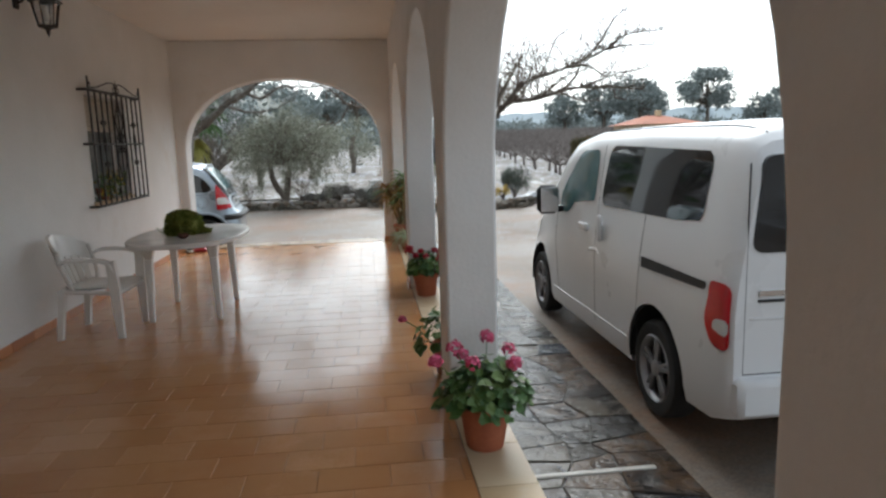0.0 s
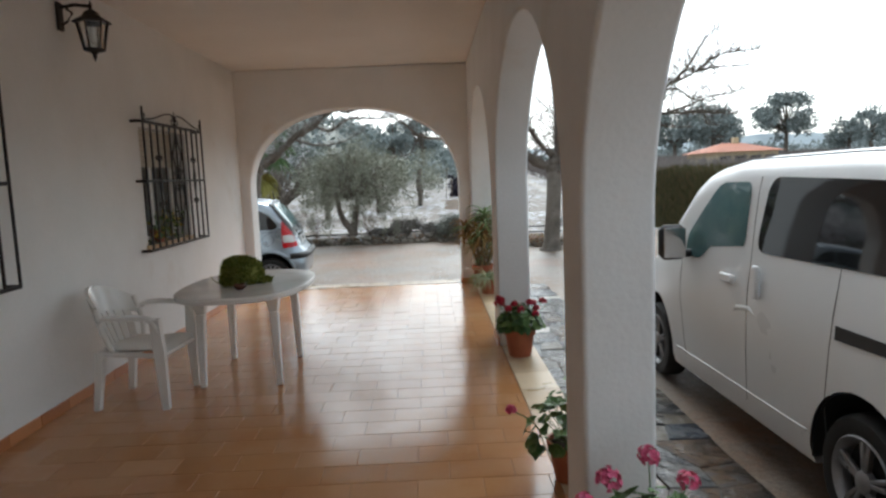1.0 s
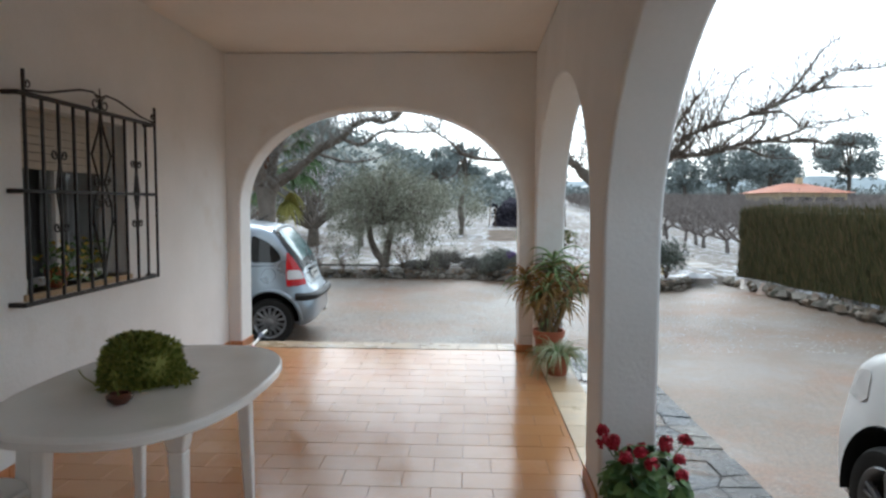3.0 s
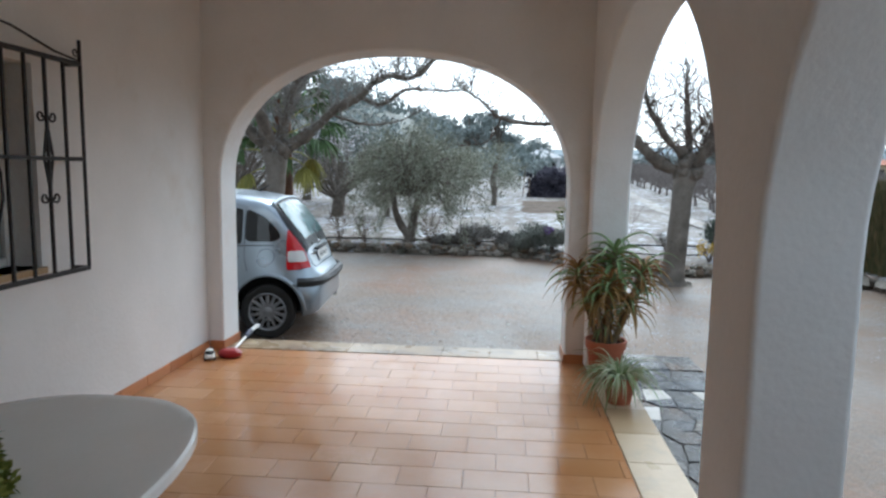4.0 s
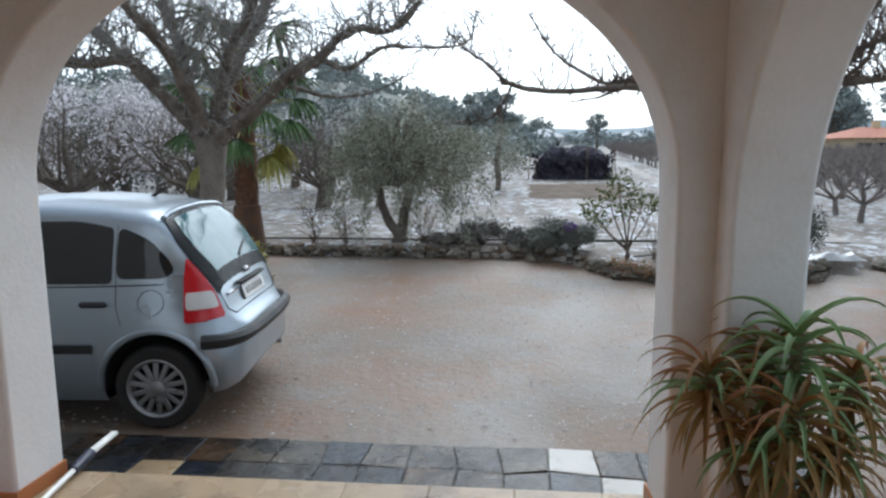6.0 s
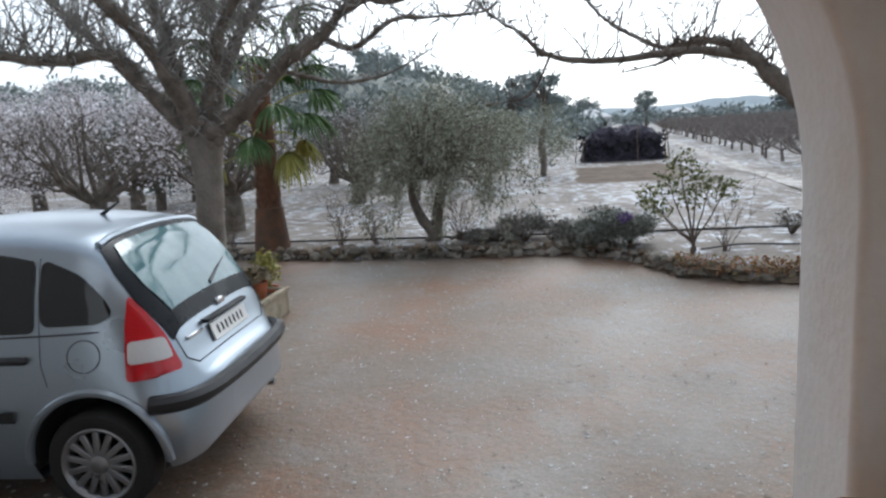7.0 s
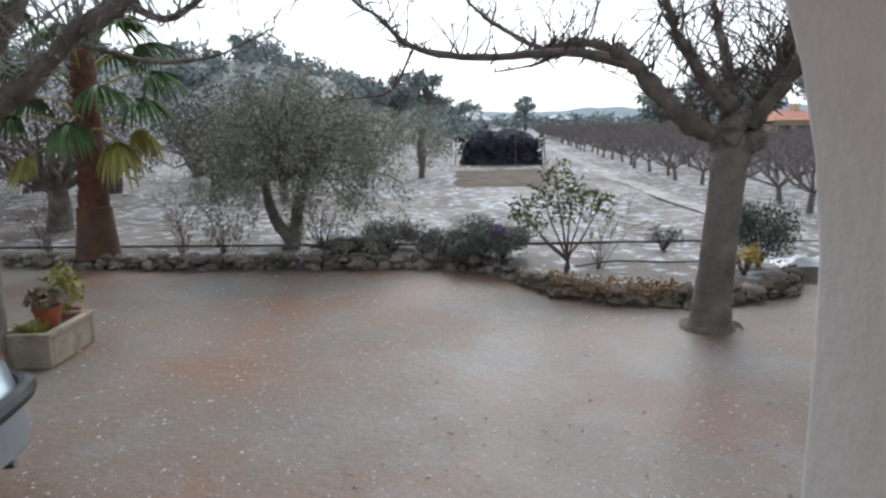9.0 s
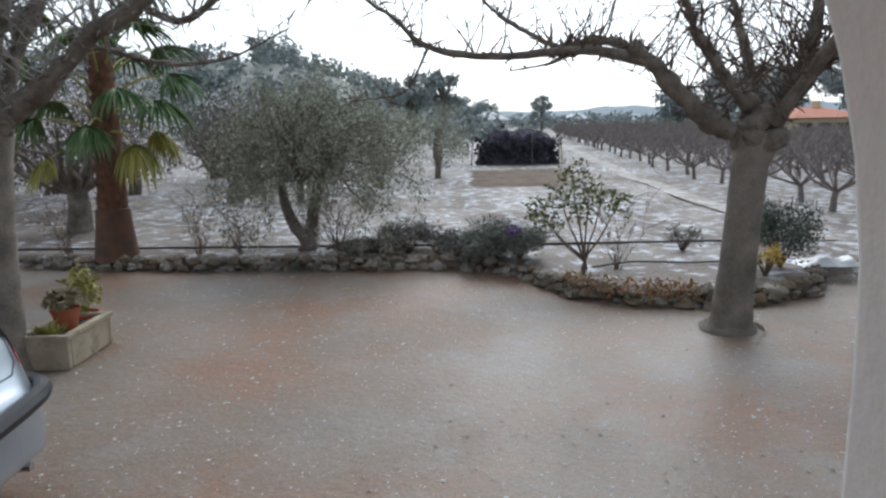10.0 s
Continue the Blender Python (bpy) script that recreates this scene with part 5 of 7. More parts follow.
wp = thing("window_plant", "trailing potted plant with yellow flowers on the window sill", "plant", pose(XW - 0.04, 6.75, WZ0))
part("pot", Acc().lathe([(0.001, 0), (0.05, 0), (0.07, 0.12), (0.075, 0.12), (0.062, 0.11), (0.001, 0.10)], 20), POT, wp)
la, lb = Acc(), Acc()
for i in range(260):
    p = Vector((rnd(0.0, 0.15), rnd(-0.2, 0.30), rnd(0.02, 0.28)))
    (lb if i % 4 == 0 else la).leaf(p, rdir(), rdir(), rnd(0.03, 0.06), rnd(0.015, 0.03))
part("leaves", la, LEAF, wp, smooth=0)
part("flowers", lb, YELLOW, wp, smooth=0)["kind"] = "stuff"


# ---------- toys on the floor ----------
def build_toys():
    tc = thing("toy_car", "white plastic toy car by the wall", "toy", pose(-1.57, 9.20, 0, 0, 0, 25))
    bodyt = Acc().box((-0.04, -0.09, 0.015), (0.04, 0.09, 0.042), 0.012)
    part("body", bodyt, PLASTIC, tc)
    part("cabin", Acc().box((-0.033, -0.045, 0.04), (0.033, 0.05, 0.068), 0.014), BLACK_PLASTIC, tc, "dark cabin glass")
    part("roof", Acc().box((-0.028, -0.03, 0.066), (0.028, 0.035, 0.073), 0.004), PLASTIC, tc)
    for sx in (-1, 1):
        for yy in (-0.055, 0.055):
            part("wheel", Acc().lathe([(0.001, -0.008), (0.018, -0.008), (0.018, 0.008), (0.001, 0.008)], 16, pose(sx * 0.036, yy, 0.018, 0, 90, 0)), RUBBER, tc)
    br = thing("toy_racket", "red plastic toy with white rod and blue grip on floor", "toy", pose(-1.43, 9.27, 0, 0, 0, 4))
    part("head", Acc().lathe([(0.001, 0.0), (0.075, 0.0), (0.095, 0.018), (0.095, 0.04), (0.07, 0.062), (0.001, 0.066)], 28, Matrix.Diagonal((1.0, 0.75, 1, 1))), REDPLASTIC, br, "red oval head")
    part("crescent", Acc().tube([(0.03 * math.cos(a) - 0.01, 0.03 * math.sin(a), 0.066) for a in [0.5 + 0.3 * i for i in range(8)]], 0.005, 6), PLASTIC, br)
    part("rod", Acc().tube([(0.0, 0.06, 0.035), (-0.03, 0.50, 0.04)], 0.014, 10), PLASTIC, br, "white rod")
    part("grip", Acc().tube([(-0.03, 0.48, 0.04), (-0.045, 0.66, 0.045)], [0.024, 0.028], 10), BLUEPLASTIC, br, "dark blue grip")
    part("rod_end", Acc().box((-0.072, 0.64, 0.03), (-0.03, 0.92, 0.055), 0.008, pose(0, 0, 0, 0, 0, 0)), PLASTIC, br)


build_toys()


# ---------- trees ----------
def smooth_path(pts, sub=4, jit=0.0):
    """A Catmull-Rom line through the points, with a little unevenness."""
    P = [Vector(p) for p in pts]
    P = [P[0] * 2 - P[1]] + P + [P[-1] * 2 - P[-2]]
    out = []
    for i in range(1, len(P) - 2):
        for k in range(sub):
            t = k / sub
            a, b, c, d = P[i - 1:i + 3]
            q = 0.5 * (2 * b + (c - a) * t + (2 * a - 5 * b + 4 * c - d) * t * t + (3 * b - a - 3 * c + d) * t ** 3)
            out.append(q + rdir() * jit)
    out.append(P[-2])
    return out


def limb(parent, pts, r0, r1, mat_, twigs, shoots, lmin, lmax, knob=0.25, name="limb", slim=0.72):
    """A thick knotted limb, and thin shoots that rise from it."""
    path = smooth_path(pts, 6, r0 * 0.07)
    n = len(path)
    r0, r1 = r0 * slim, r1 * slim
    rad = [(r0 + (r1 - r0) * (i / (n - 1)) ** 0.8) * (1 + knob * 1.3 * noise.noise(Vector((i * 0.45, pts[-1][0] * 7, pts[-1][2] * 5)))) for i in range(n)]
    part(name, Acc().tube(path, rad, 9), mat_, parent)
    for _ in range(int(shoots * 4)):
        i = random.randrange(0, n)
        q = path[i] + rdir() * rad[i] * 0.7
        d = (rdir() + Vector((0, 0, 0.5))).normalized()
        e = rnd(0.04, 0.20)
        twigs.tube([q, q + d * e * 0.5, q + (d + rdir() * 0.5) * e], [min(0.02, rad[i] * 0.35), 0.009, 0.003], 4, False)
    for _ in range(shoots):
        i = random.randrange(n // 6, n)
        p = path[i]
        d = (Vector((rnd(-0.7, 0.7), rnd(-0.7, 0.7), rnd(0.2, 1.0)))).normalized()
        shoot(twigs, p, d, rnd(lmin, lmax), max(0.004, min(0.012, rad[i] * 0.3)), 2)


def shoot(acc, p, d, length, r, depth):
    pts, rad = [p], [r]
    n = 4
    for i in range(n):
        d = (d + rdir() * 0.34 + Vector((0, 0, 0.06))).normalized()
        p = p + d * length / n
        pts.append(p)
        rad.append(max(0.0022, r * (1 - (i + 1) / (n + 0.5))))
        if depth and random.random() < 0.6:
            shoot(acc, p, (d + rdir() * 0.8).normalized(), length * rnd(0.35, 0.6), max(0.0025, r * 0.55), depth - 1)
    acc.tube(pts, rad, 4, False)


def knobs(parent, c, r, n, mat_):
    for _ in range(n):
        a = Acc()
        d = rdir()
        q = Vector(c) + d * r * 0.8
        s = r * rnd(0.35, 0.6)
        a.lathe([(0.001, -s), (s * 0.7, -s * 0.7), (s, 0), (s * 0.7, s * 0.7), (0.001, s)], 8, Matrix.Translation(q) @ pose(0, 0, 0, rnd(0, 90), rnd(0, 90), 0))
        part("burr", a, mat_, parent)


def tree_by_pillar():
    t = thing("pollarded_mulberry", "bare pollarded mulberry tree with smooth grey trunk", "tree", pose(0, 0, 0), group="pollarded mulberries")
    Y = 15.5
    tr = [(3.62, Y, ZG - 0.05), (3.62, Y, ZG + 0.06), (3.63, Y, 0.0), (3.66, Y, 0.5), (3.69, Y, 1.0), (3.72, Y, 1.35), (3.76, Y, 1.6)]
    part("trunk", Acc().tube(smooth_path(tr, 4, 0.006), [0.34, 0.32, 0.29, 0.26, 0.225, 0.205, 0.195, 0.19, 0.185, 0.18, 0.175, 0.172, 0.17, 0.168, 0.165, 0.165, 0.165, 0.165, 0.165, 0.17, 0.175, 0.185, 0.2, 0.21, 0.2], 18), PALEBARK, t, "pale grey trunk")
    knobs(t, (3.80, Y, 1.62), 0.21, 22, BARK)
    tw = Acc()
    limb(t, [(3.7, Y, 1.5), (3.5, Y, 1.62), (3.22, Y - 0.1, 1.76), (2.94, Y - 0.1, 2.01), (2.68, Y - 0.15, 2.27), (2.5, Y - 0.15, 2.38)], 0.15, 0.10, BARK, tw, 26, 0.4, 1.0, 0.5)
    limb(t, [(2.7, Y - 0.1, 2.25), (2.27, Y - 0.2, 2.34), (1.9, Y - 0.25, 2.35), (1.2, Y - 0.3, 2.31), (0.67, Y - 0.4, 2.39), (0.41, Y - 0.4, 2.62), (0.15, Y - 0.5, 2.78), (-0.1, Y - 0.6, 3.0)], 0.08, 0.012, BARK, tw, 26, 0.3, 0.9)
    limb(t, [(2.6, Y - 0.1, 2.37), (2.33, Y, 2.46), (2.06, Y, 2.45), (1.87, Y, 2.42), (1.52, Y, 2.59), (1.2, Y + 0.1, 2.85), (0.9, Y + 0.1, 3.3)], 0.07, 0.012, BARK, tw, 24, 0.4, 1.0)
    limb(t, [(1.95, Y - 0.2, 2.33), (1.75, Y - 0.3, 2.24), (1.4, Y - 0.3, 2.18)], 0.03, 0.01, BARK, tw, 3, 0.1, 0.3)
    limb(t, [(0.67, Y - 0.4, 2.36), (0.53, Y - 0.4, 2.08), (0.39, Y - 0.4, 1.98), (0.01, Y - 0.5, 1.93)], 0.02, 0.006, TWIG, tw, 5, 0.1, 0.3)
    limb(t, [(3.78, Y, 1.65), (3.65, Y, 1.89), (3.42, Y - 0.1, 2.05), (3.25, Y - 0.1, 2.32), (3.12, Y, 2.57), (3.03, Y, 2.85), (2.9, Y, 3.4)], 0.13, 0.03, BARK, tw, 34, 0.5, 1.3, 0.45)
    limb(t, [(3.85, Y, 1.65), (3.98, Y, 1.9), (4.12, Y, 2.15), (4.21, Y, 2.4), (4.3, Y + 0.1, 2.9)], 0.14, 0.06, BARK, tw, 34, 0.5, 1.4, 0.5)
    limb(t, [(3.9, Y, 1.7), (4.2, Y + 0.1, 2.0), (4.56, Y + 0.1, 2.37), (5.33, Y + 0.2, 2.47), (6.1, Y + 0.3, 2.68), (7.19, Y + 0.4, 2.71), (8.06, Y + 0.4, 2.64)], 0.12, 0.015, BARK, tw, 95, 0.5, 1.4)
    limb(t, [(4.4, Y + 0.1, 2.25), (4.7, Y, 2.6), (5.0, Y, 2.86), (5.98, Y - 0.1, 3.17), (6.95, Y - 0.2, 3.59), (7.38, Y - 0.2, 3.9), (8.24, Y - 0.3, 3.99)], 0.08, 0.012, BARK, tw, 90, 0.5, 1.4)
    limb(t, [(3.8, Y + 0.1, 1.7), (3.9, Y + 0.6, 2.3), (4.0, Y + 1.2, 2.9), (4.1, Y + 1.7, 3.6)], 0.11, 0.03, BARK, tw, 26, 0.4, 1.2)
    limb(t, [(3.85, Y - 0.1, 1.7), (4.2, Y - 0.6, 2.5), (4.6, Y - 1.1, 3.3)], 0.10, 0.03, BARK, tw, 26, 0.4, 1.2)
    for x, z, dx, dz, n in ((4.7, 2.40, 0.5, 0.9, 10), (5.2, 2.46, 0.9, 0.55, 10), (5.5, 2.52, 0.8, -0.15, 8), (5.9, 2.64, 0.6, 0.8, 10), (6.3, 2.69, 1.1, 0.35, 9), (6.7, 2.70, 0.7, -0.25, 8), (5.3, 2.97, 0.5, 0.9, 9), (6.0, 3.18, 0.9, -0.2, 9), (6.4, 3.35, 0.6, 0.9, 9), (6.9, 3.57, 0.9, 0.1, 8)):
        y = Y + rnd(-0.15, 0.2)
        limb(t, [(x, y, z), (x + dx * 0.45, y + rnd(-0.3, 0.3), z + dz * 0.3 + 0.05), (x + dx, y + rnd(-0.5, 0.5), z + dz), (x + dx * 1.5, y + rnd(-0.6, 0.6), z + dz * 1.25)], 0.045, 0.01, BARK, tw, n, 0.3, 0.8, 0.4)
    part("shoot_mass", tw, TWIG, t, "thin bare shoots")["kind"] = "stuff"


def tree_by_car():
    t = thing("pollarded_mulberry", "bare pollarded mulberry with spreading knotted limbs beside the car", "tree", pose(0, 0, 0), group="pollarded mulberries")
    Y, B = 14.5, (-2.86, 14.5)
    part("trunk", Acc().tube(smooth_path([(B[0] - 0.1, Y, ZG - 0.05), (B[0] - 0.09, Y, 0.0), (B[0] - 0.05, Y, 0.8), (B[0], Y, 1.4), (B[0] - 0.02, Y, 1.82)], 4, 0.008), [0.27, 0.22, 0.19, 0.175, 0.165, 0.158, 0.152, 0.148, 0.145, 0.142, 0.142, 0.145, 0.15, 0.165, 0.18, 0.19, 0.18], 18), PALEBARK, t, "pale grey trunk")
    knobs(t, (B[0], Y, 1.82), 0.2, 18, BARK)
    tw = Acc()
    limb(t, [(-2.78, Y, 1.78), (-2.35, Y, 2.06), (-1.84, Y - 0.1, 2.46), (-1.5, Y - 0.1, 2.64), (-1.1, Y - 0.2, 2.92), (-0.64, Y - 0.2, 2.92), (-0.25, Y - 0.3, 3.26)], 0.14, 0.035, BARK, tw, 78, 0.3, 1.0, 0.4)
    limb(t, [(-1.5, Y - 0.1, 2.64), (-1.17, Y - 0.1, 2.52), (-0.78, Y - 0.1, 2.74), (-0.40, Y - 0.1, 2.74), (0.16, Y - 0.1, 2.77), (0.28, Y - 0.1, 3.12)], 0.05, 0.008, BARK, tw, 24, 0.2, 0.6, 0.4)
    limb(t, [(-1.9, Y, 2.35), (-1.5, Y + 0.3, 2.25), (-1.0, Y + 0.4, 2.3), (-0.5, Y + 0.5, 2.55)], 0.04, 0.008, BARK, tw, 14, 0.15, 0.5)
    limb(t, [(-2.92, Y, 1.8), (-3.16, Y, 2.5), (-3.22, Y + 0.1, 2.8), (-3.35, Y + 0.1, 3.2), (-3.6, Y + 0.2, 3.7)], 0.15, 0.05, BARK, tw, 80, 0.35, 1.2, 0.45)
    limb(t, [(-2.96, Y, 1.78), (-3.5, Y, 2.34), (-3.8, Y, 2.66), (-4.35, Y - 0.1, 2.62), (-4.8, Y - 0.2, 2.68), (-5.3, Y - 0.3, 2.8)], 0.13, 0.05, BARK, tw, 78, 0.3, 1.0, 0.45)
    limb(t, [(-3.5, Y, 2.32), (-4.05, Y + 0.2, 2.78), (-4.4, Y + 0.3, 3.05), (-4.8, Y + 0.4, 3.4)], 0.09, 0.03, BARK, tw, 46, 0.35, 1.0, 0.4)
    limb(t, [(-2.85, Y + 0.08, 1.8), (-2.7, Y + 0.5, 2.7), (-2.5, Y + 0.9, 3.3), (-2.3, Y + 1.2, 4.0)], 0.12, 0.04, BARK, tw, 78, 0.4, 1.2, 0.4)
    limb(t, [(-2.85, Y - 0.08, 1.8), (-3.0, Y - 0.6, 2.6), (-3.1, Y - 1.2, 3.0), (-3.3, Y - 1.8, 3.3)], 0.12, 0.04, BARK, tw, 50, 0.4, 1.1, 0.4)
    limb(t, [(-2.84, Y, 1.85), (-2.55, Y - 0.1, 2.7), (-2.2, Y - 0.2, 3.2), (-1.9, Y - 0.3, 3.8)], 0.11, 0.035, BARK, tw, 78, 0.4, 1.1, 0.4)
    part("shoot_mass", tw, LICHENTWIG, t, "dense thin lichened bare shoots")["kind"] = "stuff"


tree_by_pillar()
tree_by_car()


def leaf_cloud(acc, c, rx, rz, n, ln, wd, droop=0.0):
    for _ in range(n):
        d = rdir() * random.random() ** 0.45
        p = Vector((c[0] + d.x * rx, c[1] + d.y * rx, c[2] + d.z * rz))
        v = rdir()
        v.z -= droop
        acc.leaf(p, v.normalized(), rdir(), ln * rnd(0.7, 1.3), wd * rnd(0.7, 1.3))


def build_olive():
    t = thing("olive_tree", "grey-green olive tree with twin trunks and drooping crown", "tree", pose(-1.45, 19.45, ZG + 0.2))
    part("trunk", Acc().tube(smooth_path([(0, 0, -0.05), (0.02, 0, 0.12), (-0.15, 0, 0.35), (-0.32, 0.05, 0.75), (-0.4, 0.1, 1.3)], 3, 0.01), [0.17, 0.15, 0.13, 0.12, 0.11, 0.1, 0.1, 0.09, 0.085, 0.08, 0.075, 0.07, 0.06], 10), BARK, t)
    part("trunk", Acc().tube(smooth_path([(0.04, 0, -0.02), (0.08, 0, 0.25), (0.16, 0, 0.7), (0.3, 0.05, 1.3), (0.4, 0.1, 1.8)], 3, 0.01), [0.14, 0.13, 0.12, 0.11, 0.105, 0.1, 0.095, 0.09, 0.08, 0.075, 0.07, 0.06, 0.05], 10), BARK, t)
    br, lf = Acc(), Acc()
    for i in range(150):
        a, q = rnd(0, 2 * math.pi), random.random() ** 0.45
        h = rnd(0, 1)
        c = Vector((0.24 + 1.8 * q * math.cos(a) * (1.0 - 0.5 * h ** 2.5), 1.3 * q * math.sin(a) * (1 - 0.4 * h), 1.0 + 1.65 * h - 0.3 * q * q + rnd(-0.12, 0.12)))
        s = rnd(0.18, 0.42)
        leaf_cloud(lf, c, s, s * 0.95, 108, 0.075, 0.019, 0.6)
        if i % 3 == 0 or q > 0.86:
            leaf_cloud(lf, c - Vector((0, 0, rnd(0.25, 0.55))), s * 0.45, s * 1.4, 90, 0.08, 0.018, 1.2)
        br.tube(smooth_path([(-0.1 + 0.2 * math.cos(a), 0.05, 1.1), (c * 0.55) + Vector((0, 0, 0.75)), c], 3, 0.06), 0.009, 4, False)
    part("branch_mass", br, BARK, t)["kind"] = "stuff"
    part("crown", lf, OLIVE, t, "small grey-green leaves in loose clumps", 0)


build_olive()


def fan_leaf(acc, stalk, base, out, size, droop):
    """A fan palm leaf: a stalk and a fan of narrow blades."""
    out = Vector(out).normalized()
    tip = Vector(base) + out * size * 0.9
    stalk.tube(smooth_path([base, (Vector(base) + tip) / 2 + Vector((0, 0, 0.08)), tip], 3), [0.022, 0.02, 0.018, 0.016, 0.014, 0.012, 0.01], 5)
    side = out.cross(Vector((0, 0, 1))).normalized()
    for i in range(26):
        a = radians(-100 + 200 * i / 25)
        d = out * math.cos(a) + side * math.sin(a) + Vector((0, 0, -0.15))
        acc.blade(tip, d, size * rnd(0.75, 0.95) * (0.75 + 0.25 * math.cos(a)), 0.075, droop * rnd(0.8, 1.3), 6, 0.8)


def build_palm():
    t = thing("fan_palm", "young fan palm with brown fibrous trunk and green fans", "palm", pose(-4.36, 19.2, ZG + 0.18))
    part("trunk_base", Acc().lathe([(0.33, -0.05), (0.315, 0.1), (0.285, 0.35), (0.262, 0.58), (0.25, 0.73), (0.22, 0.745)], 20, Matrix.Identity(4)), PALMBASE, t, "smooth orange-brown trunk base")
    path = [(0, 0, -0.05), (0, 0, 0.15), (0.0, 0, 0.7), (0.02, 0, 1.3), (0.02, 0, 2.0), (0.03, 0, 2.7), (0.03, 0, 3.3)]
    part("trunk", Acc().tube(smooth_path(path, 4, 0.012), [0.22, 0.22, 0.22, 0.22, 0.22, 0.22, 0.22, 0.22, 0.22, 0.22, 0.216, 0.212, 0.21, 0.205, 0.2, 0.195, 0.19, 0.185, 0.18, 0.178, 0.175, 0.17, 0.16, 0.15, 0.14], 16), PALMTRUNK, t, "brown fibrous trunk")
    stub = Acc()
    for i in range(150):
        z = 0.75 + 2.5 * i / 150
        a = i * 2.4
        r = 0.215 - 0.018 * z
        p = Vector((r * math.cos(a), r * math.sin(a), z))
        stub.blade(p, (math.cos(a), math.sin(a), 1.6), rnd(0.1, 0.2), 0.07, -0.5, 3)
    part("fibre_mass", stub, PALMTRUNK, t)
    spots = [(200, 1.75, 0.15, 0.72, 0), (165, 2.0, 0.2, 0.7, 0), (-20, 2.0, 0.1, 0.8, 0), (10, 2.3, 0.25, 0.8, 0), (-40, 1.75, -0.35, 0.75, 1), (-75, 1.9, -0.2, 0.7, 0), (220, 1.5, -0.3, 0.6, 1), (250, 2.3, 0.3, 0.7, 0), (290, 2.6, 0.5, 0.8, 0), (330, 2.7, 0.6, 0.8, 0),
             (45, 2.6, 0.5, 0.8, 0), (90, 2.5, 0.5, 0.8, 0), (135, 2.7, 0.6, 0.8, 0), (180, 2.9, 0.8, 0.8, 0), (0, 3.1, 1.2, 0.8, 0), (120, 3.2, 1.5, 0.8, 0), (240, 3.2, 1.4, 0.8, 0), (60, 1.9, -0.3, 0.7, 1), (310, 2.2, 0.05, 0.75, 0), (205, 2.5, 0.3, 0.8, 0)]
    for a, z, up, size, old in spots:
        a = radians(a)
        green, st = Acc(), Acc()
        fan_leaf(green, st, (0.15 * math.cos(a), 0.15 * math.sin(a), z + 0.15), (math.cos(a), math.sin(a), up + 0.1), size * 1.22, 1.2 if not old else 1.6)
        fan = part("fan", green, PALMYELLOW if old else PALMLEAF, t, "yellowing fan leaf" if old else "green fan leaf", 0)
        part("stalk", st, PALMYELLOW, fan)


build_palm()


def small_tree(acc, p, h, r, seed, n=8, thick=1.0):
    """A bare fruit tree pruned to an open vase: a short trunk, forking boughs and fine twigs."""
    random.seed(seed)
    p = Vector(p)
    f = p + Vector((rnd(-0.06, 0.06), rnd(-0.06, 0.06), h * 0.24))
    acc.tube([p - Vector((0, 0, 0.1)), (p + f) / 2 + Vector((rnd(-0.03, 0.03), rnd(-0.03, 0.03), 0)), f], [0.085 * thick, 0.068 * thick, 0.062 * thick], 7, False)
    for i in range(n):
        a = 2 * math.pi * i / n + rnd(-0.35, 0.35)
        out = r * rnd(0.55, 1.0)
        q = f + Vector((math.cos(a) * out * 0.5, math.sin(a) * out * 0.5, h * rnd(0.10, 0.22)))
        e = f + Vector((math.cos(a + 0.2) * out, math.sin(a + 0.2) * out, h * rnd(0.34, 0.62)))
        acc.tube([f, q, e], [0.036 * thick, 0.026 * thick, 0.012], 4, False)
        for _ in range(4):
            b = q.lerp(e, rnd(-0.2, 0.9))
            m = b + Vector((rnd(-1, 1) * r * 0.26, rnd(-1, 1) * r * 0.26, h * rnd(0.08, 0.2)))
            t = m + Vector((rnd(-1, 1) * r * 0.2, rnd(-1, 1) * r * 0.2, h * rnd(0.06, 0.2)))
            acc.tube([b, m, t], [0.016, 0.011, 0.006], 3, False)
            for _ in range(4):
                w = b.lerp(t, rnd(0.2, 1.0))
                acc.tube([w, w + (rdir() + Vector((0, 0, 0.45))) * r * rnd(0.14, 0.28)], [0.008, 0.004], 3, False)


near_rows, far_rows, k = [], [], 0
for i in range(19):
    for j in range(40):
        y = 21.0 + j * 2.2 + rnd(-0.25, 0.25)
        x = 9.2 + i * 2.6 + 0.085 * (y - 23) + rnd(-0.25, 0.25)
        (near_rows if j < 12 and i < 7 else far_rows).append((x, y))
variants = []
for v in range(4):
    a = Acc()
    small_tree(a, (0, 0, 0), 1.75, 1.35, 40 + v, 8)
    variants.append(a)
proto = [a.mesh("branches", ORCHARDTWIG, 60) for a in variants]
for i, (x, y) in enumerate(near_rows):
    t = thing("orchard_tree", "leafless low-branched fruit tree in an orchard row", "tree", pose(x, y, ground_z(x, y), 0, 0, (i * 97) % 360), group="orchard rows")
    part("bare_crown", proto[i % 4], None, t)
far = Acc()
for i, (x, y) in enumerate(far_rows):
    a = variants[i % 4]
    z = ground_z(x, y)
    w = (i * 61) % 360
    c, s = math.cos(radians(w)), math.sin(radians(w))
    far.add([(x + c * p[0] - s * p[1], y + s * p[0] + c * p[1], z + p[2]) for p in a.v], a.f)
solid("far_orchard", far, ORCHARDTWIG, "distant rows of leafless fruit trees", "orchard", kind="stuff", smooth=0)


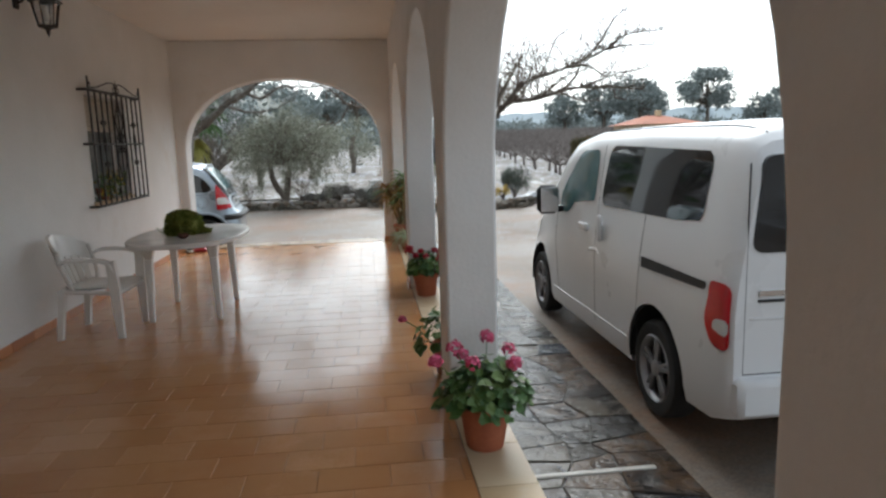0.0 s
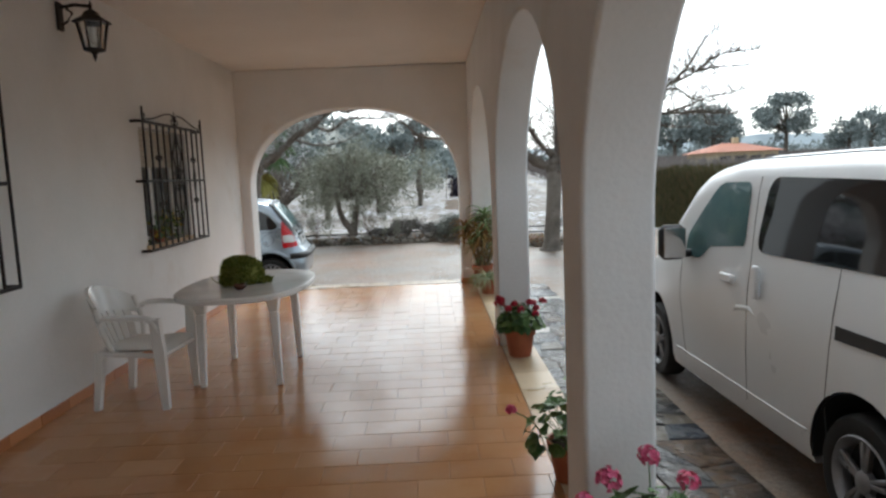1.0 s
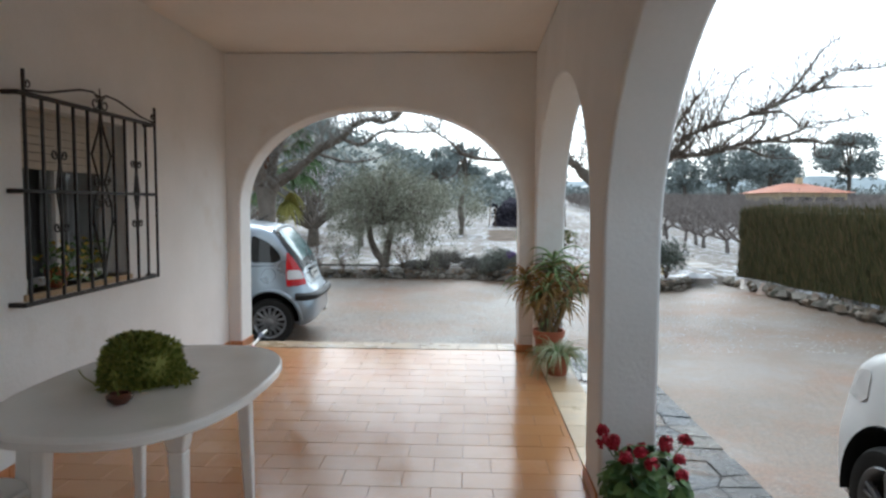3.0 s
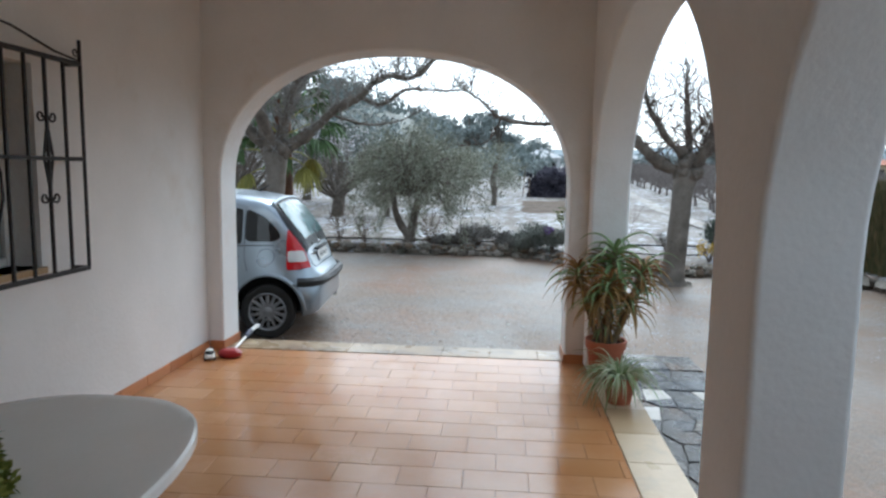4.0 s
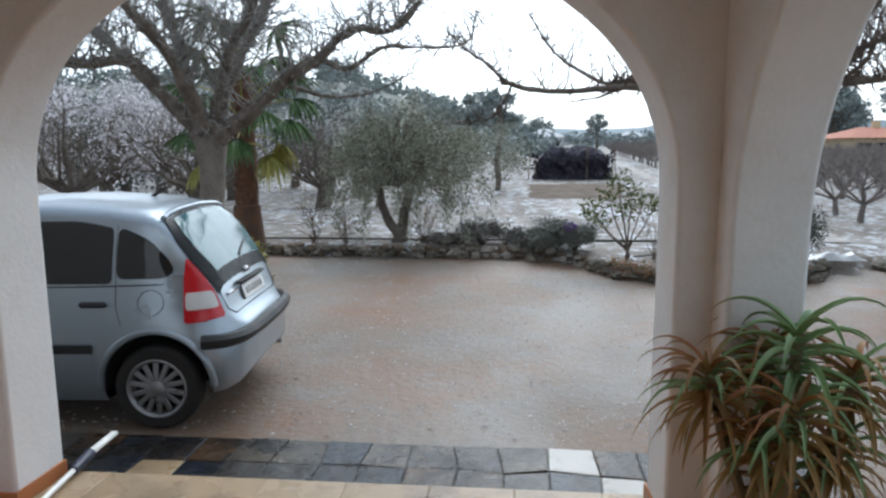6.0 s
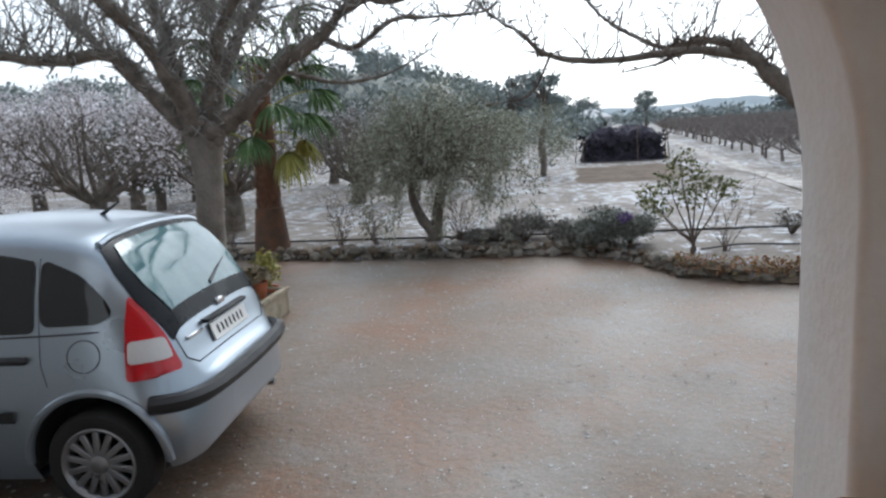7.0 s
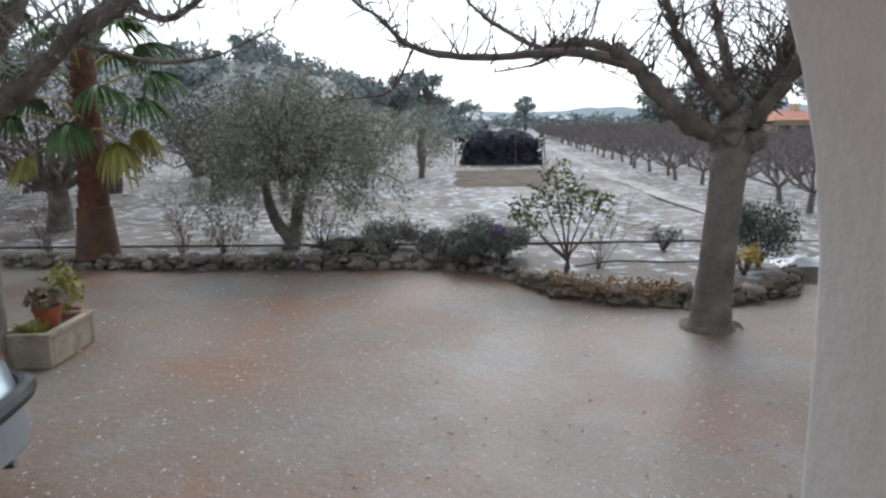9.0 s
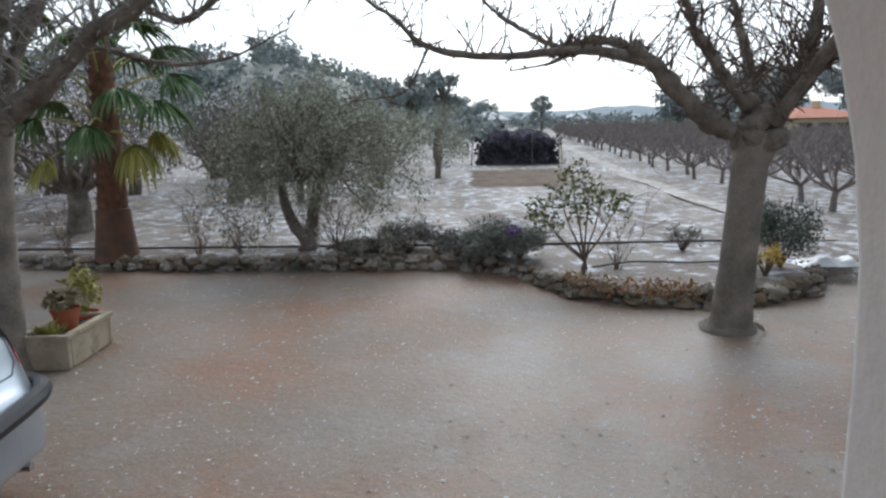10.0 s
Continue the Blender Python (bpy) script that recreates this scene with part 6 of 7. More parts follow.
def almond(x, y, h, r, bloom, seed, label):
    t = thing("almond_tree", label, "tree", pose(x, y, ground_z(x, y)), group="almond trees")
    a, b = Acc(), Acc()
    small_tree(a, (0, 0, 0), h, r, seed, 11, 2.0)
    a.tube([(0, 0, -0.1), (0.05, 0, 0.5), (0.0, 0, h * 0.32)], [0.26, 0.2, 0.17], 9)
    for _ in range(10):
        d = rdir()
        q = Vector((d.x * r, d.y * r, h * (0.62 + 0.36 * d.z)))
        a.tube(smooth_path([(0, 0, h * 0.26), q * 0.5 + Vector((rnd(-0.2, 0.2), rnd(-0.2, 0.2), h * 0.16)), q], 3, 0.08), [0.07, 0.058, 0.046, 0.036, 0.028, 0.02, 0.012], 5, False)
        for _ in range(9):
            shoot(a, q.lerp(Vector((0, 0, h * 0.5)), rnd(0, 0.5)), (rdir() + Vector((0, 0, 0.4))).normalized(), rnd(0.4, 0.9), 0.012, 2)
        leaf_cloud(b, q, r * 0.5, h * 0.24, int(bloom * 1.7), 0.085, 0.06)
    part("bare_crown", a, BARK, t)
    if bloom:
        part("blossom", b, BLOSSOM, t, "white blossom", 0)


for x, y, h, r, bl, sd in ((-10.6, 24.5, 3.4, 2.1, 330, 1), (-14.5, 25.5, 3.6, 2.2, 330, 2), (-8.8, 26.0, 3.0, 1.9, 90, 3), (-12.5, 31, 3.4, 2.1, 260, 4), (-18.5, 28, 3.6, 2.2, 260, 5), (-6.5, 33, 3.2, 2.0, 60, 6), (-9.5, 38, 3.2, 2.1, 120, 7), (-16, 38, 3.4, 2.2, 160, 8), (-5.2, 27.5, 2.6, 1.6, 0, 9), (-6.4, 21.8, 3.0, 1.9, 45, 10), (-9.6, 21.6, 3.0, 1.9, 60, 11)):
    almond(x, y, h, r, bl, sd, "almond tree in white blossom with dark trunk" if bl > 80 else "almond tree with dark trunk and sparse blossom")
random.seed(7)
for x, y, s in ((-3.4, 27.5, 1.0), (-1.6, 31.5, 1.1), (0.3, 36.0, 1.1), (-2.8, 40.0, 1.2), (0.2, 47.0, 1.3), (-5.5, 46.0, 1.3)):
    t = thing("olive_tree", "round olive tree at the edge of the field", "tree", pose(x, y, ground_z(x, y)), group="field olives")
    a, b = Acc(), Acc()
    a.tube(smooth_path([(0, 0, -0.1), (0.05, 0, 0.5), (-0.05, 0, 1.1), (0.05, 0.1, 1.9)], 3, 0.02), 0.12 * s, 8)
    for _ in range(20):
        d = rdir()
        leaf_cloud(b, (d.x * 1.1 * s, d.y * 1.1 * s, 1.5 * s + d.z * 0.8 * s), 0.5 * s, 0.45 * s, 110, 0.14, 0.05, 0.2)
    part("trunk", a, BARK, t)
    part("crown", b, OLIVE, t, "grey-green leaf clumps", 0)


# added trees: a dark mass for the shade under and behind the almond crowns
for x, y, s in ((-9.5, 30.5, 1.5), (-13.5, 34.5, 1.7), (-7.2, 36.0, 1.5), (-17.5, 33.0, 1.8), (-12.0, 27.8, 1.2)):
    t = thing("dark_backing_tree", "evergreen added to stand for the shade behind the almond trees", "tree", pose(x, y, ground_z(x, y)), group="dark evergreens")
    a, b = Acc(), Acc()
    a.tube(smooth_path([(0, 0, -0.1), (0.05, 0, 0.5), (-0.05, 0, 1.1), (0.05, 0.1, 1.9)], 3, 0.02), 0.14 * s, 8)
    for _ in range(26):
        d = rdir()
        leaf_cloud(b, (d.x * 1.25 * s, d.y * 1.25 * s, 1.45 * s + d.z * 0.85 * s), 0.5 * s, 0.45 * s, 110, 0.16, 0.06, 0.1)
    part("trunk", a, BARK, t)
    part("crown", b, PINE, t, "dark green leaf clumps", 0)


# ---------- the planted bed ----------
def shrub(x, y, r, h, n, mt, label, cat="shrub", ln=0.05, wd=0.018, stems=14):
    s = thing("shrub", label, cat, pose(x, y, ground_z(x, y + 0.15) - 0.01), group="bed shrubs")
    a, b = Acc(), Acc()
    for _ in range(stems):
        w = rnd(0, 2 * math.pi)
        e = Vector((math.cos(w) * r * rnd(0.3, 0.9), math.sin(w) * r * rnd(0.3, 0.9), h * rnd(0.5, 1.0)))
        if mt is DRYLEAF:
            shoot(b, Vector((rnd(-0.06, 0.06), rnd(-0.06, 0.06), -0.02)), (e.normalized() + Vector((0, 0, 0.3))).normalized(), e.length * 1.15, 0.007, 2)
        else:
            b.tube([(0, 0, -0.02), e * 0.5 + Vector((0, 0, h * 0.1)), e], [0.012, 0.008, 0.004], 4, False)
        leaf_cloud(a, e, r * 0.4, h * 0.32, n // stems, ln, wd, -0.4)
        if mt in (SAGE, PINE):
            leaf_cloud(a, e * 0.75, r * 0.45, h * 0.4, n // stems, ln, wd, -0.4)
    part("stem_mass", b, TWIG, s)["kind"] = "stuff"
    part("foliage", a, mt, s, smooth=0)
    return s


for x, y, r, h in ((-0.55, 19.1, 0.36, 0.16), (-0.25, 19.1, 0.42, 0.20), (0.2, 19.05, 0.45, 0.42), (0.62, 19.15, 0.36, 0.30), (0.1, 19.5, 0.4, 0.34), (0.9, 18.9, 0.34, 0.20)):
    shrub(x, y, r * 1.1, h, 1500, DUSKY, "low sprawling dusky twiggy shrub on the bed edge", ln=0.055)
for x, y, r, h in ((1.05, 19.0, 0.25, 0.24), (1.45, 18.65, 0.42, 0.46), (1.82, 18.35, 0.36, 0.38), (1.3, 18.5, 0.3, 0.26)):
    shrub(x, y, r, h, 1900, SAGE, "low grey-green lavender-like shrub on the bed edge", ln=0.06)
cf = thing("citrus_bush", "young bush with yellowish green leaves on thin stems", "bush", pose(2.5, 17.3, ZG + 0.18))
a, b = Acc(), Acc()
for dx, hz in ((-0.62, 0.85), (-0.35, 1.05), (-0.12, 1.3), (0.1, 1.1), (0.3, 0.95), (0.5, 0.9), (-0.45, 0.65), (0.0, 0.8)):
    e = Vector((dx * 0.9, rnd(-0.3, 0.3), hz))
    b.tube(smooth_path([(0.0, 0, -0.05), (0.03, 0, 0.18), (dx * 0.5, e.y * 0.5, hz * 0.6), e], 3, 0.01), [0.022, 0.02, 0.018, 0.016, 0.014, 0.012, 0.01, 0.008, 0.006, 0.005], 5, False)
    leaf_cloud(a, e, 0.2, 0.2, 130, 0.075, 0.03)
part("stem_mass", b, TWIG, cf)["kind"] = "stuff"
part("foliage", a, CITRUS, cf, "yellowish green leaves", 0)
shrub(5.12, 17.6, 0.46, 0.72, 2000, PINE, "dark green rounded shrub beside the tree", ln=0.06)
shrub(4.68, 17.05, 0.2, 0.35, 420, YELLOW, "small yellow-leaved plant in the bed", ln=0.06)
shrub(4.3, 18.9, 0.3, 0.3, 500, DUSKY, "small dark weed clump in the bed")
shrub(-3.0, 19.1, 0.35, 0.7, 240, DRYLEAF, "dry twiggy rose bush in the bed", ln=0.04)
shrub(-2.4, 19.1, 0.3, 0.5, 160, DRYLEAF, "dry twiggy rose bush in the bed", ln=0.04)
shrub(-0.9, 19.3, 0.45, 0.65, 120, DRYLEAF, "bare twiggy bush in the bed", ln=0.04, stems=26)
shrub(3.0, 17.6, 0.4, 0.8, 60, DRYLEAF, "bare thin sapling in the bed", ln=0.04, stems=10)
shrub(-5.2, 19.3, 0.35, 0.55, 200, DRYLEAF, "dry twiggy rose bush in the bed", ln=0.04)
pf = thing("purple_flowers", "small clump of purple flowers in the bed", "flower", pose(1.72, 18.15, ZG + 0.2))
a = Acc()
leaf_cloud(a, (0, 0, 0.42), 0.11, 0.09, 160, 0.05, 0.035)
part("flowers", a, PURPLE, pf, smooth=0)
b = Acc()
for _ in range(12):
    b.tube([(rnd(-0.03, 0.03), rnd(-0.03, 0.03), -0.02), (rnd(-0.1, 0.1), rnd(-0.1, 0.1), 0.42)], 0.004, 4)
part("stems", b, SAGE, pf)
sc = thing("succulents", "orange and green ground-cover succulents hanging over the stones", "plant", pose(0, 0, 0))
a = Acc()
for i in range(900):
    x = rnd(2.25, 3.6)
    y = bed_y(x) + rnd(-0.14, 0.12)
    a.leaf(Vector((x, y, ZG + rnd(0.12, 0.30))), rdir(), rdir(), rnd(0.03, 0.07), rnd(0.02, 0.035))
for i in range(700):
    x = rnd(-3.4, 5.4)
    y = bed_y(x) + rnd(-0.10, 0.10)
    if noise.noise(Vector((x * 1.7, 3, 0))) > -0.1:
        a.leaf(Vector((x, y, ZG + rnd(0.10, 0.24))), rdir(), rdir(), rnd(0.03, 0.06), rnd(0.012, 0.025))
ORANGE = mat("reddened_succulent", [(0.14, 0.13, 0.06), (0.34, 0.15, 0.07), (0.42, 0.21, 0.10), (0.3, 0.26, 0.12)], 0.5, per="island", bump=0)
part("leaves", a, ORANGE, sc, smooth=0)
solid("garden_hose", Acc().tube(smooth_path([(2.7, 17.6, ZG + 0.225), (3.3, 17.9, ZG + 0.23), (4.1, 17.8, ZG + 0.23), (4.9, 17.9, ZG + 0.24)], 6), 0.014, 6), BLACK_PLASTIC, "black irrigation hose lying on the bed", "hose")
solid("irrigation_pipe", Acc().tube([(-8, 19.6, ZG + 0.23), (-3, 19.55, ZG + 0.23), (2.5, 19.4, ZG + 0.24), (5.2, 19.5, ZG + 0.24)], 0.02, 6), BLACK_PLASTIC, "long dark irrigation pipe behind the bed", "pipe")
wh = Acc()
for i in range(8):
    wh.tube([(-1.1 + i * 0.1, 19.25, ZG + 0.24), (-0.9 + i * 0.09, 19.35, ZG + 0.30), (-0.6 + i * 0.08, 19.3, ZG + 0.25)], 0.03, 5)
solid("log_pile", wh, BARK, "few dark cut branches lying under the olive", "logs")
st = Acc()
for j in range(13):
    for i in range(21):
        x, y = -0.42 + 0.042 * i, -0.2 + 0.033 * j
        e = max(0, min(1, 5 * min(i / 20, 1 - i / 20, j / 12, 1 - j / 12)))
        st.v.append((x + 0.03 * noise.noise(Vector((x * 6, y * 6, 4))), y, 0.006 + e * (0.07 + 0.07 * noise.noise(Vector((x * 5, y * 7, 9))) + 0.05 * noise.noise(Vector((x * 15, y * 15, 2))))))
st.f = [(j * 21 + i, j * 21 + i + 1, (j + 1) * 21 + i + 1, (j + 1) * 21 + i) for j in range(12) for i in range(20)]
solid("white_sheeting", st, SHEET, "white plastic sheeting folded on the bed edge", "sheeting", pose(5.82, 17.75, ZG + 0.19))


# ---------- concrete trough and its plants ----------
def build_trough():
    t = thing("planter_trough", "weathered concrete planter trough with soil beside the car", "planter", pose(-2.43, 14.52, ZG, 0, 0, 3))
    for lo, hi in (((-0.45, 0, 0), (0, 0.06, 0.31)), ((-0.45, 0.76, 0), (0, 0.82, 0.31)), ((-0.06, 0.062, 0), (0, 0.758, 0.31)), ((-0.45, 0.062, 0), (-0.39, 0.758, 0.31))):
        part("side_panel", Acc().box(lo, hi, 0.01), CONCRETE, t)
    part("bottom", Acc().box((-0.388, 0.062, 0.0), (-0.062, 0.758, 0.078), 0.01), CONCRETE, t)
    part("rim", Acc().box((0.002, -0.01, 0.265), (0.016, 0.83, 0.312), 0.006), CONCRETE, t)
    part("soil", Acc().box((-0.39, 0.06, 0.08), (-0.06, 0.76, 0.26), 0.01), SOIL, t)
    a = Acc()
    for i in range(30):
        w = rnd(0, 6.28)
        a.blade((-0.2 + rnd(-0.08, 0.08), 0.12, 0.25), (math.cos(w) * 0.5, math.sin(w) * 0.5, 1.2), rnd(0.12, 0.22), 0.03, 0.9, 5)
    part("leaves", a, PALMYELLOW, t, "yellow-green leaves")
    g = thing("potted_succulent", "terracotta pot with reddish fleshy plant standing on the trough", "plant", pose(-2.66, 14.92, ZG + 0.26))
    top = pot(g, 0.12, 0.2)
    a = Acc()
    for i in range(120):
        d = rdir()
        round_leaf(a, Vector((d.x * 0.17, d.y * 0.17, top + 0.06 + abs(d.z) * 0.12)), (d + Vector((0, 0, 0.5))).normalized(), rnd(0.025, 0.045))
    part("foliage", a, DRYLEAF, g, smooth=0)
    t2 = thing("potted_plant", "yellow-leaved plant in a pot by the tree", "plant", pose(-2.75, 15.35, ZG))
    top = pot(t2, 0.15, 0.3)
    a = Acc()
    leaf_cloud(a, (0, 0, top + 0.25), 0.18, 0.25, 300, 0.07, 0.035)
    part("foliage", a, PALMYELLOW, t2, smooth=0)


build_trough()

# ---------- hedge, houses and distance ----------
hg = thing("cypress_hedge", "tall clipped dark green cypress hedge along the yard", "hedge", pose(0, 0, 0))
core, lf = Acc(), Acc()
hx = lambda y: 6.95 + (18.1 - y) * 0.075
for i in range(12):
    y0 = 18.0 - i * 1.9
    y1 = y0 - 1.9
    core.add([(hx(y) + d, y, z) for y in (y0, y1) for d in (0.08, 0.9) for z in (ZG, 1.34)], [(0, 1, 5, 4), (1, 3, 7, 5), (3, 2, 6, 7), (0, 2, 3, 1), (4, 5, 7, 6)])
for _ in range(34000):
    y = 18.15 - 22 * random.random() ** 1.6
    u = random.random()
    top = 1.38 + 0.05 * noise.noise(Vector((y * 2, 0, 0)))
    if u < 0.72:
        p = Vector((hx(y) + rnd(-0.05, 0.10) + 0.06 * noise.noise(Vector((y * 1.5, 5, 0))), y, rnd(ZG + 0.02, top)))
    elif u < 0.86:
        p = Vector((hx(y) + rnd(0, 0.95), y, top + rnd(-0.06, 0.06)))
    else:
        p = Vector((hx(18.1) + rnd(0, 0.95), 18.08 + rnd(-0.05, 0.08), rnd(ZG, top)))
    lf.leaf(p - Vector((0, 0, 0.08)), (rdir() * 0.28 + Vector((-0.12, 0, 1.0))).normalized(), Vector((-1, rnd(-0.8, 0.8), 0.1)).normalized(), rnd(0.10, 0.24), rnd(0.012, 0.026))
part("core", core, HEDGE, hg)
part("foliage", lf, HEDGE, hg, "dense scale-like sprays", 0)


def house(x0, x1, y0, y1, zb, ze, zr, wall, label, nwin):
    h = thing("house", label, "house", group="far houses")
    part("wall", Acc().box((x0, y0, zb - 0.5), (x1, y1, ze), 0.02), wall, h)
    o = 0.5
    mx0, mx1, my = x0 + (x1 - x0) * 0.35, x1 - (x1 - x0) * 0.35, (y0 + y1) / 2
    r = Acc().add([(x0 - o, y0 - o, ze), (x1 + o, y0 - o, ze), (x1 + o, y1 + o, ze), (x0 - o, y1 + o, ze), (mx0, my, zr), (mx1, my, zr)], [(0, 1, 5, 4), (1, 2, 5), (2, 3, 4, 5), (3, 0, 4), (3, 2, 1, 0)])
    rf = part("roof", r, ROOFTILE if wall is CREAM else FARWHITE, h, "low hipped tile roof", 0)
    part("chimney", Acc().box((mx0 + 1.0, my - 0.3, zr - 0.8), (mx0 + 1.5, my + 0.2, zr + 0.5), 0.03), wall, rf)
    for i in range(nwin):
        xw = x0 + (x1 - x0) * (i + 0.5) / nwin
        w = part("window", Acc().box((xw - 0.5, y0 - 0.06, zb + 0.9), (xw + 0.5, y0 - 0.01, min(ze - 0.3, zb + 2.0)), 0.01), WOOD, h)
        part("pane", Acc().box((xw - 0.42, y0 - 0.075, zb + 0.98), (xw + 0.42, y0 - 0.061, min(ze - 0.38, zb + 1.92)), 0.005), CARGLASS, w)


house(27.0, 32.6, 60, 67, 0.2, 2.55, 3.45, CREAM, "cream house with terracotta hipped roof beyond the hedge", 4)
house(5.0, 13.0, 150, 158, 2.0, 4.8, 6.6, FARWHITE, "distant low white house", 3)
house(-7.0, -1.0, 170, 176, 3.0, 6.3, 7.6, FARWHITE, "distant low white house", 2)
house(30, 36, 180, 186, 3.0, 5.5, 6.8, FARWHITE, "distant low white house", 2)

sd = thing("netted_stack", "large stack covered with dark netting on a pale pad", "stack", pose(2.2, 44, 0.05))
NX, NY = 40, 14
sm = Acc()
for j in range(NY + 1):
    for i in range(NX + 1):
        u, v = i / NX, j / NY
        x, y = u * 4.3, v * 2.6
        e = min(u * 4.3, (1 - u) * 4.3, v * 2.6, (1 - v) * 2.6)
        z = (1.75 * min(1, 2.2 * u + 0.42) * min(1, 2.0 * (1 - u) + 0.62) * (0.8 + 0.2 * math.sin(math.pi * v)) + 0.42 * noise.noise(Vector((x * 2.2, y * 2.2, 1))) + 0.16 * noise.noise(Vector((x * 7, y * 7, 1)))) * min(1, e / 0.25)
        sm.v.append((x + 0.05 * noise.noise(Vector((x * 4, y * 4, 7))), y, z))
sm.f = [(j * (NX + 1) + i, j * (NX + 1) + i + 1, (j + 1) * (NX + 1) + i + 1, (j + 1) * (NX + 1) + i) for j in range(NY) for i in range(NX)]
part("net", sm, NET, sd, "dark crumpled netting")
rag = Acc()
for _ in range(900):
    rag.leaf(Vector((rnd(0, 4.3), rnd(-0.1, 0.25), rnd(0.05, 1.35))), rdir(), rdir(), rnd(0.15, 0.4), rnd(0.08, 0.2))
part("folds", rag, NET, sd, smooth=0)
for x in (-0.3, 0.1, 2.9, 4.3, 4.5):
    part("post", Acc().tube([(x, -0.15, -0.3), (x + rnd(-0.15, 0.15), -0.1, rnd(1.1, 2.0))], 0.03, 6), WOOD, sd)
part("pad", Acc().box((-0.6, -0.9, -0.4), (4.9, 3.2, 0.0), 0.05), CONCRETE, sd, "pale concrete pad")
bk = Acc()
for j in range(31):
    for i in range(25):
        u, v = i / 24, j / 30
        x, y = (1.25 + 0.35 * v) + (3.9 + 1.2 * v) * u + 0.12 * noise.noise(Vector((u * 9, v * 9, 1))), 31.2 + 9.2 * v + 0.3 * noise.noise(Vector((u * 7, v * 5, 6)))
        e = min(1, 9 * min(u, 1 - u, v, 1 - v))
        bk.v.append((x, y, ground_z(x, y) - 0.05 + e * (0.13 + 0.12 * noise.noise(Vector((x * 1.6, y * 1.2, 8))))))
bk.f = [(j * 25 + i, j * 25 + i + 1, (j + 1) * 25 + i + 1, (j + 1) * 25 + i) for j in range(30) for i in range(24)]
solid("soil_bank", bk, BANKSOIL, "bare brown soil bank in the field", "soil", kind="structure")
tr_ = Acc()
for j in range(60):
    y = 19.5 + j * 1.5
    z = max(ground_z(6.7, y), ground_z(7.9, y)) + 0.018
    w = 0.08 * math.sin(j)
    w += 0.085 * (y - 23.5)
    tr_.v += [(6.72 + w, y, z), (7.36 + w, y, z)]
tr_.f = [(2 * j, 2 * j + 1, 2 * j + 3, 2 * j + 2) for j in range(59)]
TRACK = ground_mat("dirt_track", [(0.20, 0.168, 0.138), (0.28, 0.245, 0.205)], 0.5, 0.8, (0.5, 0.5, 0.51), (0.5, 0.66), 1.6)
solid("dirt_track", tr_, TRACK, "pale dirt track between field and orchard", "track", kind="structure")

hill = Acc()
HN = 60
for j in range(14):
    for i in range(HN + 1):
        x, y = -130 + 140 * i / HN, 78 + 6 * j
        ridge = 13.0 * max(0, min(1, (8 - x) / 34)) ** 0.8 * max(0, min(1, (y - 78) / 34))
        hill.v.append((x, y, 0.4 + ridge + 1.2 * noise.noise(Vector((x * 0.06, y * 0.06, 2))) * min(1, ridge / 4)))
hill.f = [(j * (HN + 1) + i, j * (HN + 1) + i + 1, (j + 1) * (HN + 1) + i + 1, (j + 1) * (HN + 1) + i) for j in range(13) for i in range(HN)]
solid("wooded_hill", hill, SAGE, "low hill under pine wood", "hill", kind="structure")
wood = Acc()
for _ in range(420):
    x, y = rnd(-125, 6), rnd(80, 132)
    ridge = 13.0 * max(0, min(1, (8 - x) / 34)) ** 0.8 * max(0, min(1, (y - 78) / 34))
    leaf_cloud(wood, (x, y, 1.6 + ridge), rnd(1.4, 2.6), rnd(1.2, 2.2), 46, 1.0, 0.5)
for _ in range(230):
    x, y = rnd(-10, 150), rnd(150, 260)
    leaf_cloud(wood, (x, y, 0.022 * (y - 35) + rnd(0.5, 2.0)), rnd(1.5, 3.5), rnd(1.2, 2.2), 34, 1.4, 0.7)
solid("pine_wood", wood, FARWOOD, "far pine and scrub woodland in haze-paled colour", "woodland", kind="stuff", smooth=0)


def pine(x, y, zb, h, r, n, label):
    t = thing("pine_tree", label, "tree", pose(x, y, zb), group="far pines")
    a, b = Acc(), Acc()
    a.tube([(0, 0, -0.5), (0.1, 0, h * 0.5), (0, 0, h * 0.92)], [0.35, 0.25, 0.08], 7)
    for _ in range(n):
        d = rdir() * random.random() ** 0.3
        c = (d.x * r, d.y * r, h * 0.66 + d.z * h * 0.32)
        leaf_cloud(b, c, r * 0.32, r * 0.24, 60, 0.75, 0.28)
        a.tube([(0, 0, h * 0.45), (c[0], c[1], c[2])], [0.1, 0.03], 4, False)
    part("trunk", a, BARK, t)
    # the crown takes the foliage colour that has the haze painted in
    part("crown", b, FARWOOD, t, "needle clumps paled by painted haze", 0)


for x, y, zb, h, r, n in ((55, 100, 1, 11, 4.2, 44), (43, 98, 1, 9.5, 4.0, 36), (38, 100, 1, 9, 4.0, 36), (33, 104, 1, 7.5, 3.2, 26), (48, 108, 1, 8.5, 3.6, 30), (68, 100, 1, 8, 3.2, 26), (75, 104, 1, 9, 2.2, 22), (84, 100, 1, 7, 3, 22), (62, 96, 1, 6, 3, 20),
                          (20, 150, 2.4, 7, 2.4, 18), (3.0, 165, 2.6, 8, 4.5, 30), (9.0, 168, 2.6, 7, 4.0, 24), (60, 140, 2, 9, 4, 26), (90, 120, 2, 10, 4, 26), (-28, 120, 12, 6, 4, 26), (0.0, 88, 2.0, 7.0, 2.6, 22), (-3.5, 84, 2, 6.5, 2.4, 20)):
    pine(x, y, zb, h, r, n, "round-headed pine in the distance with painted haze")
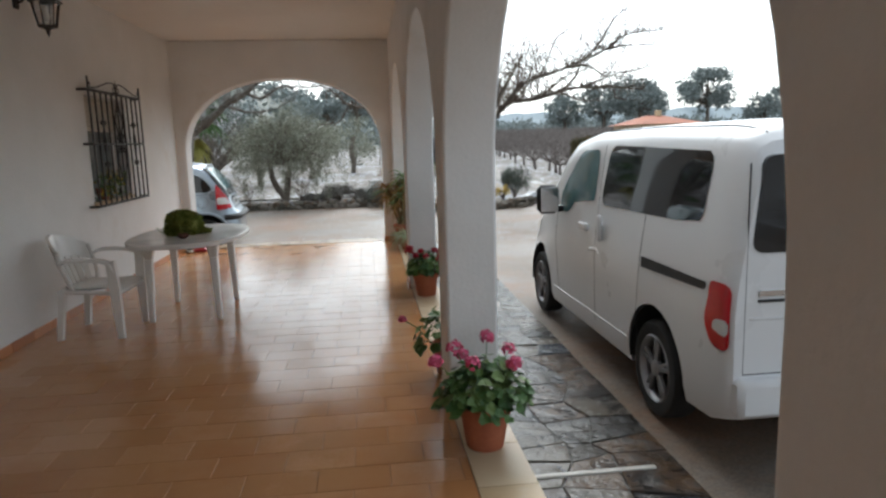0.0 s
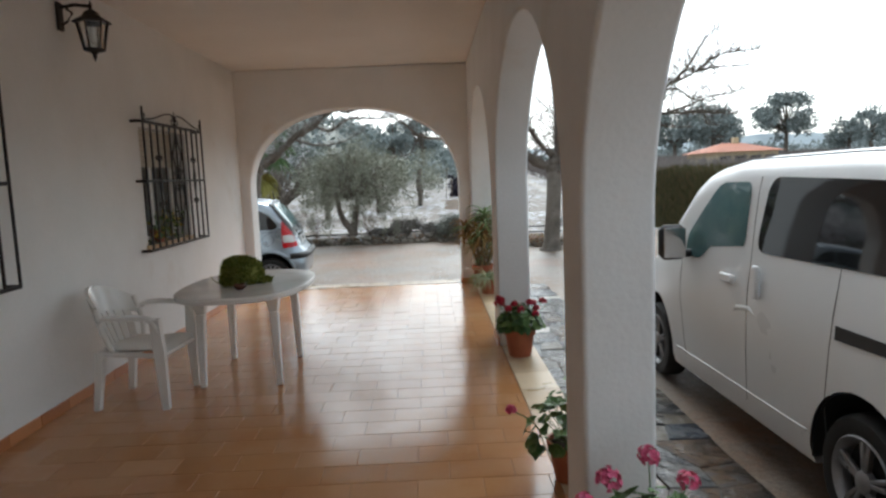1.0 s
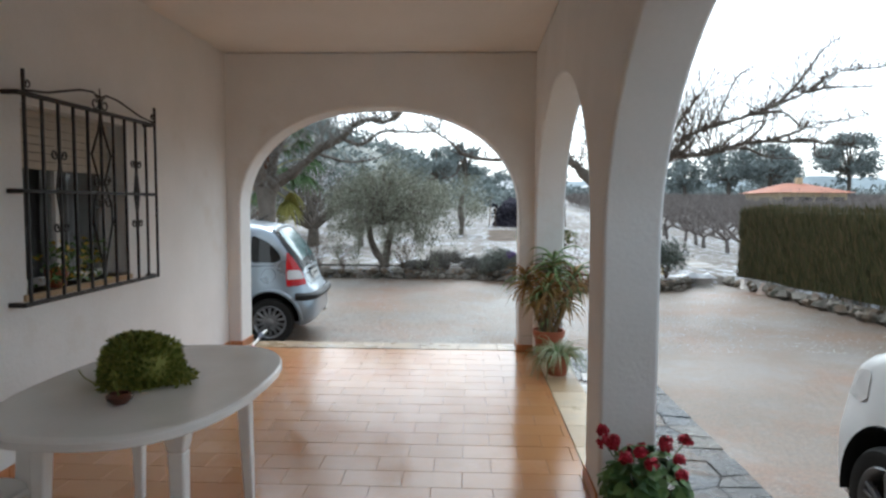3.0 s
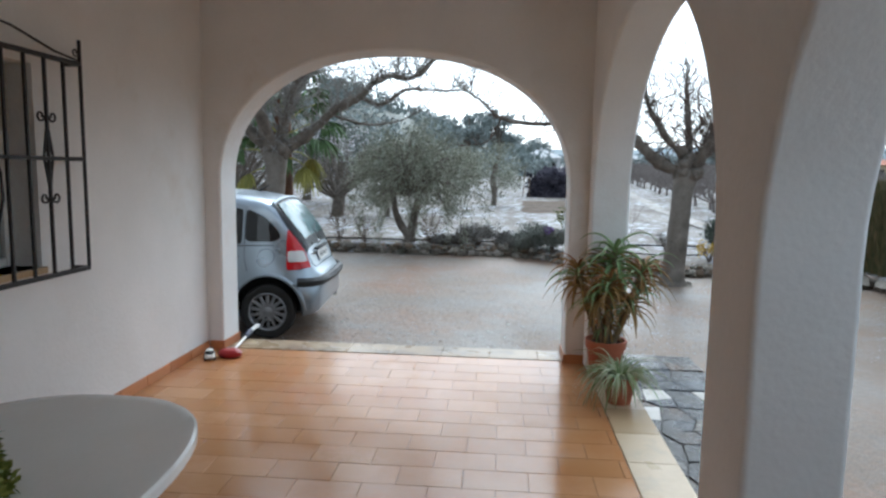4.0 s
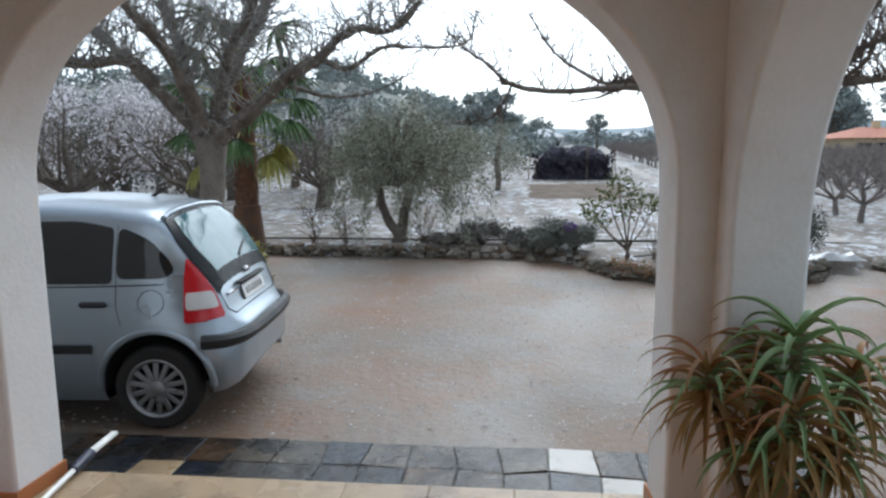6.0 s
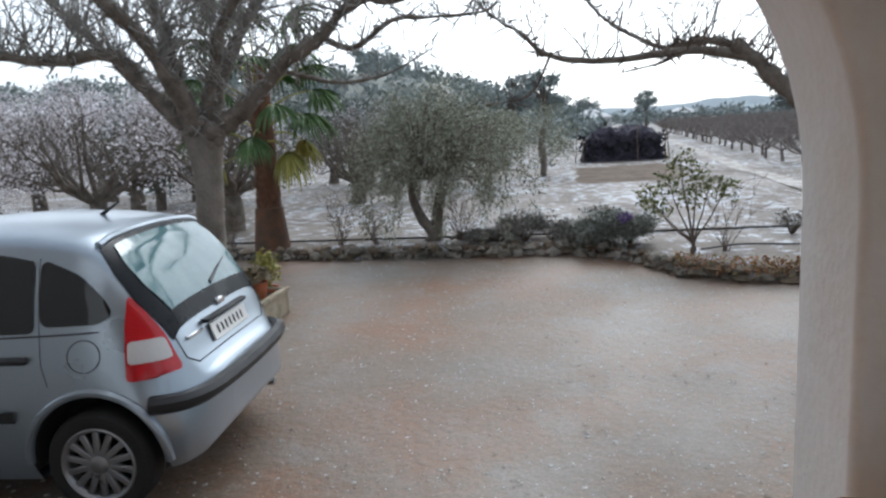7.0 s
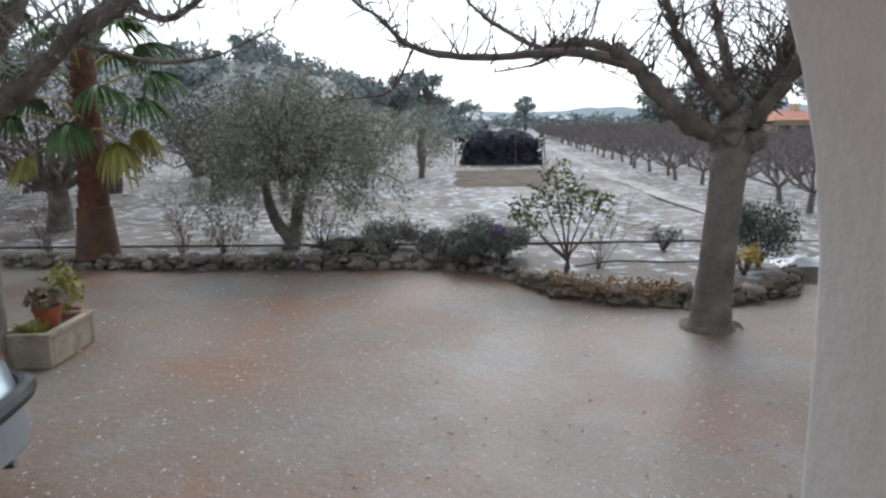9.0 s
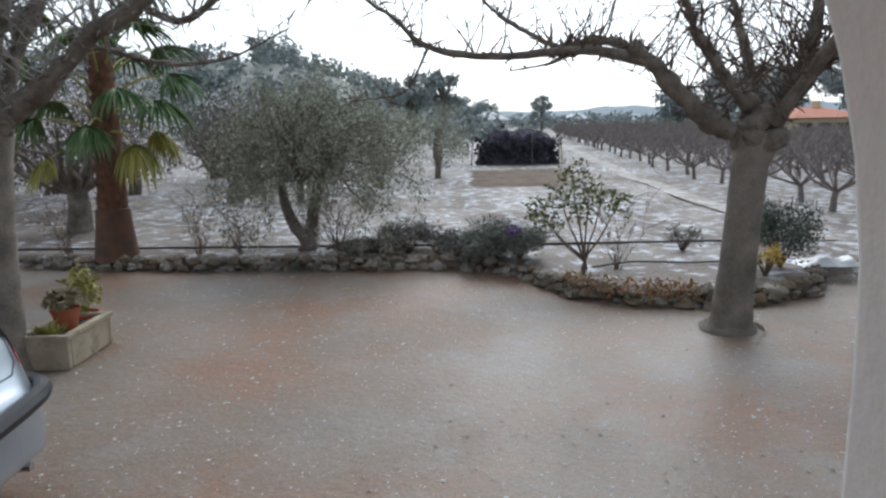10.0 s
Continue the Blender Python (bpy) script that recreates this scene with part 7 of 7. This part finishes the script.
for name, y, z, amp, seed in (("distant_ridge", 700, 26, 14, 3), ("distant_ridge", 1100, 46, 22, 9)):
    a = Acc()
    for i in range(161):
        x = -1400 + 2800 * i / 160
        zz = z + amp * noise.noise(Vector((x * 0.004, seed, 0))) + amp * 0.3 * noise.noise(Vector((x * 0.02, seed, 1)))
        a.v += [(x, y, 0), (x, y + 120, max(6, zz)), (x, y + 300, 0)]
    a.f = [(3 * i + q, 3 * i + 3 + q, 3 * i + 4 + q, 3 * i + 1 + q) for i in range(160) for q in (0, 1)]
    solid(name, a, HILL, "horizon hills with blue-grey haze in their colour", "hills", kind="structure")


# ---------- stones, slabs and tiles ----------
random.seed(11)
bw = thing("bed_wall", "low dry-stone edging of the planted bed", "edging", kind="structure")


def stone_mesh(seed):
    random.seed(seed)
    a = Acc()
    rows, cols = 5, 8
    for j in range(rows):
        th = math.pi * (j + 0.5) / rows
        for i in range(cols):
            ph = 2 * math.pi * i / cols
            r = 1 + rnd(-0.36, 0.3)
            a.v.append((r * math.sin(th) * math.cos(ph), r * math.sin(th) * math.sin(ph), r * math.cos(th)))
    for j in range(rows - 1):
        a.f += [(j * cols + i, j * cols + (i + 1) % cols, (j + 1) * cols + (i + 1) % cols, (j + 1) * cols + i) for i in range(cols)]
    a.f += [tuple(range(cols))[::-1], tuple((rows - 1) * cols + i for i in range(cols))]
    return a.mesh("stone", ROCK, 35)


stones = [stone_mesh(s) for s in range(8)]
random.seed(12)
line = [(-7.5, 19.2)] + [p for p in BED if -6 < p[0] < 5.8]
run = []
for (xa, ya), (xb, yb) in zip(line, line[1:]):
    n = max(1, int(math.hypot(xb - xa, yb - ya) / 0.105))
    run += [(xa + (xb - xa) * i / n, ya + (yb - ya) * i / n) for i in range(n)]
for c in range(2):
    for x, y in run:
        s = 0.042 + 0.085 * random.random() ** 2
        o = new("stone", stones[random.randrange(8)])
        o.parent = bw
        o.matrix_world = Matrix.Translation((x + rnd(-0.04, 0.04), y - 0.03 + 0.05 * c + rnd(-0.03, 0.03), ZG + 0.05 + c * 0.10 + rnd(-0.025, 0.03))) @ pose(0, 0, 0, 0, 0, rnd(0, 360)) @ Matrix.Diagonal((s * rnd(0.9, 1.5), s, s * rnd(0.6, 0.95), 1))
hw_ = thing("hedge_edging", "row of loose stones along the foot of the hedge", "edging", kind="structure")
for i in range(64):
    y = 17.9 - i * 0.14
    s = rnd(0.08, 0.17)
    o = new("stone", stones[random.randrange(8)])
    o.parent = hw_
    o.matrix_world = Matrix.Translation((hx(y) - 0.22 + rnd(-0.14, 0.14), y, ZG + s * 0.5)) @ pose(0, 0, 0, 0, 0, rnd(0, 360)) @ Matrix.Diagonal((s * rnd(0.9, 1.4), s, s * rnd(0.6, 0.9), 1))

# crazy paving round the porch, one slab after the other
pv = tagged(new("pavement", Acc().box((XO + 0.01, YS, ZG - 0.06), (2.66, 10.92, ZG + 0.012), 0.01).box((-3.6, YO + 0.02, ZG - 0.06), (XO + 0.008, 10.92, ZG + 0.012), 0.01).mesh("pavement", MORTAR)), "path of mixed slate and stone slabs round the porch", "pavement", kind="structure")


def slab(pts, mt):
    cx, cy = sum(p[0] for p in pts) / len(pts), sum(p[1] for p in pts) / len(pts)
    h = rnd(0.016, 0.026)
    tilt = rnd(-0.006, 0.006)
    n = len(pts)
    a = Acc()
    for k, z, sc in ((0, 0, 1.0), (1, h - 0.004, 1.0), (2, h, 0.97)):
        a.v += [((x - cx) * sc, (y - cy) * sc, z + (tilt * (x - cx) * 4 if k else 0)) for x, y in pts]
    a.f = [tuple(2 * n + i for i in range(n))] + [(k * n + i, k * n + (i + 1) % n, (k + 1) * n + (i + 1) % n, (k + 1) * n + i) for k in (0, 1) for i in range(n)]
    o = part("slab", a, mt, pv, smooth=0)
    o.location = (cx, cy, ZG + 0.004)


def pave(x0, x1, y0, y1, cols, rows, wild=0.32, pale=0.025):
    jit = {}

    def pt(i, j):
        if (i, j) not in jit:
            ex, ey = (0 if i in (0, cols) else 1), (0 if j in (0, rows) else 1)
            dx, dy = (x1 - x0) / cols, (y1 - y0) / rows
            jit[i, j] = (x0 + dx * i + ex * rnd(-wild, wild) * dx, y0 + dy * j + ey * rnd(-wild, wild) * dy)
        return jit[i, j]

    g = 0.972
    for j in range(rows):
        for i in range(cols):
            q = [pt(i, j), pt(i + 1, j), pt(i + 1, j + 1), pt(i, j + 1)]
            c = (sum(p[0] for p in q) / 4, sum(p[1] for p in q) / 4)
            q = [(c[0] + (x - c[0]) * g, c[1] + (y - c[1]) * g) for x, y in q]
            u = random.random()
            slab(q, MARBLE if u < pale else WETSTONE if u < 1.8 * pale else SLATE)


pave(XO + 0.03, 2.65, -1.0, 4.6, 3, 18, 0.36, 0.012)
pave(XO + 0.03, 2.65, 4.6, 9.8, 4, 22, 0.26, 0.03)
pave(-2.2, XO + 0.02, 9.9, 10.9, 14, 3, 0.10, 0.07)
pave(XO + 0.03, 2.65, 9.82, 10.9, 3, 4)
part("slab", Acc().box((1.72, 2.62, 0), (2.5, 2.66, 0.03), 0.006), MARBLE, pv).location = (0, 0, ZG + 0.002)

# pale stone slabs of the arcade sill and the threshold under the far arch
ss = Acc().box((0, 0, 0), (XO + 0.008 - XA - 0.02, 0.3985, 0.012), 0.003).mesh("sill_slab", SILLSTONE)
for i in range(33):
    o = new("sill_slab", ss)
    o.parent, o.location = floor, (XA + 0.02, YS + 0.01 + i * 0.40, -0.008)
ts = Acc().box((0, 0, 0), (0.3985, YO + 0.016 - YF - 0.06, 0.012), 0.003).mesh("threshold_slab", WETSTONE)
for i in range(8):
    o = new("threshold_slab", ts)
    o.parent, o.location = floor, (-1.74 + i * 0.4, YF + 0.06, -0.008)

# floor tiles in running bond: single tiles on the stretch that the walk passes nearest, the rest joined
TW, TL = 0.325, 0.205
tile = Acc().box((0.0012, 0.0012, 0), (TW - 0.0012, TL - 0.0012, 0.008), 0.0012).mesh("tile", TILE, 0)
rest = Acc()
rows = int((YF + 0.055 - YS) / TL)
for j in range(rows + 1):
    y = YF + 0.055 - (j + 1) * TL
    if y < YS:
        break
    off = -TW / 2 if j % 2 else 0
    for i in range(11):
        xa = XW + off + i * TW
        xb = xa + TW
        x0c, x1c = max(xa, XW + 0.001), min(xb, XA + 0.018)
        if x1c - x0c < 0.03:
            continue
        if j < 31 and x1c - x0c > TW - 0.001:
            o = new("tile", tile)
            o.parent, o.location = floor, (xa, y, -0.008 + rnd(-0.0008, 0.0004))
        else:
            rest.box((x0c + 0.0012, y + 0.0012, -0.008), (x1c - 0.0012, y + TL - 0.0012, rnd(-0.0006, 0.0002)), 0.0012)
o = part("tiles", rest, TILE_I, floor, smooth=0)
o["kind"] = "stuff"
# pebbles scattered over the yard
pb = Acc()
for _ in range(6500):
    x, y = rnd(-3, 7), 11.0 + 7.4 * random.random() ** 1.3
    if y > bed_y(x) - 0.3:
        continue
    s = 0.005 + 0.019 * random.random() ** 3
    z = ground_z(x, y)
    m = Matrix.Translation((x, y, z + s * 0.2)) @ pose(0, 0, 0, 0, 0, rnd(0, 360))
    pb.add([m @ Vector(p) for p in ((s, 0, 0), (0, s * 0.8, 0), (-s, 0.2 * s, 0), (0, -s * 0.7, 0), (0.1 * s, 0, s * 0.38))], [(0, 1, 4), (1, 2, 4), (2, 3, 4), (3, 0, 4)])
solid("pebbles", pb, PEBBLE, "loose pebbles on the gravel yard", "pebbles", kind="stuff", smooth=0)
hl = Acc()
for _ in range(3600):
    x, y = 2.2 + 2.0 * random.gauss(0, 1), 11.0 + 7.2 * random.random() ** 1.1
    if y > bed_y(x) - 0.2:
        continue
    q = 0.003 + 0.007 * random.random() ** 2
    z = ground_z(x, y)
    hl.add([(x + q, y, z), (x, y + q, z), (x - q, y, z), (x, y - q, z), (x, y, z + q * 0.7)], [(0, 1, 4), (1, 2, 4), (2, 3, 4), (3, 0, 4)])
solid("hailstones", hl, HAIL, "small white hailstones scattered on the gravel", "hail", kind="stuff", smooth=0)
